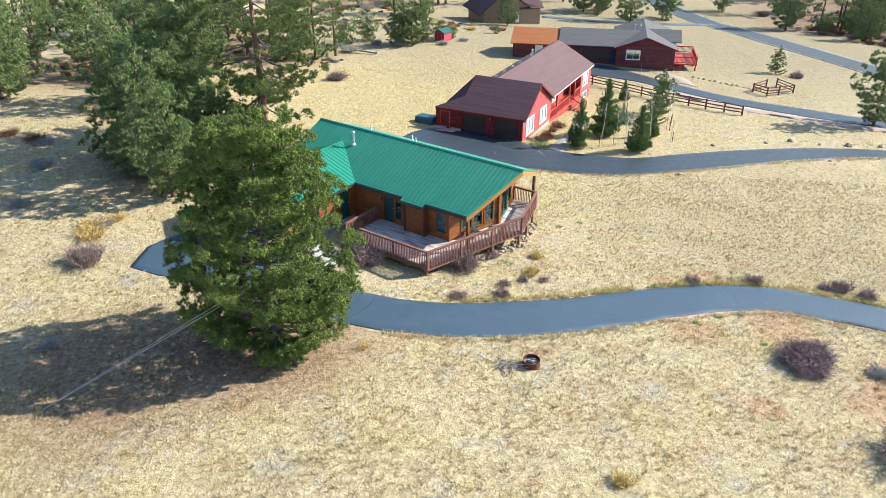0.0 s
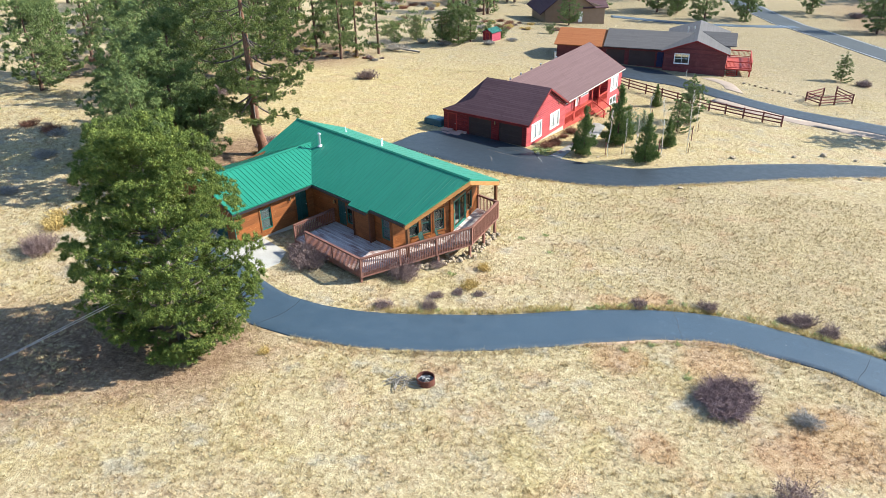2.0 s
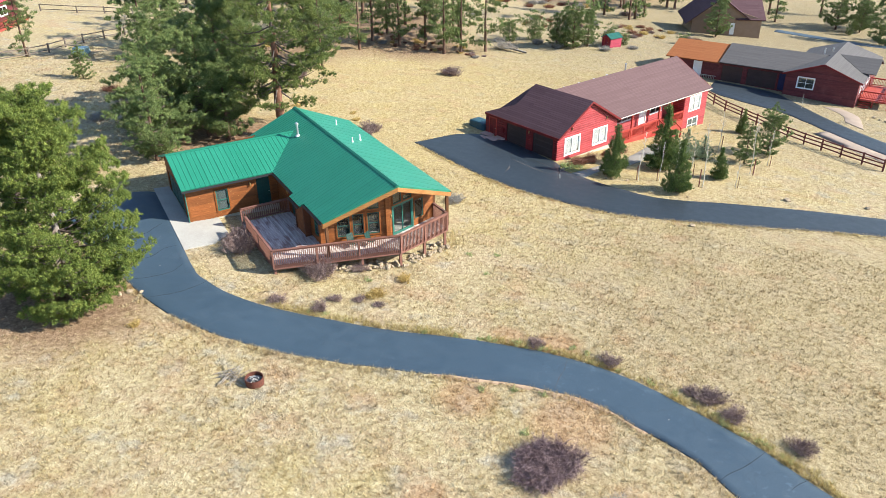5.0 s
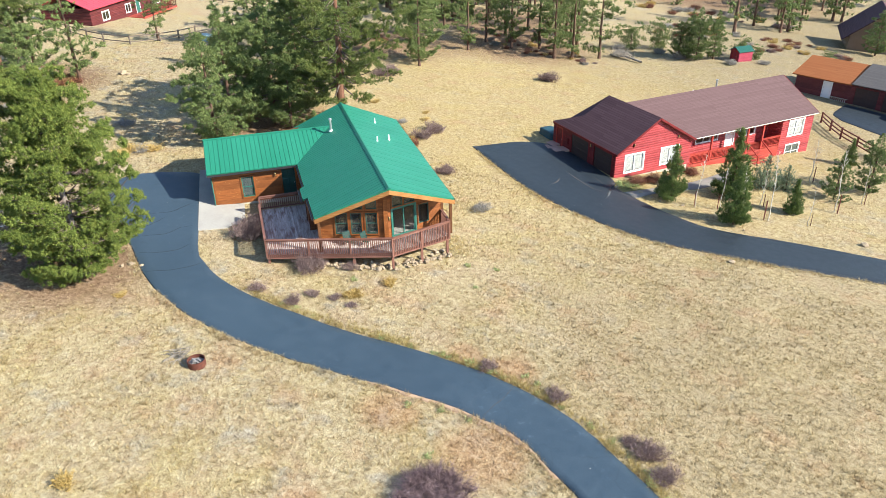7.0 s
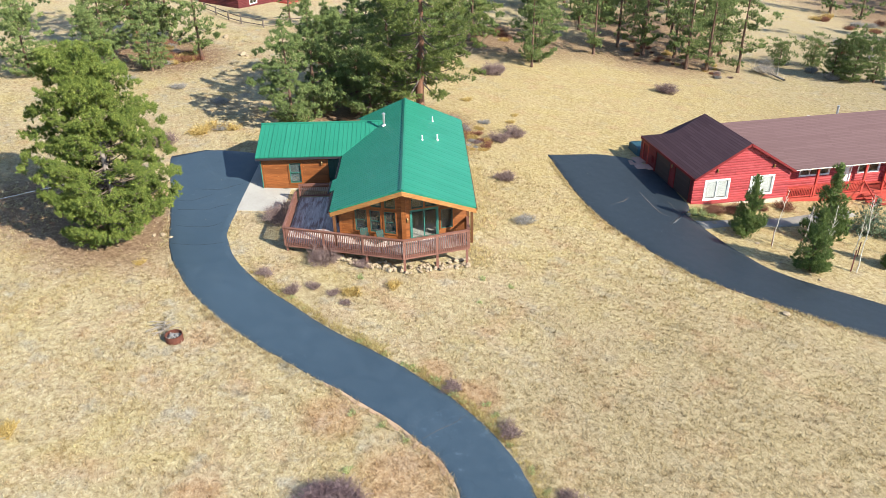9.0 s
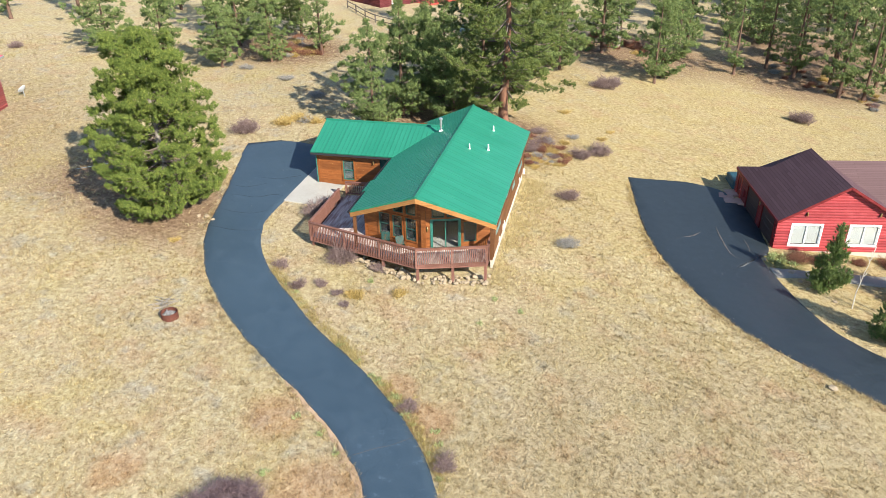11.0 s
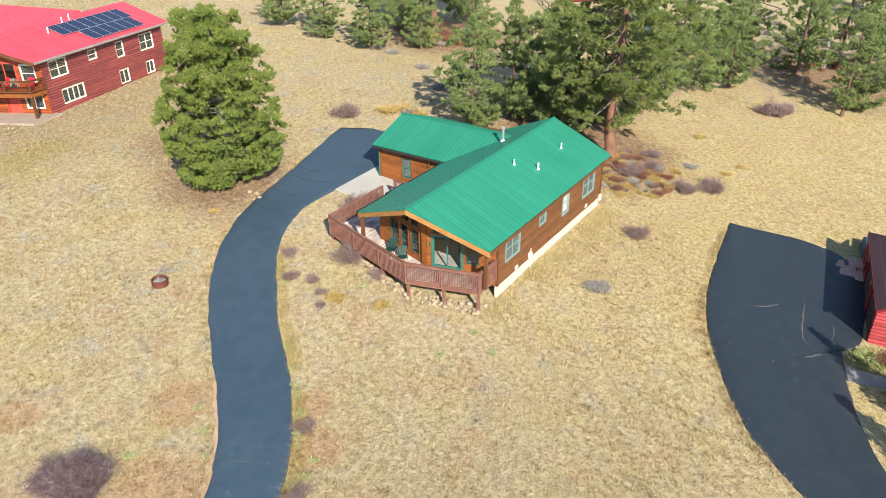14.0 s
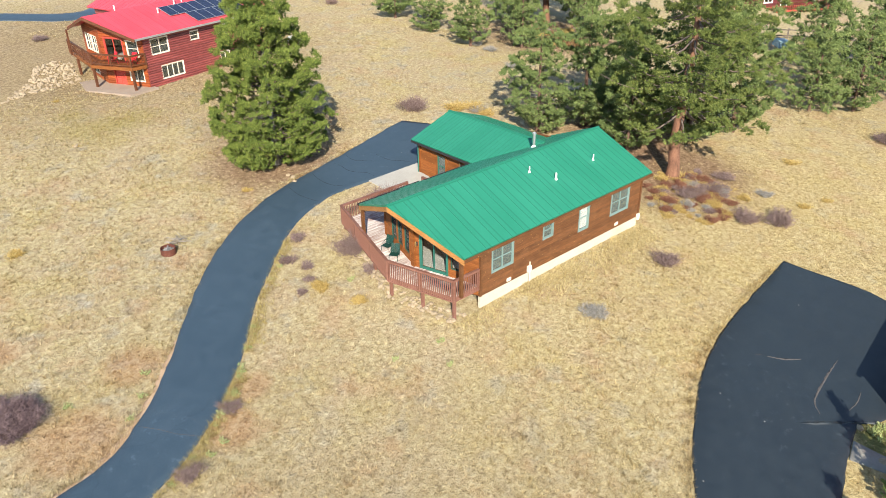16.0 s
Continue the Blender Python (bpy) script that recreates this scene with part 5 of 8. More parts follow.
# ---- the red log house beside it ----
def red_house():
    B = -0.05
    ang = math.degrees(math.atan2(0.912, 0.41))
    h = thing("house", pose(3.15, 63.67, B, 0, 0, ang), "long red log-sided house with brown shingle roofs", "house")
    L, T = M["red_log"], M["white_trim"]
    ze, zr = 2.28 - B, 4.67 - B
    sl = (zr - ze) / 3.95
    gable = lambda u: ze - 0.05 + sl * (3.95 - abs(u - 3.95) - 0.1)
    g0, g1 = (0.0, 0.0), (7.75, 0.0)
    wh = [(0.97, 2.8, 0.40 - B, 1.86 - B), (4.6, 6.38, 0.45 - B, 1.85 - B)]
    log_wall("wall", h, g0, g1, 0.0, gable, wh, L, 0.2, 0.05, True, "bright red half-log gable wall")
    for o in wh:
        window(h, g0, g1, *o, T, T, 2, 1, blind=True, casing=0.09)
    for u in (1.7, 6.2):
        wall_lamp(h, g0, g1, u, 2.65 - B)
    s0, s1 = (0.0, 9.0), (0.0, 0.0)
    dh = [(2.85, 5.35, 0.03, 2.02), (6.15, 8.6, 0.03, 2.02), (0.55, 1.4, 0.03, 1.95)]
    # shade is painted in here: this wall takes the darker red
    log_wall("wall", h, s0, s1, 0.0, ze - 0.05, dh, M["dark_red_and_shade"], 0.2, 0.05, True, "red half-log wall with shade painted into its colour")
    for o in dh[:2]:
        panel_door(h, s0, s1, *o, M["garage_brown"], M["dark_red_and_shade"], 4, 1, name="garage_door", label="dark brown sectional garage door", knob=False)
    panel_door(h, s0, s1, *dh[2], M["dark_red_and_shade"], M["red_trim"], 3, 2, label="dark red side door")
    wall_lamp(h, s0, s1, 5.75, 1.9)
    one_box("meter_box", (-0.16, -0.05, 6.55, 6.85, 0.9, 1.4), M["dark_red_and_shade"], h, "dark red electricity meter box")
    # porch wall, recessed under the eave
    p0, p1 = (7.75, 1.7), (18.4, 1.7)
    ph = [(0.6, 1.2, 0.75 - B, 1.3 - B), (2.1, 4.6, 0.75 - B, 1.4 - B), (5.6, 6.5, -0.15 - B, 1.6 - B), (7.2, 9.0, 0.6 - B, 1.5 - B)]
    log_wall("wall", h, p0, p1, -0.9, ze - 0.05, ph, L, 0.2, 0.04, True)
    window(h, p0, p1, *ph[0], T, T, 1, 1, casing=0.06)
    window(h, p0, p1, *ph[1], T, T, 3, 1, casing=0.06)
    panel_door(h, p0, p1, *ph[2], M["white_trim"], T, 3, 2, label="white panelled front door")
    window(h, p0, p1, *ph[3], T, T, 2, 1, casing=0.06)
    f0, f1 = (18.4, 0.2), (22.2, 0.2)
    fh = [(0.85, 2.65, 0.33 - B, 1.78 - B), (0.95, 2.6, -1.93 - B, -0.52 - B)]
    log_wall("wall", h, f0, f1, -2.6, ze - 0.05, fh, L, 0.2, 0.05, True)
    window(h, f0, f1, *fh[0], T, T, 2, 2, casing=0.07, blind=True)
    window(h, f0, f1, *fh[1], T, T, 2, 2, casing=0.07, blind="grey")
    gable2 = lambda u: ze - 0.05 + 0.6 * (4.2 - abs(u - 4.0) - 0.65)
    log_wall("wall", h, (22.2, 0.2), (22.2, 8.2), -2.6, gable2, [], L, 0.2, 0.05, True)
    log_wall("wall", h, (18.4, 1.7), (18.4, 0.2), -2.6, ze - 0.05, [], L, 0.2, 0.04, True)
    # the back wall has the same painted-in shade
    log_wall("wall", h, (22.2, 8.2), (0.0, 8.6), -1.5, ze - 0.05, [], M["dark_red_and_shade"], 0.2, 0.04, True)
    log_wall("wall", h, (7.75, 0.0), (7.75, 1.7), -0.9, ze - 0.05, [], L, 0.2, 0.04, True)
    # porch deck, steps and rails
    fl = -0.32 - B
    one_box("porch_floor", (7.8, 18.35, 0.1, 1.66, fl - 0.15, fl), M["deck_red"], h, "red painted porch floor")
    one_box("porch_skirt", (7.8, 18.35, 0.12, 0.18, fl - 1.6, fl - 0.15), M["red_trim"], h)
    railing("railing", h, [(7.85, 0.14), (14.3, 0.14)], fl, 0.95, M["red_trim"], 0.14, 2.2)
    railing("railing", h, [(16.1, 0.14), (18.3, 0.14)], fl, 0.95, M["red_trim"], 0.14, 2.2)
    for x in (10.2, 14.3, 16.1):
        one_box("porch_post", (x - 0.07, x + 0.07, 0.08, 0.22, fl, ze - 0.08), M["red_trim"], h)
    for k in range(5):
        one_box("step", (14.4, 16.0, -0.25 - 0.28 * k, 0.06 - 0.28 * k, fl - 0.18 * (k + 1), fl - 0.18 * (k + 1) + 0.05), M["deck_red"], h, "red wooden porch step")
    for x in (14.38, 16.02):
        board_along("handrail", h, (x, 0.1, fl + 0.9), (x, -1.35, fl + 0.05), 0.06, 0.1, M["red_trim"])
        one_box("post", (x - 0.05, x + 0.05, -1.4, -1.3, fl - 1.0, fl + 0.1), M["red_trim"], h)
    # roofs
    D, F = M["brown_shingle"], M["mauve_shingle"]
    ev = 2.15 - B
    zr2 = 4.66 - B
    roof_slope("roof", h, [(-0.1, 9.1, ze - 0.03), (-0.1, -0.3, ze - 0.03), (3.9, -0.3, zr), (3.9, 6.6, zr), (1.5, 6.6, ze + (zr - ze) * 0.4)], D, 0, 0.12, label="dark brown shingle roof over the garage")
    roof_slope("roof", h, [(7.95, -0.3, ze - 0.05), (7.95, 0.1, ze - 0.05), (3.9, 4.25, zr), (3.9, -0.3, zr)], D, 0, 0.12, label="dark brown shingle roof over the garage")
    roof_slope("roof", h, [(7.9, -0.02, ev), (22.55, -0.02, ev), (22.0, 4.25, zr2), (3.85, 4.25, zr2)], F, 0, 0.12, label="faded brown shingle roof slope")
    roof_slope("roof", h, [(22.55, 8.5, ev), (2.0, 8.5, ev), (3.85, 4.25, zr2), (22.0, 4.25, zr2)], F, 0, 0.12, label="faded brown shingle roof slope")
    roof_slope("roof", h, [(3.9, 6.6, zr - 0.02), (1.5, 6.6, ze + (zr - ze) * 0.4), (1.0, 8.6, ze)], D, 0, 0.1)
    one_box("fascia", (7.95, 22.5, -0.09, -0.03, ev - 0.09, ev - 0.03), M["cream_trim"], h, "pale gutter along the eave")
    for a, b in (((-0.1, -0.32, ze - 0.12), (3.9, -0.32, zr - 0.1)), ((3.9, -0.32, zr - 0.1), (7.95, -0.32, ze - 0.14))):
        board_along("fascia", h, a, b, 0.05, 0.16, M["dark_red_and_shade"])
    one_box("fascia", (-0.14, -0.08, -0.28, 9.0, ze - 0.22, ze - 0.04), M["dark_red_and_shade"], h)
    board_along("fascia", h, (22.57, 0.0, ev - 0.1), (22.03, 4.25, zr2 - 0.1), 0.05, 0.2, M["dark_red_and_shade"])
    for x, y, t, r in ((14.2, 4.6, 0.65, 0.09), (6.5, 5.5, 0.14, 0.09), (8.6, 5.5, 0.14, 0.09), (10.6, 5.4, 0.14, 0.09), (12.2, 5.2, 0.14, 0.09), (16.5, 5.6, 0.14, 0.09)):
        bm = bmesh.new()
        zz = zr2 - 0.59 * abs(y - 4.25) - 0.1
        tube(bm, [(x, y, zz), (x, y, zz + t + 0.1), (x, y, zz + t + 0.16)], [r, r, r * 1.3], 10)
        part("vent_pipe", bm, M["steel"], h, "small roof vent")
    one_box("foundation", (0.02, 7.7, 0.02, 0.2, -0.9, 0.0), M["foundation"], h)
    one_box("floor_slab", (0.2, 22.0, 1.9, 8.1, -0.35, -0.25), M["interior"], h)
    one_box("partition", (0.3, 22.0, 4.0, 4.1, -0.2, 2.2), M["interior"], h)
    return h


house_red = red_house()


# ---- trees ----
def unit(v):
    return v / np.maximum(1e-6, np.linalg.norm(v, axis=-1, keepdims=True))


BALL_V = np.array([(1, 0, 0), (-1, 0, 0), (0, 1, 0), (0, -1, 0), (0, 0, 1), (0, 0, -1)], float)
BALL_F = np.array([(0, 2, 4), (2, 1, 4), (1, 3, 4), (3, 0, 4), (2, 0, 5), (1, 2, 5), (3, 1, 5), (0, 3, 5)])


def shoots(centers, axes, radius, long, r, needles=24, width=0.02, core=0.42):
    """Pine shoots: a knot of packed needle bases with a brush of fine needles standing out from it along the shoot."""
    k, n = len(centers), len(BALL_V)
    turn = np.linalg.qr(r.normal(size=(k, 3, 3)))[0]
    turn *= np.sign(np.linalg.det(turn))[:, None, None]
    rad = radius * r.uniform(0.75, 1.25, size=(k, 1, 1))
    p = np.einsum("nj,kij->kni", BALL_V, turn) * rad * core * r.uniform(0.8, 1.2, size=(k, n, 1))
    p = p + axes[:, None, :] * np.sum(p * axes[:, None, :], -1, keepdims=True) * (long - 1) + centers[:, None, :]
    fc = (BALL_F[None] + (np.arange(k) * n)[:, None, None]).reshape(-1, 3)
    d = unit(axes[:, None, :] * 0.6 + r.normal(size=(k, needles, 3)))
    d = d + axes[:, None, :] * np.sum(d * axes[:, None, :], -1, keepdims=True) * (long - 1)
    side = unit(np.cross(d, r.normal(size=(k, needles, 3)))) * width / 2
    base = centers[:, None, :] + d * rad * 0.12
    tips = centers[:, None, :] + d * rad * r.uniform(0.75, 1.3, size=(k, needles, 1))
    w = np.stack([base - side, base + side, tips], 2).reshape(-1, 3)
    return np.concatenate([p.reshape(-1, 3), w]), np.concatenate([fc, np.arange(len(w)).reshape(-1, 3) + k * n])


def limb_mesh(segs, sides=5):
    """Tapered limbs: each a polyline with radii."""
    V, Fc, o = [], [], 0
    ang = np.linspace(0, 2 * np.pi, sides, endpoint=False)
    for pts, rad in segs:
        pts = np.asarray(pts, float)
        d = unit(np.gradient(pts, axis=0))
        a = unit(np.cross(d, np.array([0.3, 0.5, 0.81])))
        b = np.cross(d, a)
        ring = pts[:, None, :] + np.asarray(rad)[:, None, None] * (a[:, None, :] * np.cos(ang)[None, :, None] + b[:, None, :] * np.sin(ang)[None, :, None])
        n = len(pts)
        V.append(ring.reshape(-1, 3))
        i = np.arange((n - 1) * sides).reshape(n - 1, sides)
        j = np.roll(i, -1, axis=1)
        Fc.append(np.stack([i, j, j + sides, i + sides], -1).reshape(-1, 4) + o)
        o += n * sides
    return np.concatenate(V), np.concatenate(Fc)


def conifer(name, seed, H, R, base, profile, material, bark, label, whorl=0.55, per=5, rise=0.25, droop=0.15, jit=0.3, per_puff=3, lump=0.22, needles=10, width=0.04,
            trunk_r=0.2, lean=0.02, inner=0.4, step=0.55, uneven=0.25, sides=1, gap=0.0, wander=0.25, twigs=True, long=1.5, fan=0.38, loose=0.4, dome=0.0, extra=()):
    """A conifer: tapered trunk, rising limbs in loose whorls and needle cushions at the shoots of their outer parts."""
    r = np.random.default_rng(seed)
    t = thing(name, Matrix.Identity(4), label, "tree")
    n = 14
    zs = np.linspace(-0.3, H * 0.97, n)
    wob = np.cumsum(r.normal(0, lean * H / n, size=(n, 2)), axis=0)
    wob[:2] = 0
    trunk = np.c_[wob, zs]
    tr = trunk_r * np.clip(1 - zs / H, 0.02, 1) ** 0.85
    tr[0] *= 1.35
    segs = [(trunk, tr)]
    C, A = [], []
    limbs = []
    z = base
    while z < H * 0.985:
        f = (z - base) / (H - base)
        for k in range(max(2, int(per * (1 - 0.4 * f) + r.uniform(-0.5, 1)))):
            if r.uniform() >= gap:
                limbs.append((z + r.uniform(-whorl, whorl) * loose, r.uniform(0, 2 * np.pi), max(0.15, R * profile(f) * (1 + r.uniform(-uneven, uneven))), rise * (0.4 + 1.3 * f) + r.uniform(-0.12, 0.12)))
        z += whorl * r.uniform(0.75, 1.25) * (1 - 0.35 * f)
    limbs += [(z, radians(az), ln, up) for z, az, ln, up in extra]
    for z, az, ln, up in limbs:
        p0 = np.array([np.interp(z, zs, trunk[:, 0]), np.interp(z, zs, trunk[:, 1]), z])
        q = np.linspace(0, 1, 6)
        side = r.uniform(-wander, wander)
        dirx, diry = math.cos(az), math.sin(az)
        rad = ln * q
        pts = np.c_[p0[0] + dirx * rad - diry * side * ln * q * q, p0[1] + diry * rad + dirx * side * ln * q * q, p0[2] + ln * (up * q - droop * np.sin(q * np.pi) + 0.12 * q ** 3)]
        lr = max(0.012, 0.30 * float(np.interp(z, zs, tr)) * (0.6 + 0.4 * ln / R))
        segs.append((pts, lr * (1 - 0.85 * q)))
        for s in np.linspace(inner, 1.0, max(1, int(ln * (1 - inner) / step) + 1)):
            c = np.array([np.interp(s, q, pts[:, i]) for i in range(3)])
            for sgn in ((0,) if ln < 0.9 or not sides else (-1, 0, 1)):
                off = sgn * (fan + 0.22 * ln * (1 - s)) * (0.8 + r.uniform(-0.3, 0.3))
                cc = c + np.array([-diry * off, dirx * off, 0.04 * abs(off) + r.uniform(-0.05, 0.08)])
                if sgn and ln > 1.2 and twigs:
                    segs.append((np.array([c, (c + cc) / 2 + [0, 0, -0.04], cc]), np.array([lr * 0.3, lr * 0.2, 0.006])))
                if dome:
                    g = unit(r.normal(size=(per_puff, 3)) + np.array([dirx * 0.35, diry * 0.35, 0.6])) * dome * r.uniform(0.45, 1.05, (per_puff, 1)) * np.array([1, 1, 0.7])
                    A.append(unit(g + np.array([dirx, diry, 1.0]) * dome * 0.35))
                else:
                    g = r.normal(size=(per_puff, 3)) * np.array([jit, jit, jit * 0.5])
                    A.append(unit(g * 0.8 + np.array([dirx * 0.3, diry * 0.3, 0.55])))
                C.append(cc + g)
    v, fc = limb_mesh(segs[:1], 8)
    link_mesh("trunk", np_mesh("trunk", v, fc, True), bark, t)
    v, fc = limb_mesh(segs[1:], 5 if twigs else 4)
    tagged(link_mesh("branchwork", np_mesh("branchwork", v, fc, True), M["bark_limb"], t), kind="stuff")
    C, A = np.concatenate(C), np.concatenate(A)
    v, fc = shoots(C, A, lump, long, r, needles, width)
    link_mesh("crown", np_mesh("crown", v, fc, True), material, t)
    return t


def put(tree, x, y, s=1.0, rot=0.0, first=False, sink=0.05, sz=None, label=""):
    m = Matrix.Translation((x, y, gz(x, y) - sink)) @ Matrix.Rotation(radians(rot), 4, "Z") @ Matrix.Diagonal((s, s, sz or s, 1))
    if first:
        tree.matrix_world = m
        ob = tree
    else:
        sc = tree.scale.copy()
        tree.scale = (1, 1, 1)
        ob = copy_thing(tree, m)
        tree.scale = sc
    if label:
        ob["label"] = label
    return ob


def outline(*pts):
    """A crown's reach by height, from 0 at its base to 1 at its top."""
    return lambda f: float(np.interp(f, [p[0] for p in pts], [p[1] for p in pts]))


bushy = outline((0, 0.8), (0.1, 0.98), (0.26, 1.0), (0.5, 0.82), (0.72, 0.57), (0.88, 0.35), (1, 0.08))
egg = outline((0, 0.7), (0.18, 1.0), (0.45, 0.82), (0.75, 0.48), (1, 0.06))
cone = lambda f: max(0.03, 1 - f) ** 0.85
old = outline((0, 0.55), (0.12, 0.9), (0.3, 1.0), (0.6, 0.92), (0.85, 0.66), (1, 0.25))
tall = outline((0, 0.45), (0.3, 1.0), (0.6, 0.8), (0.85, 0.5), (1, 0.1))
roundish = lambda f: math.sin(math.pi * min(1, 0.22 + 0.75 * f)) ** 0.7

near_pine = conifer("pine_tree", 5, 11.4, 4.05, 0.5, bushy, M["needles"], M["bark_grey"], "dense bushy green pine beside the driveway", whorl=0.75, per=14, rise=0.3, droop=0.1, dome=0.33, per_puff=13, lump=0.15, needles=38, width=0.016, trunk_r=0.26, inner=0.5, step=0.72, uneven=0.1, fan=0.6, long=1.15, loose=0.6)
near_pine.matrix_world = Matrix.Translation((-10.6, 27.2, gz(-10.6, 27.2) - 0.05)) @ Matrix.Diagonal((0.97, 0.91, 1, 1))
big_pine = conifer("pine_tree", 8, 16.5, 5.0, 5.2, old, M["needles_old"], M["bark_red"], "tall old ponderosa pine with a red trunk and open crown", whorl=1.0, per=7, rise=0.1, droop=0.2, dome=0.36, per_puff=13, lump=0.165, needles=34, width=0.02, trunk_r=0.44, inner=0.45, step=0.8, uneven=0.4, lean=0.045, gap=0.24, wander=0.8, fan=0.6, loose=0.9, long=1.1, extra=((5.3, 84, 4.0, -0.34), (5.0, 103, 4.2, -0.4), (5.9, 92, 3.9, -0.28), (6.3, 100, 3.6, -0.2), (5.6, 95, 4.4, -0.38), (4.9, 112, 3.6, -0.42), (4.6, -80, 3.8, -0.25), (5.2, -115, 4.0, -0.2), (4.4, 20, 3.0, -0.3)))
put(big_pine, -17.7, 53.9, 1.0, 10, True)
put(big_pine, -53.7, 39.8, 0.95, 140, label="old ponderosa pine with an orange trunk at the meadow's edge")
mid_pines, light_pines = ([conifer("pine_tree", 20 + i, 10.5, 3.05, 0.9, (egg, cone, egg)[i], M["needles_dark"], M["bark"], "mid-sized dark green pine on the meadow", whorl=0.9, per=per, rise=0.45, dome=0.33, per_puff=puff, lump=lump, needles=nn, width=width, trunk_r=0.2, inner=0.4, step=0.75, uneven=0.3, gap=0.08, fan=0.55, loose=0.7, long=1.3) for i in range(3)]
                          for per, puff, lump, nn, width in ((8, 8, 0.19, 30, 0.023), (7, 5, 0.24, 17, 0.042)))
tall_pines = [conifer("pine_tree", 40 + i, 14.5, 2.75, 2.1, (tall, old, tall)[i], M["needles_dark"], M["bark"], "tall slender pine with a bare lower trunk", whorl=1.05, per=5, rise=0.12, jit=0.24, per_puff=5, lump=0.28, needles=24, width=0.033, trunk_r=0.22, inner=0.45, step=1.1, uneven=0.5, gap=0.24, wander=0.6, fan=0.5, loose=0.7, long=1.2) for i in range(3)]
far_pines = [conifer("pine_tree", 50 + i, 13.5, 3.0, (1.5, 3.2)[i % 2], (egg, old)[i % 2], M["needles_dark"], M["bark"], "dark pine in the wood beyond", whorl=1.35, per=4, rise=0.3, jit=0.34, per_puff=3, lump=0.46, needles=14, width=0.065, trunk_r=0.24, inner=0.45, step=1.7, uneven=0.4, gap=0.12, twigs=False, long=1.15, fan=0.5) for i in range(4)]
firs = [conifer("fir_tree", 60 + i, 4.6, 1.05, 0.35, cone, M["needles_fir"], M["bark"], "young green fir in the front garden", whorl=0.24, per=10, rise=0.25, droop=0.1, jit=0.1, per_puff=4, lump=0.12, needles=26, width=0.016, trunk_r=0.07, inner=0.3, step=0.3, uneven=0.13, fan=0.2, long=1.7) for i in range(2)]
blue_fir = conifer("spruce_tree", 66, 3.2, 1.35, 0.2, cone, M["needles_blue"], M["bark"], "small blue-grey spruce in the front garden", whorl=0.28, per=8, rise=0.2, droop=0.06, jit=0.1, per_puff=2, lump=0.12, needles=12, width=0.02, trunk_r=0.07, inner=0.25, step=0.32, uneven=0.2, fan=0.2, long=1.6)
junipers = [conifer("juniper_bush", 70 + i, 3.8, 2.0, 0.25, roundish, M["needles_dark"], M["bark"], "rounded dark juniper at the meadow's edge", whorl=0.55, per=6, rise=0.5, jit=0.24, per_puff=4, lump=0.2, trunk_r=0.1, inner=0.35, step=0.75, uneven=0.3, long=1.2) for i in range(2)]

used = set()


def plant(kinds, spots, group, label=""):
    for i, (x, y, s) in enumerate(spots):
        t = kinds[i % len(kinds)]
        o = put(t, x, y, s, rnd.uniform(0, 360), first=t.name not in used, label=label)
        used.add(t.name)
        o["group"] = group


# pines round and behind the cabin
plant(mid_pines, [(-21.9, 43.7, 0.82), (-24.3, 47.0, 1.0), (-23.2, 50.6, 0.95), (-25.2, 55.0, 1.2), (-28.2, 50.6, 0.85), (-21.0, 50.6, 0.7), (-27.6, 58.5, 1.0)], "pines behind the cabin")
plant(light_pines, [(-48.4, 67.6, 1.0), (-46.8, 57.5, 0.36), (-43.0, 33.4, 0.72), (-44.2, 38.6, 0.7), (-56.0, 44.0, 1.0), (-51.0, 22.5, 0.8), (-47.2, 28.0, 0.75), (-35.2, 65.4, 0.8), (-36.8, 69.2, 0.85),
                  (-33.4, 80.4, 0.95), (-44.4, 79.2, 1.1), (-50.0, 74.0, 0.9), (42.7, 78.1, 0.88), (42.0, 105.8, 0.38), (-52.0, 36.2, 0.85)], "pines on the meadow")
plant(tall_pines, [(-46.7, 44.5, 0.85), (-60.2, 60.8, 0.62), (-31.1, 77.9, 0.72), (-33.0, 99.4, 1.0), (-37.3, 99.0, 0.95), (-25.7, 99.2, 0.95), (-24.0, 101.1, 0.9), (-21.7, 104.5, 0.92), (-45.0, 92.5, 1.05), (-30.5, 102.8, 1.0),
                   (-41.0, 88.0, 0.95), (-52.2, 76.0, 0.9), (-55.0, 86.0, 1.0), (-28.5, 108.0, 1.0), (-39.0, 106.0, 1.0), (-57.1, 90.0, 1.0), (-62.7, 105.2, 1.05), (-47.0, 101.0, 1.0), (-35.0, 92.0, 0.8)], "pines at the wood's edge")
plant(light_pines, [(31.7, 162.3, 1.1), (41.5, 171.4, 1.15), (23.2, 175.0, 1.0), (25.9, 171.2, 0.3), (28.0, 179.2, 0.9), (27.5, 174.8, 0.6), (65.0, 162.5, 1.15), (81.3, 161.4, 1.1), (4.6, 144.0, 0.7), (76.0, 150.0, 0.8), (58.0, 185.0, 0.8)], "pines along the road")
plant(junipers, [(rnd.uniform(72, 98), rnd.uniform(146, 196), rnd.uniform(0.6, 1.1)) for i in range(24)], "junipers beyond the road", "dark rounded juniper on the slope beyond the road")
plant(light_pines, [(-11.3, 112.9, 0.64), (-12.9, 114.0, 0.6), (-13.8, 112.7, 0.5), (-9.7, 114.9, 0.6)], "small pines by the shed")
plant(junipers, [(-21.5, 113.3, 0.85), (-18.7, 116.4, 0.95), (-7.6, 119.6, 0.6), (-5.4, 119.4, 0.45), (2.0, 128.0, 0.4)], "junipers by the shed")
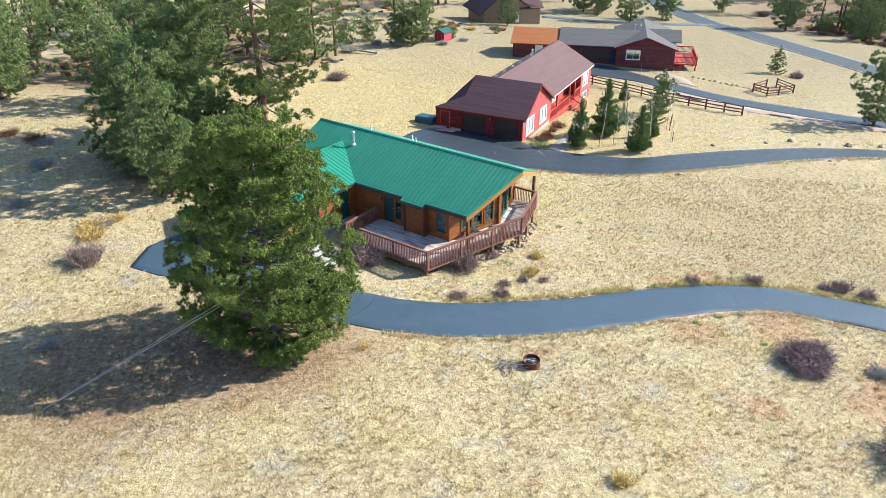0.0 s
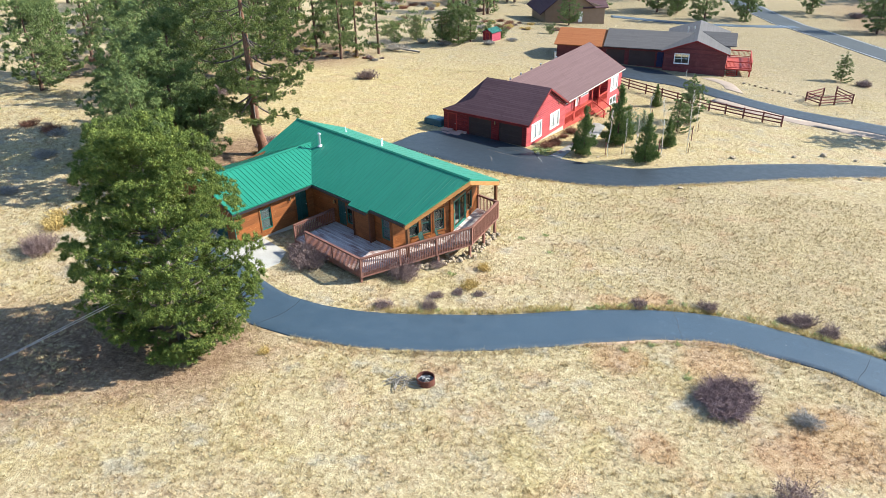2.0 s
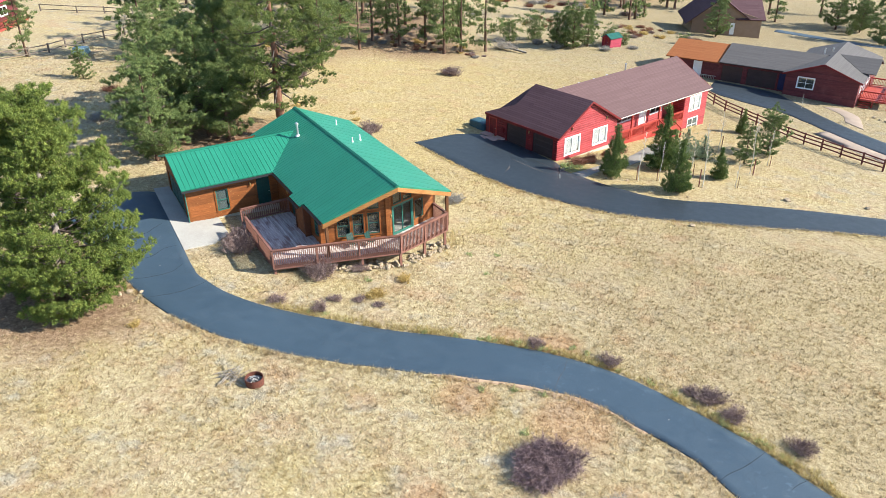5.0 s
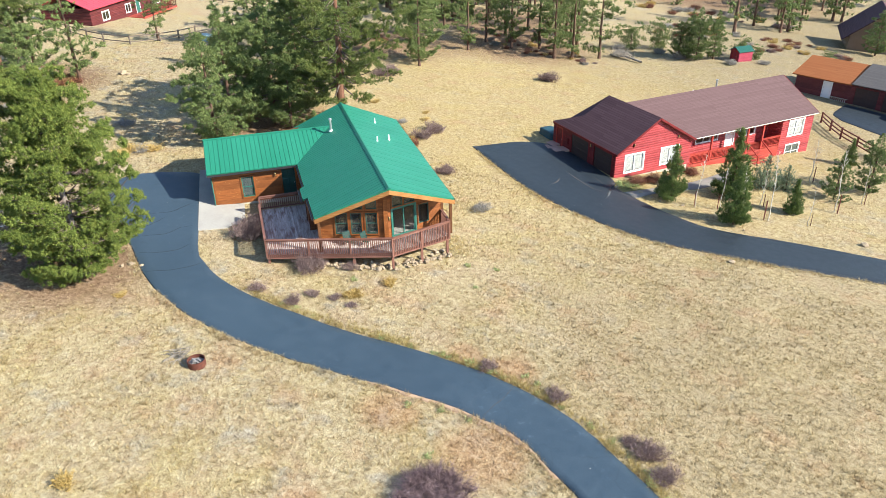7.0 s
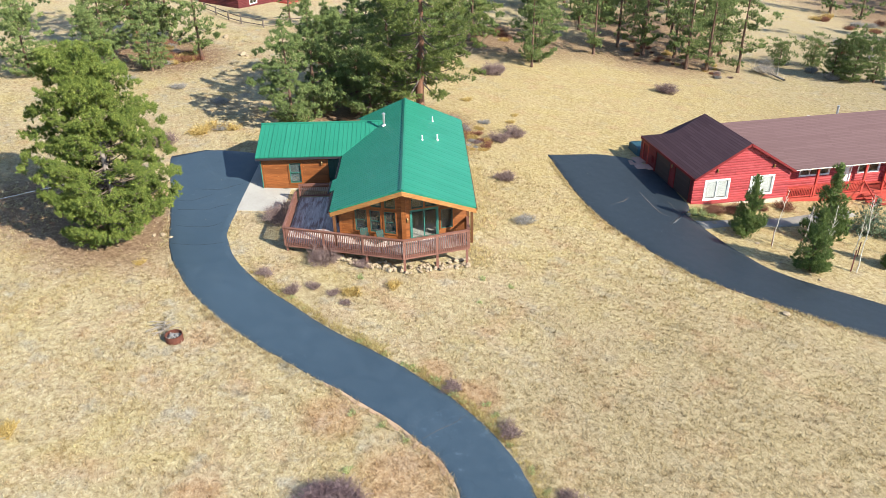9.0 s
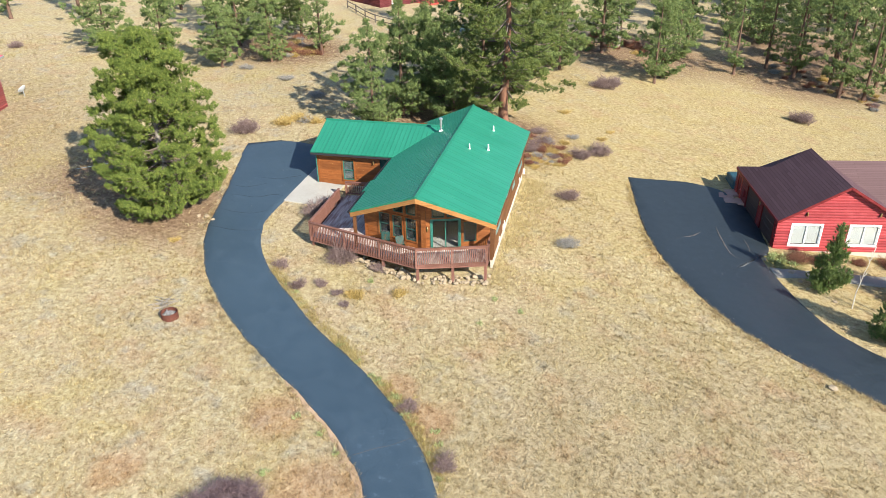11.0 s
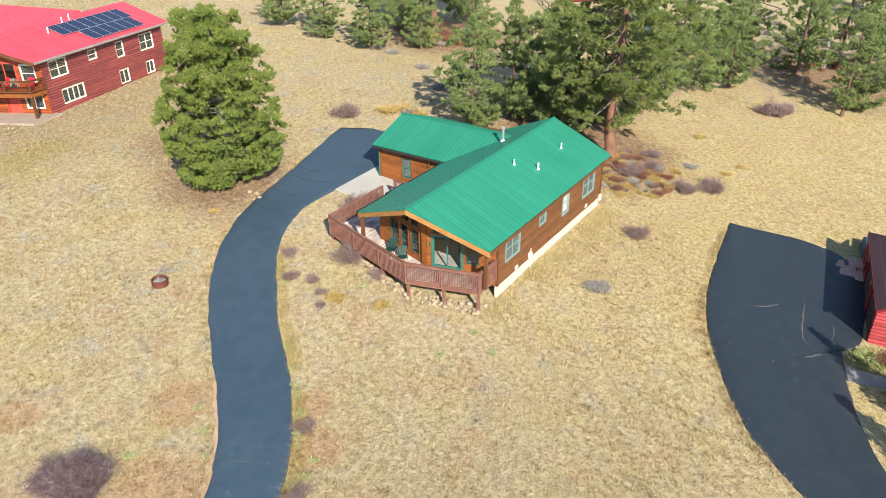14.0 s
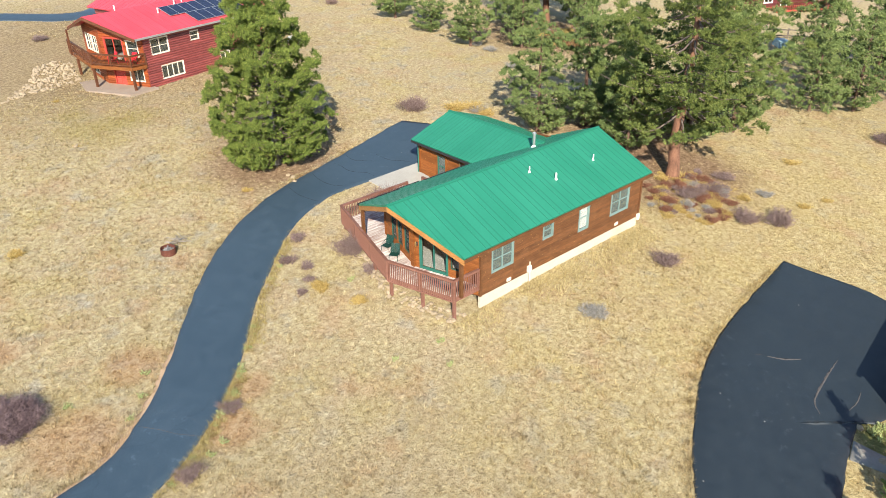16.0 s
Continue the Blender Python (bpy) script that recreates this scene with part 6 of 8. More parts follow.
plant(firs, [(8.4, 63.0, 0.95), (11.4, 67.4, 1.2), (13.6, 62.1, 0.95), (16.0, 67.6, 0.6), (16.1, 83.0, 0.55)], "garden firs")
plant(light_pines, [(19.0, 77.3, 0.46), (17.4, 73.4, 0.36)], "young garden pines", "young bushy green pine in the front garden")
plant([blue_fir], [(12.6, 71.4, 0.9), (14.0, 72.3, 0.7)], "garden spruces")
# the wood beyond
far = []
for i in range(84):
    x, y = rnd.uniform(-150, 20), rnd.uniform(112, 240)
    if y < 118 + max(0, (x + 38) * 1.1):
        continue
    far.append((x, y, rnd.uniform(0.8, 1.25)))
for i in range(38):
    x, y = rnd.uniform(-130, -66), rnd.uniform(-20, 130)
    if -98 < x and 44 < y < 100:
        continue
    far.append((x, y, rnd.uniform(0.75, 1.15)))
for i in range(8):
    far.append((rnd.uniform(84, 150), rnd.uniform(150, 230), rnd.uniform(0.8, 1.2)))
for i in range(46):
    far.append((rnd.uniform(-75, -24), rnd.uniform(106, 150), rnd.uniform(0.8, 1.15)))
for i in range(36):
    x, y = rnd.uniform(72, 118), rnd.uniform(160, 235)
    far.append((x, y, rnd.uniform(0.8, 1.2)))
for i in range(36):
    far.append((rnd.uniform(-48, -8), rnd.uniform(152, 205), rnd.uniform(0.8, 1.2)))
# an open grassy slope runs up through the wood behind the shed
far = [(x, y, s) for x, y, s in far if not (108 < y < 168 and -29 < x + 0.52 * (y - 112) < -4)]
plant(far_pines, far, "the wood beyond")


# ---- the log house with the red metal roof ----
def red_roof_house():
    B = 4.55
    h = thing("house", pose(-20.9, 10.34, B, 0, 0, math.degrees(math.atan2(0.317, -0.949))), "two-storey maroon log house with a red metal roof", "house")
    L, O, T = M["maroon_log"], M["orange_log"], M["cream_trim"]
    ze, zr = 9.0 - B, 10.55 - B
    roof_z = lambda y: zr - (zr - ze) / 4.75 * abs(y - 4.2) - 0.14
    side = ((0.0, 0.0), (14.2, 0.0))
    sh = [(0.74, 2.5, 7.3 - B, 8.58 - B), (4.9, 5.8, 7.75 - B, 8.48 - B), (8.1, 8.98, 7.2 - B, 8.45 - B), (11.1, 12.8, 7.1 - B, 8.45 - B), (1.4, 3.7, 5.1 - B, 6.2 - B), (7.95, 9.05, 4.95 - B, 6.05 - B), (11.4, 12.4, 4.98 - B, 6.0 - B)]
    log_wall("wall", h, *side, -0.4, roof_z(0), sh, L, 0.2, 0.085, True, "maroon half-log side wall")
    # dark sheets behind these panes imitate unlit rooms
    for o, nx, ny in zip(sh, (2, 1, 1, 2, 4, 2, 2), (2, 2, 2, 2, 1, 1, 1)):
        window(h, *side, *o, T, T, nx, ny, casing=0.05, blind="dark")
    ft = math.hypot(4.2, 1.1)
    FA, FC, FB = (0.0, 8.4), (-1.1, 4.2), (0.0, 0.0)
    up = 6.65 - B
    fa = [(0.7, 1.9, up + 0.5, up + 1.9), (2.2, 3.4, up + 0.5, up + 1.9), (0.8, 2.4, 0.6, 1.7)]
    fb = [(0.45, 2.25, up + 0.02, up + 2.0), (2.7, 3.8, up + 0.6, up + 1.9), (0.9, 1.9, 0.05, 2.0), (2.5, 3.9, 0.6, 1.8)]
    log_wall("wall", h, FA, FC, -0.4, lambda u: roof_z(8.4 - u / ft * 4.2), fa, O, 0.2, 0.055, True, "orange half-log front wall")
    log_wall("wall", h, FC, FB, -0.4, lambda u: roof_z(4.2 - u / ft * 4.2), fb, O, 0.2, 0.055, True, "orange half-log front wall")
    for o in fa:
        window(h, FA, FC, *o, T, T, 2, 2 if o[2] > 2 else 1, casing=0.05, blind="dark")
    window(h, FC, FB, *fb[0], M["red_trim"], M["red_trim"], 2, 1, name="sliding_door", casing=0.1, label="red framed glass door")
    window(h, FC, FB, *fb[1], T, T, 1, 2, casing=0.05, blind="dark")
    panel_door(h, FC, FB, *fb[2], M["red_trim"], M["red_trim"], 3, 2, label="bright red basement door")
    window(h, FC, FB, *fb[3], T, T, 2, 1, casing=0.05, blind="dark")
    log_wall("wall", h, (14.2, 0.0), (14.2, 8.4), -0.4, lambda u: roof_z(u), [], L, 0.2, 0.05, True)
    log_wall("wall", h, (14.2, 8.4), (0.0, 8.4), -0.4, roof_z(0), [], L, 0.2, 0.05, True)
    one_box("floor_slab", (0.2, 14.0, 0.2, 8.2, up - 0.15, up), M["interior"], h)
    one_box("partition", (3.4, 3.5, 0.3, 8.1, 0.0, ze), M["interior"], h)
    R = M["red_roof"]
    roof_slope("roof", h, [(-1.0, -0.55, ze), (14.8, -0.55, ze), (14.8, 4.2, zr), (-2.3, 4.2, zr)], R, 0.61, rib_h=0.02, label="red ribbed metal roof slope")
    roof_slope("roof", h, [(14.8, 8.95, ze), (-1.0, 8.95, ze), (-2.3, 4.2, zr), (14.8, 4.2, zr)], R, 0.61, rib_h=0.02, label="red ribbed metal roof slope")
    # rear wing with its own ridge
    log_wall("wall", h, (6.0, 15.5), (6.0, 8.4), 0.0, ze, [], L, 0.2, 0.05, True)
    log_wall("wall", h, (13.6, 15.5), (6.0, 15.5), 0.0, lambda u: ze + 0.36 * (3.8 - abs(u - 3.8)), [], L, 0.2, 0.05, True)
    log_wall("wall", h, (13.6, 8.4), (13.6, 15.5), 0.0, ze, [], L, 0.2, 0.05, True)
    roof_slope("roof", h, [(5.5, 16.0, ze + 0.05), (5.5, 8.9, ze + 0.05), (9.8, 4.6, zr + 0.05), (9.8, 16.0, zr + 0.05)], R, 0.61, rib_h=0.02, label="red ribbed metal roof slope")
    roof_slope("roof", h, [(14.1, 8.9, ze + 0.05), (14.1, 16.0, ze + 0.05), (9.8, 16.0, zr + 0.05), (9.8, 4.6, zr + 0.05)], R, 0.61, rib_h=0.02, label="red ribbed metal roof slope")
    for a, b in (((-1.02, -0.55, ze - 0.16), (-2.32, 4.2, zr - 0.16)), ((-2.32, 4.2, zr - 0.16), (-1.02, 8.95, ze - 0.16))):
        board_along("fascia", h, a, b, 0.06, 0.24, M["brown_post"])
    one_box("fascia", (-1.0, 14.8, -0.62, -0.56, ze - 0.16, ze + 0.0), M["steel"], h, "pale gutter along the eave")
    # deck with dark metal rails
    outline = [(0.0, -0.15), (-1.4, 0.05), (-2.6, 3.95), (-0.45, 10.6), (0.0, 10.6), (0.0, 8.5), (-1.05, 4.2)]
    bm = bmesh.new()
    quad_prism(bm, [(x, y, up - 0.28) for x, y in outline], [(x, y, up - 0.02) for x, y in outline])
    part("deck", bm, M["cedar"], h, "orange timber deck with a deep rim")
    railing("railing", h, [(-0.05, -0.1), (-1.36, 0.1), (-2.52, 3.95), (-0.45, 10.5)], up, 0.98, M["brown_post"], 0.13, 2.0, bal=(0.02, 0.02))
    for x, y in ((-1.3, 0.2), (-2.4, 4.0), (-1.3, 8.0)):
        one_box("deck_post", (x - 0.09, x + 0.09, y - 0.09, y + 0.09, -0.4, up - 0.28), M["brown_post"], h)
    one_box("porch_post", (-1.46, -1.34, 8.5, 8.62, up, ze - 0.1), M["brown_post"], h)
    bm = bmesh.new()
    pts = [(0.3, -0.7), (-2.4, -0.5), (-3.6, 3.9), (-1.8, 8.2), (0.2, 8.3)]
    zt = min(0.16, max(gz(*(h.matrix_world @ Vector((x, y, 0))).xy) for x, y in pts[1:]) - B + 0.04)
    quad_prism(bm, [(x, y, -0.5) for x, y in pts], [(x, y, zt) for x, y in pts])
    part("patio", bm, M["gravel"], h, "tan concrete patio under the deck")
    # solar panels in two rows on the slope
    sl = (zr - ze) / 4.75
    m = plane_frame((0, -0.55, ze), (1, 0, 0), (0, 4.75, zr - ze))
    for row, (x0, n) in enumerate(((6.0, 6), (4.4, 8))):
        for i in range(n):
            x, y = x0 + i * 1.02, 0.5 + row * 1.72
            bm = bmesh.new()
            box(bm, x, x + 1.0, y, y + 1.7, 0.08, 0.12, m)
            p = part("solar_panel", bm, M["steel"], h, "dark blue solar panel on the roof")
            one_box("cell_sheet", (x + 0.03, x + 0.97, y + 0.03, y + 1.67, 0.118, 0.124), M["solar"], p, m=m)
    for x, y in ((3.9, 2.5), (6.4, 3.4), (7.4, 3.6), (1.0, 4.4)):
        bm = bmesh.new()
        z = zr - sl * abs(y - 4.2)
        tube(bm, [(x, y, z - 0.1), (x, y, z + 0.45)], [0.06, 0.06], 8)
        part("vent_pipe", bm, M["pvc"], h, "white roof vent pipe")
    return h


house_log = red_roof_house()
chair("deck_chair", M["chair_red"], house_log.matrix_world @ pose(-0.75, 0.75, 2.11, 0, 0, -80), "bright red plastic chair on the log house's deck")
chair("deck_chair", M["chair_red"], house_log.matrix_world @ pose(-1.35, 2.6, 2.11, 0, 0, -100), "bright red plastic chair on the log house's deck")


# ---- the dark red house by the road ----
def dark_red_house():
    B = -2.75
    h = thing("house", pose(4.0, 106.2, B, 0, 0, -8.9), "low dark red house with grey and orange shingle roofs", "house")
    L, T = M["weathered_red"], M["white_trim"]
    a0, a1 = (0.0, 0.0), (6.4, 0.0)
    door = (3.3, 4.2, 0.02, 2.0)
    log_wall("wall", h, a0, a1, -0.4, 2.35, [door], L, 0.2)
    panel_door(h, a0, a1, *door, T, T, 3, 2, label="white side door")
    log_wall("wall", h, (0.0, 8.0), (0.0, 0.0), -0.4, lambda u: 2.35 + 0.32 * (4 - abs(u - 4)), [], L, 0.2)
    b0, b1 = (6.4, 0.0), (14.7, 0.0)
    bh = [(0.5, 3.0, 0.0, 2.0), (3.6, 7.1, 0.0, 2.0), (7.35, 8.2, 0.0, 2.0)]
    log_wall("wall", h, b0, b1, -0.4, 2.4, bh, L, 0.2)
    for o in bh[:2]:
        panel_door(h, b0, b1, *o, M["garage_brown"], L, 4, 2, name="garage_door", label="dark brown sectional garage door", knob=False)
    panel_door(h, b0, b1, *bh[2], M["blue_door"], L, 3, 2, label="navy blue front door")
    c0, c1 = (14.7, -1.1), (22.6, -1.1)
    ch = [(1.4, 3.2, 0.95, 2.2)]
    log_wall("wall", h, c0, c1, -0.6, lambda u: 2.55 + 0.36 * (3.95 - abs(u - 3.95)), ch, L, 0.2)
    window(h, c0, c1, *ch[0], T, T, 2, 2, casing=0.08)
    log_wall("wall", h, (14.7, 0.0), (14.7, -1.1), -0.4, 2.4, [], L, 0.2)
    d0, d1 = (22.6, -1.1), (22.6, 12.5)
    dh = [(1.2, 2.0, 0.9, 2.2), (3.2, 5.0, 0.1, 2.2), (6.0, 7.6, 0.9, 2.2)]
    log_wall("wall", h, d0, d1, -1.0, 2.55, dh, L, 0.2)
    for o in dh:
        window(h, d0, d1, *o, T, T, 2, 1, casing=0.08)
    log_wall("wall", h, (22.6, 12.5), (0.0, 8.2), -0.6, 2.3, [], L, 0.2)
    G, Or = M["grey_shingle"], M["orange_shingle"]
    roof_slope("roof", h, [(-0.4, -0.45, 2.35), (6.5, -0.45, 2.35), (6.5, 4.0, 3.75), (-0.4, 4.0, 3.75)], Or, 0, 0.12, label="orange-brown shingle roof slope")
    roof_slope("roof", h, [(6.5, 8.4, 2.35), (-0.4, 8.4, 2.35), (-0.4, 4.0, 3.75), (6.5, 4.0, 3.75)], Or, 0, 0.12)
    roof_slope("roof", h, [(6.5, -0.5, 2.45), (15.5, -0.5, 2.45), (18.0, 4.0, 3.95), (6.5, 4.0, 3.95)], G, 0, 0.12, label="grey shingle roof slope")
    roof_slope("roof", h, [(18.5, 8.4, 2.45), (6.5, 8.4, 2.45), (6.5, 4.0, 3.95), (18.5, 4.0, 3.95)], G, 0, 0.12)
    roof_slope("roof", h, [(14.3, 12.9, 2.5), (14.3, -1.5, 2.5), (18.65, -1.5, 4.1), (18.65, 12.0, 4.1)], G, 0, 0.12, label="grey shingle gable slope")
    roof_slope("roof", h, [(23.0, -1.5, 2.5), (23.0, 12.9, 2.5), (18.65, 12.0, 4.1), (18.65, -1.5, 4.1)], G, 0, 0.12, label="grey shingle gable slope")
    roof_slope("roof", h, [(22.2, 2.2, 2.82), (23.7, 2.2, 2.82), (23.7, 5.2, 3.97), (19.1, 5.2, 3.97)], G, 0, 0.1, label="small cross gable slope")
    roof_slope("roof", h, [(23.7, 8.2, 2.82), (22.2, 8.2, 2.82), (19.1, 5.2, 3.97), (23.7, 5.2, 3.97)], G, 0, 0.1, label="small cross gable slope")
    log_wall("wall", h, (22.75, 2.5), (22.75, 7.9), 2.45, lambda u: 2.5 + 0.38 * (3.2 - abs(u - 2.7)), [], L, 0.2)
    for a, b in (((14.3, -1.52, 2.42), (18.65, -1.52, 4.02)), ((18.65, -1.52, 4.02), (23.0, -1.52, 2.42))):
        board_along("fascia", h, a, b, 0.04, 0.2, M["dark_red_and_shade"])
    one_box("deck", (22.7, 26.0, 0.6, 7.4, 0.05, 0.25), M["deck_red"], h, "red painted side deck")
    railing("railing", h, [(22.8, 0.7), (25.9, 0.7), (25.9, 7.3), (22.8, 7.3)], 0.25, 0.95, M["red_trim"], 0.16, 2.2)
    for x, y in ((25.8, 0.8), (25.8, 4.0), (25.8, 7.2), (24.2, 0.8)):
        one_box("deck_post", (x - 0.08, x + 0.08, y - 0.08, y + 0.08, -2.2, 0.05), M["red_trim"], h)
    for k in range(4):
        one_box("step", (22.9, 24.0, 0.3 - 0.28 * k, 0.58 - 0.28 * k, 0.05 - 0.18 * (k + 1), 0.1 - 0.18 * (k + 1)), M["deck_red"], h, "red wooden step")
    for x, y in ((17.2, 6.0), (18.0, 6.6)):
        bm = bmesh.new()
        tube(bm, [(x, y, 3.4), (x, y, 4.3)], [0.09, 0.09], 8)
        part("vent_pipe", bm, M["steel"], h, "roof vent pipe")
    bm = bmesh.new()
    for k in range(9):
        box(bm, 4.3 + k * 0.22, 4.36 + k * 0.22, -0.25, -0.2, 0.05, 0.5)
    box(bm, 4.2, 6.3, -0.25, -0.2, 0.5, 0.56)
    box(bm, 4.2, 6.3, -0.25, -0.2, 0.02, 0.08)
    part("ladder", bm, M["steel"], h, "pale ladder lying along the wall")
    return h


dark_red_house()


def tan_house():
    h = thing("house", pose(0.0, 146.0, gz(4, 147), 0, 0, 18.4), "tan stucco house with a maroon shingle roof", "house")
    S, R = M["stucco"], M["brown_shingle"]
    a0, a1 = (0.0, 0.0), (11.8, 0.0)
    hole = (6.6, 7.4, 0.0, 2.0)
    log_wall("wall", h, a0, a1, -0.6, lambda u: 2.4 + 0.78 * max(0, min(u + 0.4, 9.6 - u)) * (u < 9.2) + (0.3 if u >= 9.2 else 0), [hole], S, 0.5, 0.008)
    panel_door(h, a0, a1, *hole, M["white_trim"], S, 3, 2, label="white side door")
    log_wall("wall", h, (11.8, 0.0), (11.8, 10.0), -0.6, 2.7, [(1.5, 2.8, 0.8, 2.0)], S, 0.5, 0.008)
    window(h, (11.8, 0.0), (11.8, 10.0), 1.5, 2.8, 0.8, 2.0, M["white_trim"], M["white_trim"], 2, 1)
    log_wall("wall", h, (0.0, 10.0), (0.0, 0.0), -0.6, 2.4, [], S, 0.5, 0.008)
    log_wall("wall", h, (11.8, 10.0), (0.0, 10.0), -0.6, 2.4, [], S, 0.5, 0.008)
    roof_slope("roof", h, [(-1.2, 10.4, 1.9), (-1.2, -0.5, 1.9), (4.6, -0.5, 6.4), (4.6, 10.4, 6.4)], R, 0, 0.15, label="maroon shingle roof slope")
    roof_slope("roof", h, [(9.8, -0.5, 2.7), (9.8, 10.4, 2.7), (4.6, 10.4, 6.4), (4.6, -0.5, 6.4)], R, 0, 0.15, label="maroon shingle roof slope")
    roof_slope("roof", h, [(7.4, -0.4, 2.65), (12.4, -0.4, 2.65), (12.4, 5.0, 5.2), (6.4, 5.0, 5.2)], R, 0, 0.15, label="maroon shingle roof slope")
    roof_slope("roof", h, [(12.4, 10.4, 2.65), (7.4, 10.4, 2.65), (6.4, 5.0, 5.2), (12.4, 5.0, 5.2)], R, 0, 0.15)
    return h


tan_house()


def far_red_cabin():
    h = thing("house", pose(-73.6, 65.2, gz(-73, 68), 0, 0, 119.0), "red cabin with a broad timber deck behind the trees", "house")
    L, T = M["weathered_red"], M["white_trim"]
    a0, a1 = (-6.0, 2.6), (14.0, 2.6)
    ah = [(2.5, 4.0, 0.9, 2.0), (8.0, 9.2, 0.9, 2.0), (10.6, 11.5, 0.35, 2.3), (15.0, 17.0, 0.9, 2.0)]
    log_wall("wall", h, a0, a1, -0.5, 2.9, ah, L, 0.2, 0.05, True)
    for o in ah:
        if o[2] < 0.5:
            panel_door(h, a0, a1, *o, M["green_trim"], T, 3, 2, label="green cabin door")
        else:
            window(h, a0, a1, *o, T, T, 2, 1)
    log_wall("wall", h, (-6.0, 10.0), (-6.0, 2.6), -0.5, 2.9, [], L, 0.2, 0.05, True)
    log_wall("wall", h, (14.0, 2.6), (14.0, 10.0), -0.5, 2.9, [], L, 0.2, 0.05, True)
    log_wall("wall", h, (14.0, 10.0), (-6.0, 10.0), -0.5, 2.9, [], L, 0.2, 0.05, True)
    roof_slope("roof", h, [(-6.6, 2.0, 2.85), (14.6, 2.0, 2.85), (14.6, 6.3, 4.6), (-6.6, 6.3, 4.6)], M["red_roof"], 0.61, rib_h=0.02, label="red metal roof slope")
    roof_slope("roof", h, [(14.6, 10.6, 2.85), (-6.6, 10.6, 2.85), (-6.6, 6.3, 4.6), (14.6, 6.3, 4.6)], M["red_roof"], 0.61, rib_h=0.02, label="red metal roof slope")
    one_box("deck", (2.0, 11.0, -0.2, 2.5, 0.12, 0.35), M["deck_red"], h, "weathered red deck")
    railing("railing", h, [(2.1, -0.1), (10.9, -0.1), (10.9, 2.4)], 0.35, 0.95, M["brown_post"], 0.3, 2.2)
    return h


far_red_cabin()


def shed():
    h = thing("garden_shed", pose(-8.0, 116.6, gz(-7, 117), 0, 0, -30) @ Matrix.Diagonal((0.74, 0.74, 0.74, 1)), "small magenta-red shed with a green roof", "shed")
    L = M["magenta"]
    log_wall("wall", h, (0, 0), (2.4, 0), -0.2, lambda u: 1.9 + 0.5 * (1.2 - abs(u - 1.2)), [(0.7, 1.7, 0.0, 1.75)], L, 0.15, 0.02)
    panel_door(h, (0, 0), (2.4, 0), 0.7, 1.7, 0.0, 1.75, M["magenta"], M["red_trim"], 1, 2, label="red double shed door")
    log_wall("wall", h, (2.4, 0), (2.4, 3.0), -0.2, 1.9, [], L, 0.15, 0.02)
    log_wall("wall", h, (2.4, 3.0), (0, 3.0), -0.2, 1.9, [], L, 0.15, 0.02)
    log_wall("wall", h, (0, 3.0), (0, 0), -0.2, 1.9, [], L, 0.15, 0.02)
    roof_slope("roof", h, [(-0.25, 3.2, 1.85), (-0.25, -0.2, 1.85), (1.2, -0.2, 2.6), (1.2, 3.2, 2.6)], M["green_trim"], 0.3)
    roof_slope("roof", h, [(2.65, -0.2, 1.85), (2.65, 3.2, 1.85), (1.2, 3.2, 2.6), (1.2, -0.2, 2.6)], M["green_trim"], 0.3)


shed()


# ---- fences ----
def rail_fence(name, pts, material, label, rails=3, height_=1.15, post_r=0.075):
    f = thing(name, Matrix.Translation((*pts[0], gz(*pts[0]))), label, "fence")
    inv = f.matrix_world.inverted()
    P = [Vector((x, y, gz(x, y))) for x, y in pts]
    for p in P:
        bm = bmesh.new()
        q = inv @ p
        box(bm, q.x - post_r, q.x + post_r, q.y - post_r, q.y + post_r, q.z - 0.3, q.z + height_ + rnd.uniform(0, 0.08))
        part("post", bm, material, f)
    for a, b in zip(P, P[1:]):
        for k in range(rails):
            z = height_ * (0.3 + 0.62 * k / max(1, rails - 1))
            bm = bmesh.new()
            beam(bm, inv @ a + Vector((0, 0, z + rnd.uniform(-0.03, 0.03))), inv @ b + Vector((0, 0, z + rnd.uniform(-0.03, 0.03))), 0.07, 0.11)
            part("rail", bm, material, f)
    return f


rail_fence("rail_fence", [(28.6, 79.2), (26.9, 80.2), (25.1, 81.2), (23.4, 82.2), (21.8, 83.1), (20.2, 84.2), (18.6, 85.5), (17.0, 87.0), (15.3, 88.6), (13.4, 90.4), (11.9, 92.4), (10.4, 94.6)], M["fence_wood"], "dark brown three-rail timber fence along the driveway")
rail_fence("rail_fence", [(36.9, 95.2), (34.2, 92.2), (35.3, 90.3), (37.2, 91.5), (39.7, 93.2), (38.8, 96.6)], M["fence_wood"], "dark brown timber rail corner fence on the meadow")
rail_fence("split_rail_fence", [(-73.0, 53.8), (-69.6, 54.2), (-66.0, 54.6), (-63.0, 55.2), (-60.0, 57.0), (-59.7, 60.8), (-60.0, 63.6), (-61.2, 66.8), (-62.0, 70.0), (-62.4, 73.5), (-62.6, 77.0), (-64.4, 81.0), (-69.0, 84.5), (-74.1, 88.8), (-78.1, 87.0), (-81.2, 84.6), (-86.0, 82.0)], M["fence_old"], "weathered grey-brown split-rail fence", 2, 1.05)


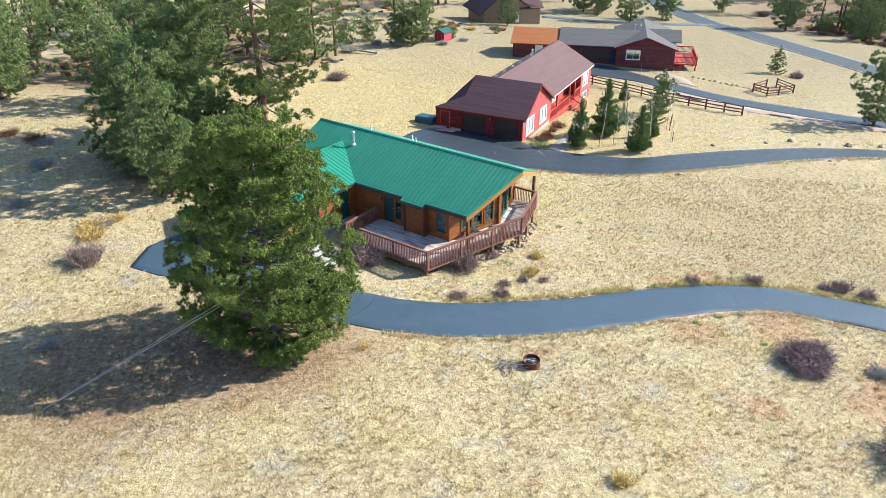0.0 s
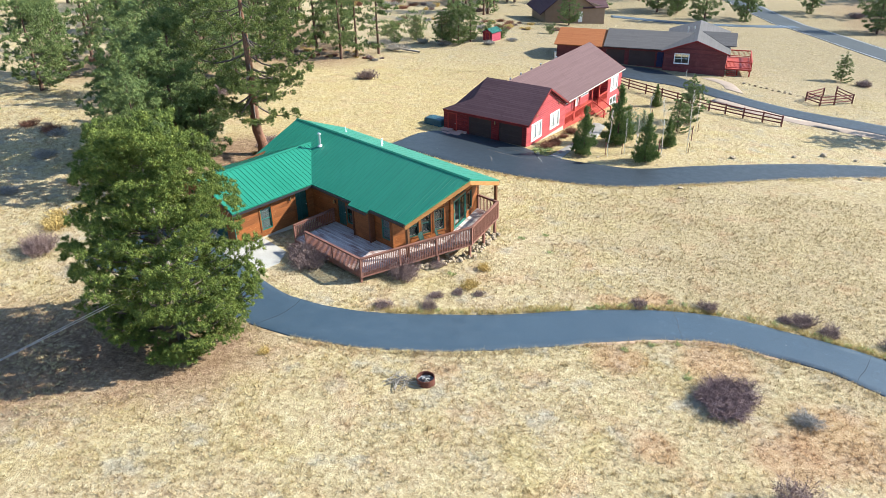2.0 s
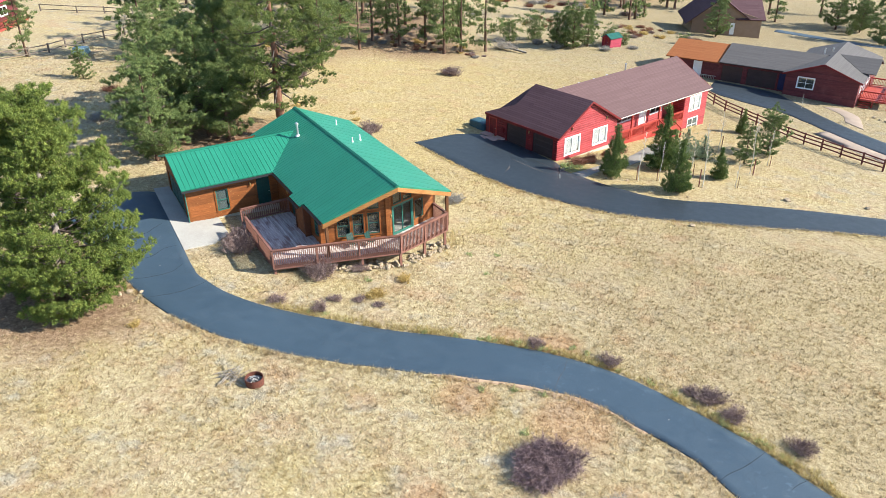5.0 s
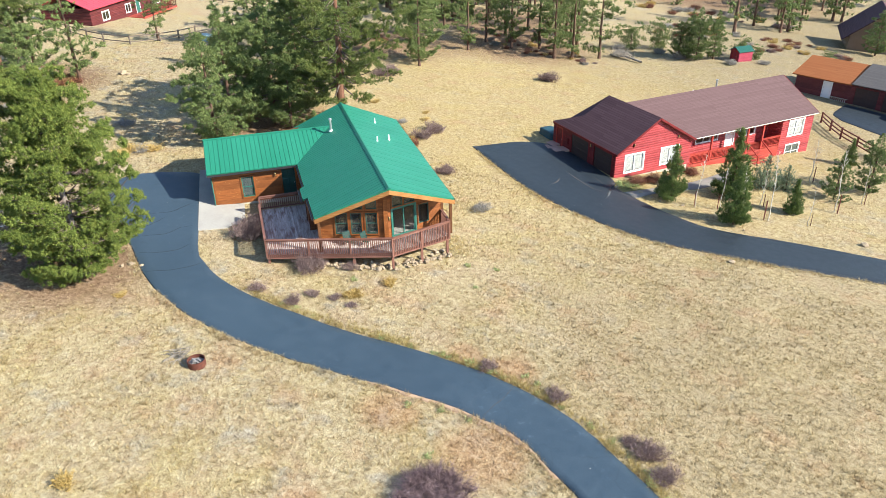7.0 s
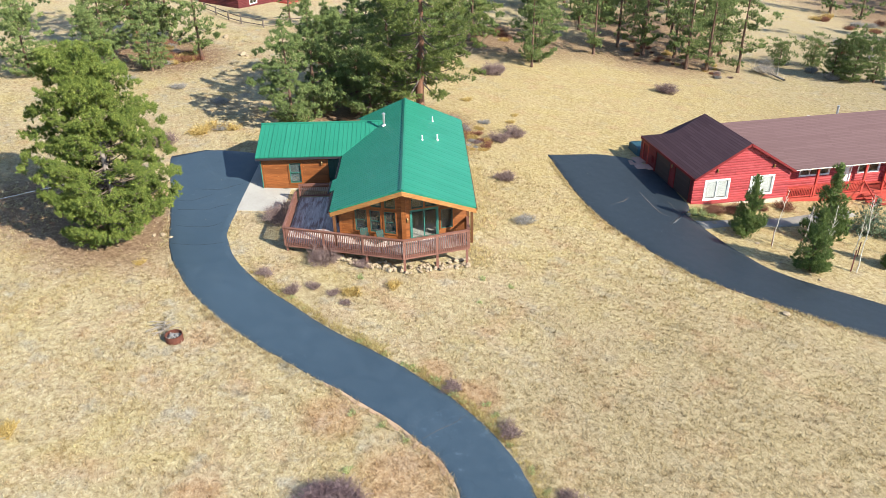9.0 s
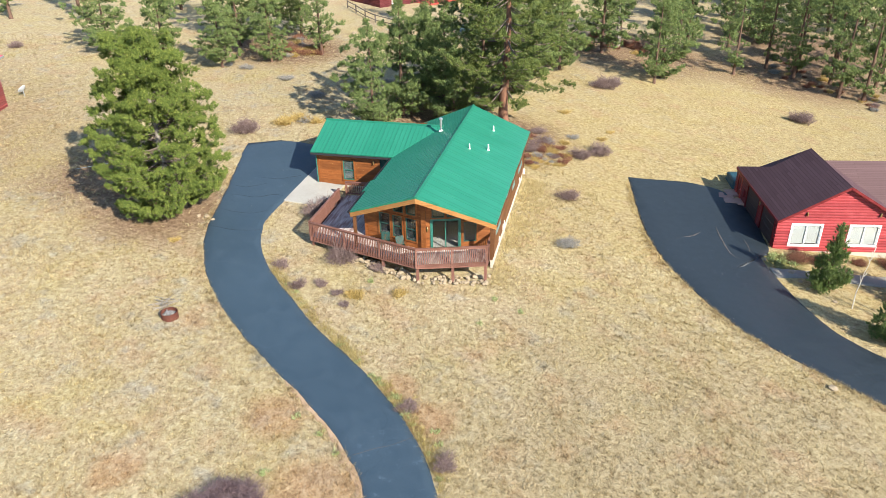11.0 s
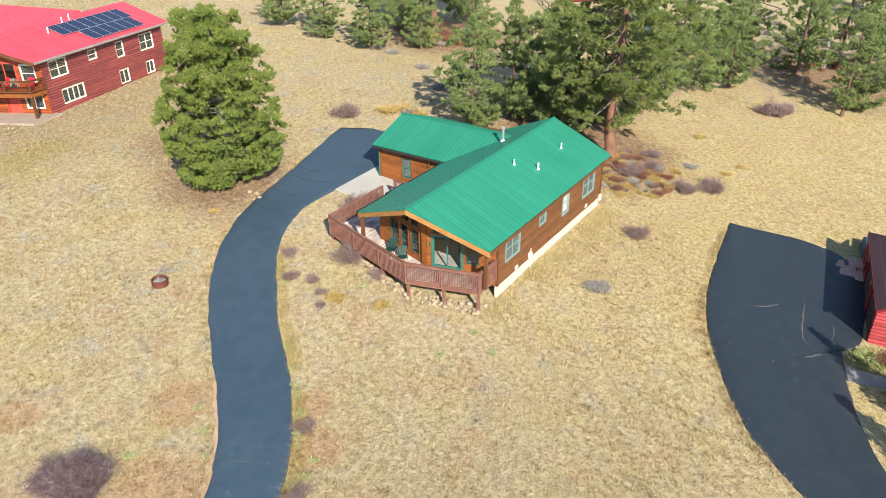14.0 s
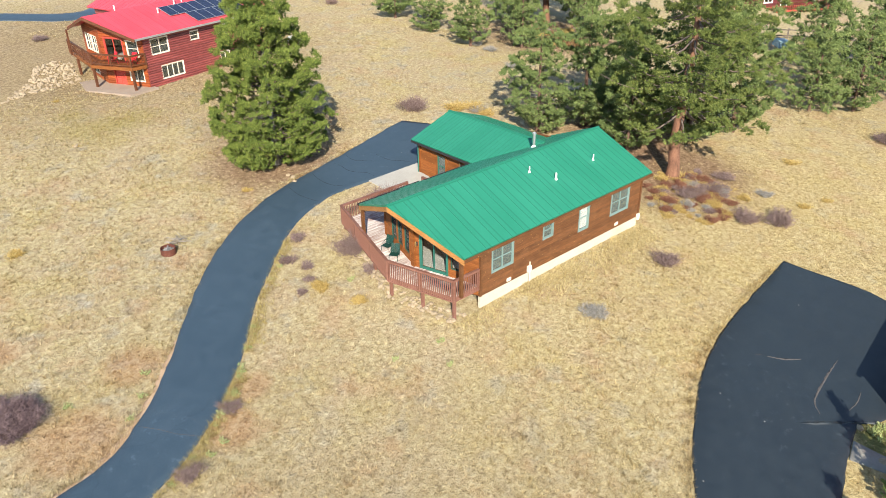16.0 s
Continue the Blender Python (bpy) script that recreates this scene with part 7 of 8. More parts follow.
# ---- shrubs ----
def bush_mesh(seed, stems, twig, hgt, rad, w0, lobed=1.0, wild=0.75):
    """Bare stems arching out from one root with forking twigs, all as thin tapering blades."""
    r = np.random.default_rng(seed)
    V = []
    ph = r.uniform(0, 6.28, 3)
    for i in range(stems):
        az, rho = r.uniform(0, 2 * np.pi), 0.58 * math.sqrt(r.uniform(0, 1))
        d = unit(np.array([math.cos(az) * rho * 0.75, math.sin(az) * rho * 0.75, 1.0]) + r.normal(0, 0.28, 3))
        d[2] = abs(d[2])
        lobe = 0.85 + lobed * (0.2 * math.sin(2 * az + ph[0]) + 0.22 * math.sin(3 * az + ph[1]) + 0.15 * math.sin(7 * az + ph[2]))
        ln = r.uniform(0.5, 1.1) * (1 - 0.8 * rho * rho) * (0.4 + 0.6 * lobe)
        rho *= lobe
        p0 = np.array([math.cos(az) * rho * rad, math.sin(az) * rho * rad, -0.03])
        p1 = p0 + d * ln * 0.55 * hgt
        p2 = p0 + (d * ln + np.array([r.uniform(-0.1, 0.1), r.uniform(-0.1, 0.1), 0])) * hgt
        s = unit(np.cross(d, r.normal(size=3))) * w0
        V += [p0 - s, p0 + s, p1, p1 - s * 0.7, p1 + s * 0.7, p2]
        for k in range(twig):
            t = r.uniform(0.4, 1.0)
            b = p0 + (p2 - p0) * t
            dd = unit(d + r.normal(size=3) * wild)
            if b[2] + dd[2] * 0.2 < 0:
                dd[2] = abs(dd[2])
            e = b + dd * r.uniform(0.1, 0.28) * min(rad, 1.2)
            s2 = unit(np.cross(dd, r.normal(size=3))) * w0 * 0.62
            V += [b - s2, b + s2, e]
    v = np.array(V)
    v[:, 2] = np.maximum(v[:, 2], -0.03)
    return np_mesh("twigs", v, np.arange(len(v)).reshape(-1, 3))


def bush(name, meshes, x, y, s, material, label, group, sz=1.0):
    """One shrub, standing on the ground."""
    key = (rnd.randrange(len(meshes)), material.name)
    me = BUSH.get(key)
    if me is None:
        me = meshes[key[0]].copy()
        me.materials.append(material)
        BUSH[key] = me
    ob = new(name, me)
    ob.matrix_world = Matrix.Translation((x, y, gz(x, y))) @ Matrix.Rotation(rnd.uniform(0, 6.28), 4, "Z") @ Matrix.Diagonal((s, s, s * sz, 1))
    return tagged(ob, label, "bush", group)


BUSH = {}
twigs = [bush_mesh(100 + i, 420, 13, 0.95, 1.0, 0.0085) for i in range(3)]
tuftm = [bush_mesh(120 + i, 190, 4, 0.9, 1.0, 0.034) for i in range(2)]
weedm = [bush_mesh(130 + i, 46, 3, 0.8, 1.0, 0.085) for i in range(2)]
brush = [bush_mesh(150 + i, 170, 9, 0.85, 1.0, 0.014) for i in range(3)]
thick = [bush_mesh(140, 700, 20, 0.75, 1.0, 0.006, 0.5, 1.2)]
PURPLE, GREY, RUST, YEL = M["twig_purple"], M["twig_grey"], M["twig_rust"], M["rabbit"]
for x, y, s, sz in ((16.6, 21.3, 1.7, 0.75), (-1.75, 36.2, 1.25, 1.0), (-7.4, 36.1, 1.35, 0.95), (-8.4, 37.0, 0.9, 0.9), (-0.1, 37.9, 0.6, 0.8), (-1.95, 32.7, 0.6, 0.7), (0.45, 33.2, 0.6, 0.8), (0.6, 34.45, 0.5, 0.7), (1.7, 35.1, 0.45, 0.6), (2.9, 35.2, 0.4, 0.6),
                    (11.7, 35.95, 0.6, 0.7), (15.4, 36.3, 0.65, 0.8), (20.2, 35.8, 0.85, 0.7), (21.3, 35.0, 0.75, 0.7), (24.2, 34.3, 0.75, 0.7), (19.3, 35.9, 0.5, 0.6), (-22.9, 33.4, 1.4, 0.9), (-18.4, 86.7, 1.5, 0.85), (-6.1, 53.6, 0.95, 0.8), (-13.0, 58.5, 1.1, 0.8), (-13.4, 60.5, 1.2, 0.85),
                    (-15.2, 55.0, 1.2, 0.6), (-16.6, 56.8, 1.0, 0.6), (-18.6, 57.4, 0.9, 0.6), (-29.7, 71.0, 1.5, 0.9), (-30.6, 72.4, 1.2, 0.8), (-54.1, 13.3, 0.9, 0.9), (-28.9, -7.6, 1.0, 0.6), (-30.2, 70.4, 1.1, 0.8), (44.2, 103.6, 1.3, 0.7), (75.0, 152.8, 1.7, 0.8), (78.2, 157.2, 1.8, 0.8), (73.6, 165.6, 1.6, 0.8), (82.8, 162.0, 1.9, 0.8), (77.7, 169.4, 1.7, 0.8), (71.0, 158.0, 1.3, 0.7), (66.9, 182.0, 1.8, 0.8)):
    bush("shrub", twigs, x, y, s, PURPLE, "bare purplish-grey shrub in dry grass", "bare shrubs", sz)
for x, y, s, sz in ((15.1, 28.0, 1.95, 0.56),):
    bush("shrub", thick, x, y, s, M["twig_plum"], "dense bare dark plum-coloured shrub in dry grass", "plum shrubs", sz)
for x, y, s, sz in ((18.3, 27.2, 0.75, 0.7), (0.2, 50.1, 0.85, 0.75), (-24.3, 38.4, 0.9, 0.5), (-37.1, 39.0, 0.9, 0.6), (-42.0, 35.7, 0.9, 0.6), (-20.8, 25.4, 0.6, 0.5), (-17.0, 60.0, 0.7, 0.5), (-55.2, 10.9, 0.6, 0.8), (-31.0, 40.8, 1.0, 0.5), (-33.6, 48.2, 1.1, 0.6), (-20.3, 107.9, 1.4, 0.8), (-13.4, 112.0, 1.3, 0.8), (-16.9, 113.2, 1.2, 0.8), (-6.6, 113.4, 1.1, 0.7), (-3.4, 117.0, 1.0, 0.6), (-22.6, 111.8, 1.2, 0.7), (-36.5, 53.6, 1.0, 0.6), (-43.5, 34.0, 0.8, 0.5)):
    bush("sagebrush", twigs, x, y, s, GREY, "pale grey twiggy sagebrush on bare soil", "sagebrush", sz)
for x, y, s, sz in ((-37.6, 54.4, 1.1, 0.7), (-40.6, 55.6, 1.0, 0.7), (5.6, 65.4, 0.95, 0.8), (5.0, 64.0, 0.9, 0.8), (7.1, 69.6, 0.9, 0.8), (6.4, 67.8, 0.6, 0.8), (-17.6, 55.6, 0.9, 0.6)):
    bush("shrub", twigs, x, y, s, RUST, "rust-brown twiggy shrub with bare stems", "rust shrubs", sz)
for x, y, s, sz in ((2.3, 36.0, 0.6, 0.9), (1.9, 35.7, 0.35, 0.9), (2.75, 38.3, 0.55, 0.8), (4.6, 19.0, 0.6, 0.8), (-24.2, 36.6, 1.2, 0.6), (-24.8, 38.0, 1.1, 0.6), (-23.9, 39.2, 0.9, 0.6), (-16.0, 58.6, 0.7, 0.4), (-16.2, 62.4, 0.6, 0.5), (-23.0, 62.4, 0.8, 0.4), (-6.4, 27.1, 0.45, 0.6), (-17.6, 64.0, 0.5, 0.5), (-8.6, 12.5, 0.4, 0.4), (-15.5, 5.2, 0.4, 0.4), (-16.9, 57.4, 0.8, 0.5), (-14.2, 56.6, 0.7, 0.5)):
    bush("rabbitbrush", tuftm, x, y, s, YEL, "straw-yellow rabbitbrush clump in the dry grass", "rabbitbrush", sz)
for x, y, s in ((1.0, 37.15, 0.3), (12.05, 35.75, 0.32), (9.4, 35.2, 0.3), (9.0, 35.0, 0.2), (10.8, 35.6, 0.32), (13.44, 36.6, 0.26), (14.2, 36.5, 0.24), (13.6, 29.5, 0.28), (13.4, 32.35, 0.22), (12.1, 32.0, 0.25), (10.8, 31.3, 0.26), (4.6, 43.2, 0.28), (6.1, 44.0, 0.25), (6.5, 41.5, 0.22), (21.0, 34.3, 0.3), (22.6, 33.9, 0.3), (4.4, 62.4, 0.4), (4.9, 62.9, 0.45), (4.1, 62.9, 0.4), (5.3, 63.4, 0.4), (4.6, 63.4, 0.4)):
    bush("green_weed", weedm, x, y, s * 1.15, M["green_weed"], "small bright green weed in dry grass", "weeds", 0.8)

edge = resample(smooth_line(D1_FAR[10:23]), 60)
for i in range(34):
    x, y = edge[rnd.randrange(60)]
    bush("green_weed", weedm, x + rnd.uniform(-0.1, 0.3), y + rnd.uniform(0.15, 0.5), rnd.uniform(0.14, 0.3), M["green_weed"], "yellow-green weed at the driveway's edge", "weeds", 0.7)

# low undergrowth behind the cabin, round the old pine
for count, cx, cy, rx, ry, size in ((96, -14.9, 54.9, 4.0, 2.8, 0.42), (34, -50.3, 42.2, 4.6, 3.0, 0.8), (40, -30.0, 101.5, 13.0, 3.5, 0.5), (30, -28.0, 160.0, 16.0, 8.0, 1.1), (16, -48.0, 83.0, 5.0, 4.0, 0.8), (44, -12.0, 134.0, 17.0, 9.0, 0.8), (30, 78.0, 158.0, 8.0, 16.0, 1.1)):
    for i in range(count):
        a, d = rnd.uniform(0, 6.28), rnd.uniform(0.1, 1.0) ** 0.6
        x, y = cx + rx * d * math.cos(a), cy + ry * d * math.sin(a)
        kind = rnd.choice((PURPLE, GREY, RUST, RUST, RUST, YEL, YEL, YEL))
        name, word = {PURPLE.name: ("shrub", "low purplish-grey"), GREY.name: ("sagebrush", "low grey"), RUST.name: ("shrub", "low rust-brown"), YEL.name: ("rabbitbrush", "low straw-yellow")}[kind.name]
        bush(name, tuftm if kind is YEL else brush, x, y, size * rnd.uniform(0.6, 1.4), kind, word + " brush in the undergrowth by the pines", "undergrowth", rnd.uniform(0.55, 0.9))


# ---- bare saplings in the red house's garden ----
def sapling(seed, H):
    r = np.random.default_rng(seed)
    t = thing("sapling", Matrix.Identity(4), "thin bare pale aspen sapling tied to a stake", "tree", "saplings")
    n = 8
    zs = np.linspace(-0.1, H, n)
    xy = np.cumsum(r.normal(0, 0.05, (n, 2)), axis=0)
    segs = [(np.c_[xy, zs], np.linspace(0.034, 0.01, n))]
    for k in range(16):
        z = r.uniform(0.35, 0.98) * H
        az, ln = r.uniform(0, 6.28), r.uniform(0.3, 0.8) * (1.3 - z / H)
        p = np.array([np.interp(z, zs, xy[:, 0]), np.interp(z, zs, xy[:, 1]), z])
        e = p + np.array([math.cos(az) * ln * 0.6, math.sin(az) * ln * 0.6, ln])
        segs.append((np.array([p, (p + e) / 2 - [0, 0, 0.04], e]), np.array([0.016, 0.011, 0.005])))
    v, f = limb_mesh(segs, 5)
    link_mesh("trunk", np_mesh("trunk", v, f, True), M["aspen"], t)
    bm = bmesh.new()
    box(bm, 0.25, 0.3, -0.025, 0.025, -0.2, 1.3)
    part("stake", bm, M["fence_wood"], t)
    return t


saps = [sapling(200, 4.2), sapling(201, 3.4)]
for i, (x, y, s) in enumerate(((10.4, 62.9, 1.0), (12.9, 64.9, 1.1), (15.2, 64.8, 1.25), (13.8, 67.0, 0.9), (18.2, 70.6, 1.2), (14.8, 75.8, 1.1), (11.9, 63.9, 0.8), (17.5, 66.2, 0.8), (19.3, 74.0, 0.8), (20.8, 97.0, 0.5))):
    put(saps[i % 2], x, y, s, rnd.uniform(0, 360), first=i < 2)


# ---- rocks ----
def rock_mesh(seed):
    r = np.random.default_rng(seed)
    bm = bmesh.new()
    bmesh.ops.create_icosphere(bm, subdivisions=1, radius=1.0)
    q = r.uniform(0.7, 1.2, 3)
    for v in bm.verts:
        v.co = Vector((v.co.x * q[0], v.co.y * q[1], v.co.z * q[2] * 0.75)) * r.uniform(0.74, 1.2)
    me = bpy.data.meshes.new("rock")
    bm.to_mesh(me)
    bm.free()
    me.materials.append(M["rock"])
    return me


ROCKS = [rock_mesh(300 + i) for i in range(6)]


def rock(x, y, s, parent=None, label="", zup=0.2):
    ob = new("rock" if parent else "boulder", rnd.choice(ROCKS))
    m = Matrix.Translation((x, y, gz(x, y) + s * zup)) @ Euler((rnd.uniform(-0.4, 0.4), rnd.uniform(-0.4, 0.4), rnd.uniform(0, 6.28))).to_matrix().to_4x4() @ Matrix.Diagonal((s, s, s, 1))
    if parent:
        ob.parent = parent
        ob.matrix_local = parent.matrix_world.inverted() @ m
    else:
        ob.matrix_world = m
        tagged(ob, label, "rock", "boulders")
    return ob


border = thing("rock_border", mh @ pose(0, -1.2, 0), "heaped tan rocks under the deck's edge", "rocks")
for i in range(150):
    x = rnd.uniform(-4.6, 3.8)
    y = -1.33 + 0.297 * abs(x) + rnd.uniform(-0.3, 0.62)
    p = mh @ Vector((x, y, 0))
    rock(p.x, p.y, rnd.uniform(0.08, 0.18), border, zup=rnd.uniform(0.1, 1.0))
for x, y, s in ((21.5, 65.6, 0.35), (30.0, 68.9, 0.38), (35.5, 68.4, 0.45), (38.8, 68.7, 0.35), (32.6, 68.2, 0.2), (27.2, 67.7, 0.25), (15.95, 55.85, 0.25), (31.2, 62.5, 0.2), (-9.0, 29.2, 0.22), (-8.5, 29.5, 0.17), (-9.2, 28.7, 0.15), (6.2, 62.4, 0.2), (7.2, 62.2, 0.15), (8.0, 62.0, 0.12), (9.6, 62.5, 0.14), (12.0, 61.4, 0.12), (14.6, 61.6, 0.14), (-56.0, 50.5, 0.5), (-8.5, 12.5, 0.22), (-16.5, 16.0, 0.16), (-47.1, 49.1, 0.45), (-46.5, 49.4, 0.3), (4.4, 61.9, 0.2)):
    rock(x, y, s, None, "pale tan boulder lying in the grass")
for i in range(13):
    rock(28.2 + i * 0.62, 98.4 - i * 0.42 + rnd.uniform(-0.25, 0.25), rnd.uniform(0.14, 0.3), None, "pale stone in a row edging the lawn")
bank = thing("rock_bank", Matrix.Translation((-20, 1.2, gz(-20, 1.2))), "bank of tan rocks below the log house", "rocks")
BANK = [(-13.4, 1.7), (-17.8, 0.3), (-21.6, -2.1), (-23.9, -1.9), (-24.1, -0.2), (-21.0, 3.2), (-18.9, 2.7)]
made = 0
while made < 300:
    x, y = rnd.uniform(-24.2, -13.3), rnd.uniform(-2.2, 3.3)
    c = False
    for (x0, y0), (x1, y1) in zip(BANK, BANK[1:] + BANK[:1]):
        if (y0 > y) != (y1 > y) and x < (x1 - x0) * (y - y0) / (y1 - y0) + x0:
            c = not c
    if c:
        rock(x, y, rnd.uniform(0.09, 0.22), bank)
        made += 1

# ---- fire ring and loose things on the meadow ----
pit = thing("fire_ring", Matrix.Translation((1.66, 26.55, gz(1.66, 26.55))), "rusty steel fire ring full of ash on the grass", "fire pit")
bm = bmesh.new()
n = 28
for k in range(n):
    a, b = 2 * math.pi * k / n, 2 * math.pi * (k + 1) / n
    quad_prism(bm, [(0.42 * math.cos(a), 0.42 * math.sin(a), -0.05), (0.42 * math.cos(b), 0.42 * math.sin(b), -0.05), (0.39 * math.cos(b), 0.39 * math.sin(b), -0.05), (0.39 * math.cos(a), 0.39 * math.sin(a), -0.05)],
               [(0.42 * math.cos(a), 0.42 * math.sin(a), 0.36), (0.42 * math.cos(b), 0.42 * math.sin(b), 0.36), (0.39 * math.cos(b), 0.39 * math.sin(b), 0.36), (0.39 * math.cos(a), 0.39 * math.sin(a), 0.36)])
bmesh.ops.remove_doubles(bm, verts=bm.verts, dist=0.0005)
part("ring", bm, M["rust"], pit)
bm = bmesh.new()
bmesh.ops.create_circle(bm, cap_ends=True, segments=24, radius=0.385, matrix=Matrix.Translation((0, 0, 0.17)))
part("ash_bed", bm, M["ash"], pit, "grey ash and char")
for k in range(8):
    bm = bmesh.new()
    a = rnd.uniform(0, 6.28)
    beam(bm, (0.28 * math.cos(a), 0.28 * math.sin(a), 0.2), (-0.2 * math.cos(a + 0.5), -0.2 * math.sin(a + 0.5), 0.24 + 0.02 * k), 0.05, 0.05)
    part("charred_log", bm, M["ash"], pit)
sticks = thing("stick_pile", Matrix.Translation((0.55, 26.35, gz(0.55, 26.35))), "loose pile of pale dry sticks", "sticks")
for k in range(26):
    bm = bmesh.new()
    a, x, y = rnd.uniform(0, 3.14), rnd.uniform(-0.45, 0.45), rnd.uniform(-0.3, 0.3)
    l = rnd.uniform(0.3, 0.75)
    tube(bm, [(x - l * math.cos(a), y - l * math.sin(a), 0.03 + 0.008 * k), (x + l * math.cos(a), y + l * math.sin(a), 0.05 + 0.008 * k)], [0.018, 0.009], 5)
    part("stick", bm, M["old_wood"], sticks)


def lump(name, x, y, sx, sy, sz, rot, material, label, category):
    """A draped, sagging cover over something boxy."""
    bm = bmesh.new()
    bmesh.ops.create_cube(bm, size=1.0)
    bmesh.ops.subdivide_edges(bm, edges=bm.edges[:], cuts=6, use_grid_fill=True)
    for v in bm.verts:
        c = v.co.copy()
        k = 1 - 0.25 * max(0, c.z) * (c.x * c.x + c.y * c.y)
        w = noise.noise(c * 3.1 + Vector((x, y, 0))) * 0.06
        v.co = Vector((c.x * sx * (1.12 - 0.16 * (c.z + 0.5)) * (1 + w), c.y * sy * (1.12 - 0.16 * (c.z + 0.5)) * (1 + w), (c.z + 0.5) * sz * k + w * sz * 0.6 * (c.z > 0)))
    for f in bm.faces:
        f.smooth = True
    ob = part(name, bm, material)
    ob.matrix_world = pose(x, y, gz(x, y), 0, 0, rot)
    return tagged(ob, label, category)


lump("covered_trailer", -6.1, 68.5, 1.9, 1.2, 0.7, 156, M["tarp"], "small trailer under a teal tarpaulin beside the garage", "trailer")
lump("covered_stack", -57.0, 65.6, 1.5, 1.1, 0.8, 20, M["blue_tarp"], "pale blue tarpaulin bundle by the fence", "tarpaulin")
dish = thing("satellite_dish", Matrix.Translation((-36.8, 15.9, gz(-36.8, 15.9))), "pale satellite dish on a short ground pole", "satellite dish")
bm = bmesh.new()
tube(bm, [(0, 0, -0.1), (0, 0, 0.6)], [0.04, 0.04], 8)
part("pole", bm, M["steel"], dish)
bm = bmesh.new()
prev = None
for k, (rr, d) in enumerate(((0.03, 0.0), (0.18, 0.025), (0.32, 0.07), (0.42, 0.13))):
    ring = [bm.verts.new((rr * math.cos(a * math.pi / 8), rr * math.sin(a * math.pi / 8), d)) for a in range(16)]
    if prev:
        for a in range(16):
            bm.faces.new((prev[a], prev[(a + 1) % 16], ring[(a + 1) % 16], ring[a]))
    prev = ring
bmesh.ops.solidify(bm, geom=bm.faces[:], thickness=0.012)
bmesh.ops.transform(bm, verts=bm.verts, matrix=Matrix.Translation((0, 0, 0.62)) @ Euler((0.9, 0.0, -0.6)).to_matrix().to_4x4())
part("reflector", bm, M["white_trim"], dish)

# flat stones by the garage's side door
slabs = thing("stepping_slabs", Matrix.Translation((-3.9, 66.1, gz(-3.9, 66.1))), "pink flagstone slabs before the side door", "paving")
for i, (x, y, w, d) in enumerate(((0.2, -0.2, 1.3, 0.9), (-1.0, 0.35, 1.1, 0.9), (0.6, 0.6, 1.0, 0.8), (-0.5, -0.7, 0.9, 0.7))):
    bm = bmesh.new()
    box(bm, x - w / 2, x + w / 2, y - d / 2, y + d / 2, -0.1, 0.10 + 0.01 * i, Matrix.Rotation(-0.4, 4, "Z"))
    part("slab", bm, M["rock_red"], slabs)

# dead branches and a fallen trunk at the wood's edge
snag = thing("fallen_tree", Matrix.Translation((-18.5, 106.5, gz(-18.5, 106.5))), "bleached fallen tree with a tangle of branches", "dead tree")
r5 = np.random.default_rng(5)
segs = [(np.array([[-2.5, 1.0, 0.3], [0.0, 0.2, 0.35], [2.6, -0.8, 0.25]]), np.array([0.07, 0.13, 0.16]))]
for k in range(60):
    p = np.array([r5.uniform(-2.4, 1.0), r5.normal(0.3, 0.4), 0.3])
    e = p + np.array([r5.uniform(-1.4, 0.4), r5.normal(0, 0.8), r5.uniform(0.1, 1.3)])
    segs.append((np.array([p, (p + e) / 2 + r5.normal(0, 0.1, 3), e]), np.array([0.04, 0.025, 0.008])))
v, f = limb_mesh(segs, 5)
tagged(link_mesh("branchwork", np_mesh("branchwork", v, f, True), M["old_wood"], snag), kind="stuff")
snag2 = thing("dead_tree", Matrix.Translation((-46.6, 82.8, gz(-46.6, 82.8))), "twisted bleached dead trunk leaning in the shade", "dead tree")
segs = [(np.array([[0, 0, -0.1], [0.2, 0.1, 1.3], [-0.5, 0.3, 2.6], [-0.2, 0.1, 4.2], [-0.4, 0.2, 5.4]]), np.array([0.35, 0.26, 0.2, 0.1, 0.03]))]
for k in range(14):
    z = r5.uniform(0.8, 4.2)
    p = np.array([-0.1, 0.15, z])
    e = p + np.array([r5.normal(0, 1.0), r5.normal(0, 1.0), r5.uniform(-0.2, 0.9)])
    segs.append((np.array([p, (p + e) / 2 + r5.normal(0, 0.15, 3), e]), np.array([0.08, 0.05, 0.015])))
v, f = limb_mesh(segs, 6)
link_mesh("trunk", np_mesh("trunk", v, f, True), M["old_wood"], snag2)

# two wires from a ground anchor up to the near pine
guy = thing("guy_wires", Matrix.Translation((-18.9, 20.9, gz(-18.9, 20.9))), "pair of pale wires running up from the ground into the pine", "cable")
for d in (-0.06, 0.09):
    bm = bmesh.new()
    tube(bm, [(d * 0.3, 0, -0.1), (8.9 + d, 6.3 - d * 2, 3.3)], [0.013, 0.013], 5)
    part("wire", bm, M["steel"], guy)


# ---- dry grass ----
def inside(px, py, poly):
    c = np.zeros(len(px), bool)
    for (x0, y0), (x1, y1) in zip(poly, np.roll(poly, -1, axis=0)):
        if y0 == y1:
            continue
        hit = ((y0 > py) != (y1 > py)) & (px < (x1 - x0) * (py - y0) / (y1 - y0) + x0)
        c ^= hit
    return c


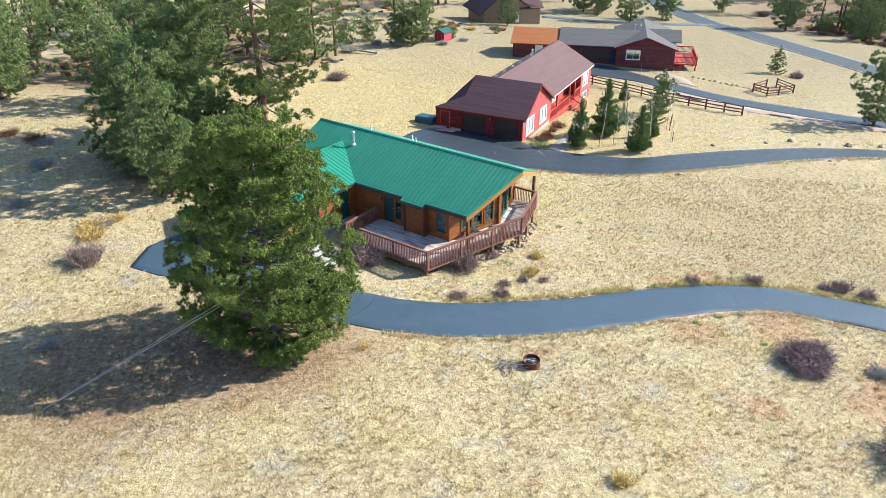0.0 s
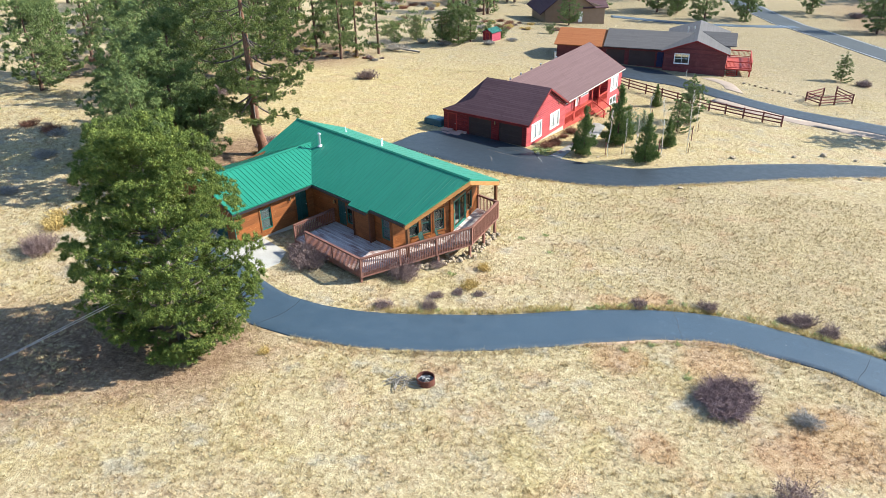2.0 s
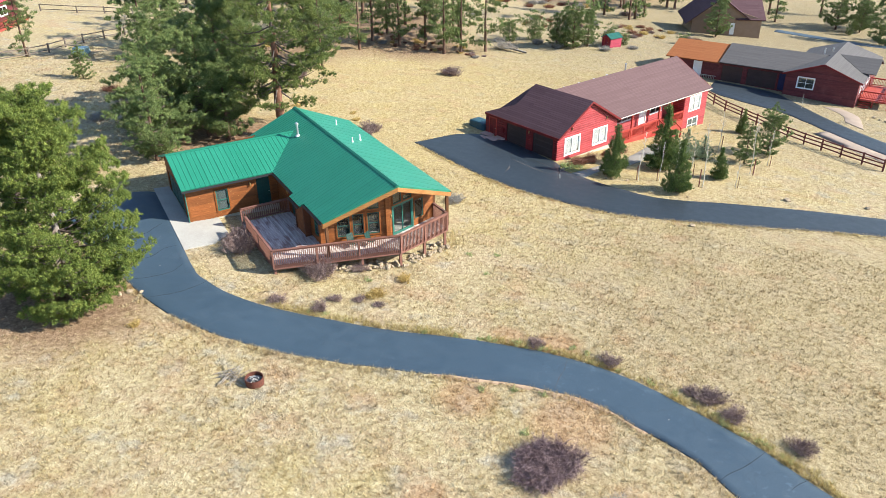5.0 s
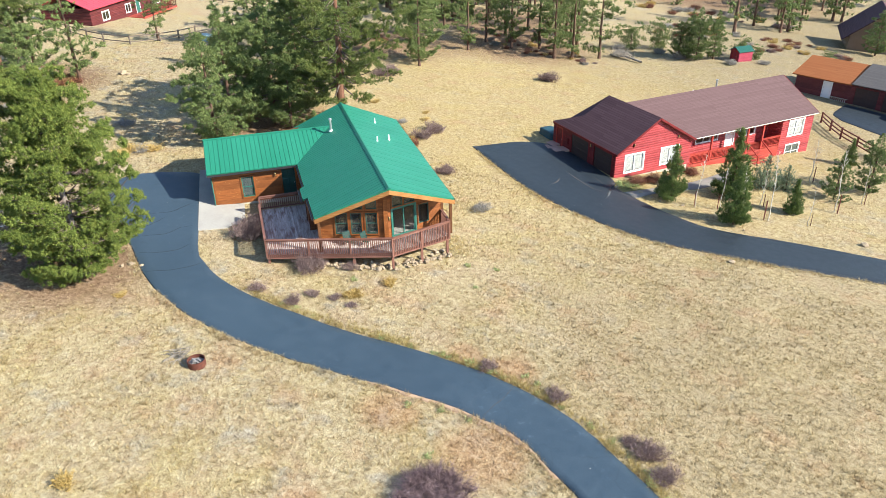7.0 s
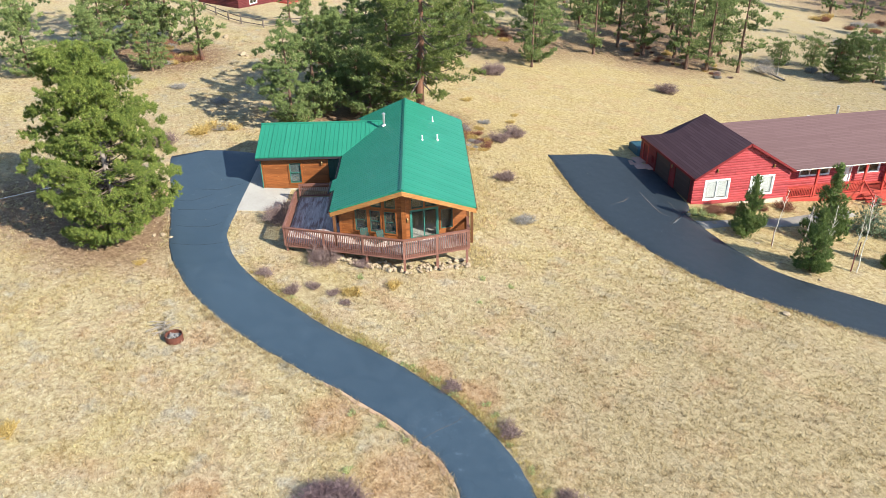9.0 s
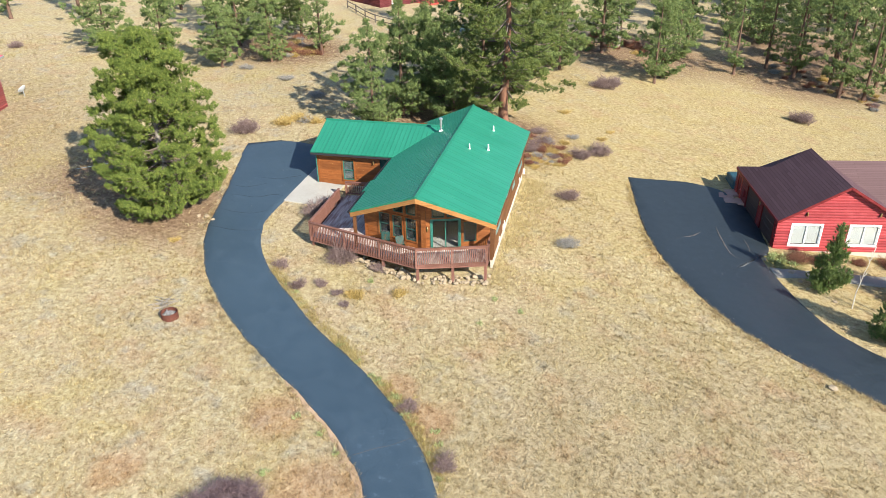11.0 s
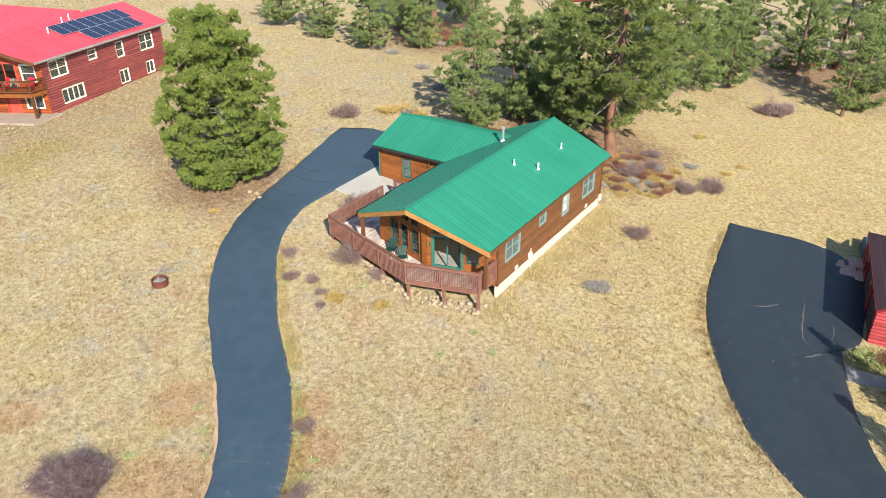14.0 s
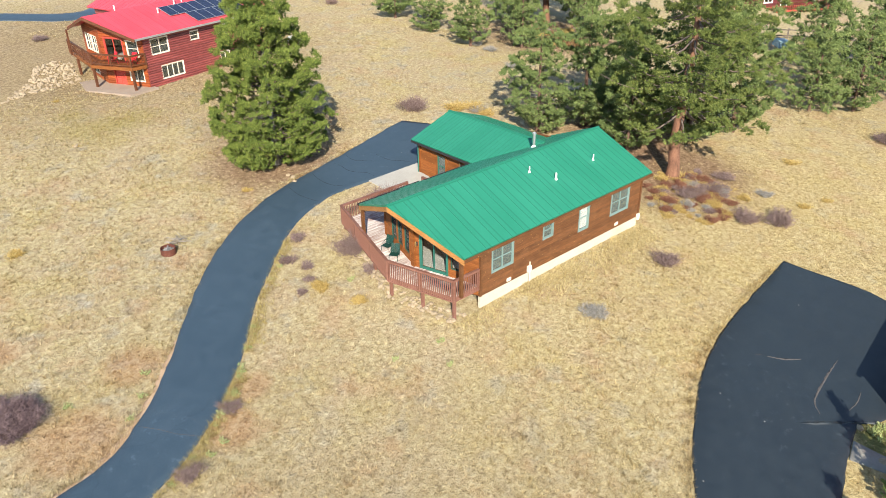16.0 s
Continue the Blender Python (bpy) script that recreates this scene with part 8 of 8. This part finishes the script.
FOOT = [np.array([tuple((mh @ Vector((x, y, 0))).xy) for x, y in ((-7.1, 0.8), (0, -1.3), (3.85, -0.2), (3.85, 15.1), (-9.8, 15.1), (-9.8, 9.0), (-7.1, 9.0))]),
        np.array([tuple((house_red.matrix_world @ Vector((x, y, 0))).xy) for x, y in ((0, 0), (22.2, 0), (22.2, 8.3), (0, 8.6))]),
        np.array([tuple((house_log.matrix_world @ Vector((x, y, 0))).xy) for x, y in ((0, 0), (14.2, 0), (14.2, 8.4), (0, 8.4), (-3, 4))])]


def grass(name, x0, x1, y0, y1, count, count_each, hgt, width, spread, material, label, seed, patchy=0.35, droop=(0.6, 1.35)):
    """Bunch grass: tufts of blades arching outwards, thin where bare soil shows."""
    r = np.random.default_rng(seed)
    px, py = r.uniform(x0, x1, count), r.uniform(y0, y1, count)
    ok = np.ones(count, bool)
    for poly in PAVED + FOOT:
        ok &= ~inside(px, py, poly)
    dens = np.array([0.8 * noise.noise((a * 0.28, b * 0.28, 3.0)) + 0.5 * noise.noise((a * 0.9, b * 0.9, 8.0)) + 0.5 * noise.noise((a * 2.6, b * 2.6, 5.0)) for a, b in zip(px, py)])
    for x, y, reach in ((-10.3, 26.8, 4.6), (-18.6, 53.6, 4.6), (-24.0, 50.0, 4.5)):
        ok &= (np.hypot(px - x, py - y) > reach * r.uniform(0.8, 1.25, count)) | (r.uniform(0, 1, count) < 0.12)
    ok &= dens > r.uniform(-1.0, -0.2, count) + patchy * 0.6
    px, py, dens = px[ok], py[ok], dens[ok]
    k, n = len(px), count_each
    size = (r.uniform(0.55, 1.3, k) * (1 + 0.4 * np.clip(dens, -0.5, 0.8)))[:, None]
    az, tilt = r.uniform(0, 2 * np.pi, (k, n)), r.uniform(*droop, (k, n))
    d = unit(np.stack([np.sin(tilt) * np.cos(az), np.sin(tilt) * np.sin(az), np.cos(tilt)], -1) + np.array([-0.18, 0.08, 0.0]))
    s = np.stack([-d[..., 1], d[..., 0], np.zeros((k, n))], -1)
    s = unit(s) * width / 2
    c = np.c_[px, py, height(px, py) - 0.015]
    base = c[:, None, :] + d * np.array([1, 1, 0]) * (spread * r.uniform(0, 1, (k, n)))[..., None]
    tip = base + d * (hgt * size * r.uniform(0.6, 1.2, (k, n)))[..., None]
    v = np.stack([base + s, base - s, tip], 2).reshape(-1, 3)
    f = np.arange(len(v)).reshape(-1, 3)
    ob = link_mesh(name, np_mesh(name, v, f), material)
    return tagged(ob, label, "grass", kind="stuff")


grass("bunch_grass", -30, 46, 2, 56, 64000, 14, 0.15, 0.024, 0.07, M["straw"], "pale straw bunch grass on the meadow", 1, 0.4, (0.4, 1.25))
grass("bunch_grass", -30, 46, 2, 34, 5500, 22, 0.2, 0.018, 0.1, M["straw"], "tall pale bunches of straw grass", 7, 0.35, (0.3, 1.05))
grass("short_grass", -30, 46, 2, 56, 70000, 5, 0.1, 0.02, 0.08, M["straw"], "short dry grass between the bunches", 5, 0.1, (0.7, 1.4))
grass("bunch_grass", -46, 42, 56, 96, 34000, 9, 0.15, 0.035, 0.1, M["straw"], "pale straw grass on the lower meadow", 2, 0.35, (0.9, 1.42))
grass("bunch_grass", -60, -30, -10, 70, 22000, 9, 0.2, 0.035, 0.09, M["straw"], "pale straw grass on the upper meadow", 3)
grass("bunch_grass", -45, 60, 96, 150, 15000, 4, 0.14, 0.07, 0.1, M["straw"], "distant straw grass by the road", 4, 0.35, (0.9, 1.42))


def verge_grass(name, line, reach, count, hgt, material, label, seed):
    """Long grass leaning over a paved edge: tufts of upright blades in a narrow uneven band beside a line."""
    r = np.random.default_rng(seed)
    p = resample(smooth_line(line), 400)
    d = unit(np.gradient(p, axis=0))
    i = r.integers(0, 400, count)
    off = np.abs(r.normal(0, reach, count)) + 0.04
    c = p[i] + np.c_[d[i, 1], -d[i, 0]] * off[:, None] + d[i] * r.uniform(-0.2, 0.2, (count, 1))
    keep = np.array([noise.noise((a * 0.4, b * 0.4, 11.0)) for a, b in c]) > r.uniform(-0.5, 0.35, count)
    c = c[keep]
    k, n = len(c), 12
    az, tilt = r.uniform(0, 2 * np.pi, (k, n)), r.uniform(0.25, 1.1, (k, n))
    w = np.stack([np.sin(tilt) * np.cos(az), np.sin(tilt) * np.sin(az), np.cos(tilt)], -1)
    s = unit(np.stack([-w[..., 1], w[..., 0], np.zeros((k, n))], -1)) * 0.01
    base = np.c_[c, height(c[:, 0], c[:, 1]) - 0.01][:, None, :] + w * np.array([0.08, 0.08, 0])
    tip = base + w * (hgt * r.uniform(0.5, 1.25, (k, n)))[..., None]
    v = np.stack([base + s, base - s, tip], 2).reshape(-1, 3)
    return tagged(link_mesh(name, np_mesh(name, v, np.arange(len(v)).reshape(-1, 3)), material), label, "grass", kind="stuff")


verge_grass("verge_grass", D1_FAR[::-1][3:-9], 0.3, 2600, 0.24, M["verge"], "yellow-green long grass along the driveway's edge", 21)
verge_grass("verge_grass", D1_NEAR[3:-3], 0.22, 1800, 0.2, M["straw"], "straw-coloured long grass along the driveway's edge", 22)
verge_grass("verge_grass", D2_NEAR[:-2], 0.25, 1600, 0.2, M["straw"], "straw-coloured long grass along the black driveway", 23)
side = [tuple((mh @ Vector((x, y, 0))).xy) for x, y in ((3.9, -0.3), (3.9, 4.0), (3.9, 9.0), (3.9, 15.0))]
verge_grass("verge_grass", side, 1.0, 2200, 0.24, M["gold_grass"], "long golden grass beside the house's foundation", 24)
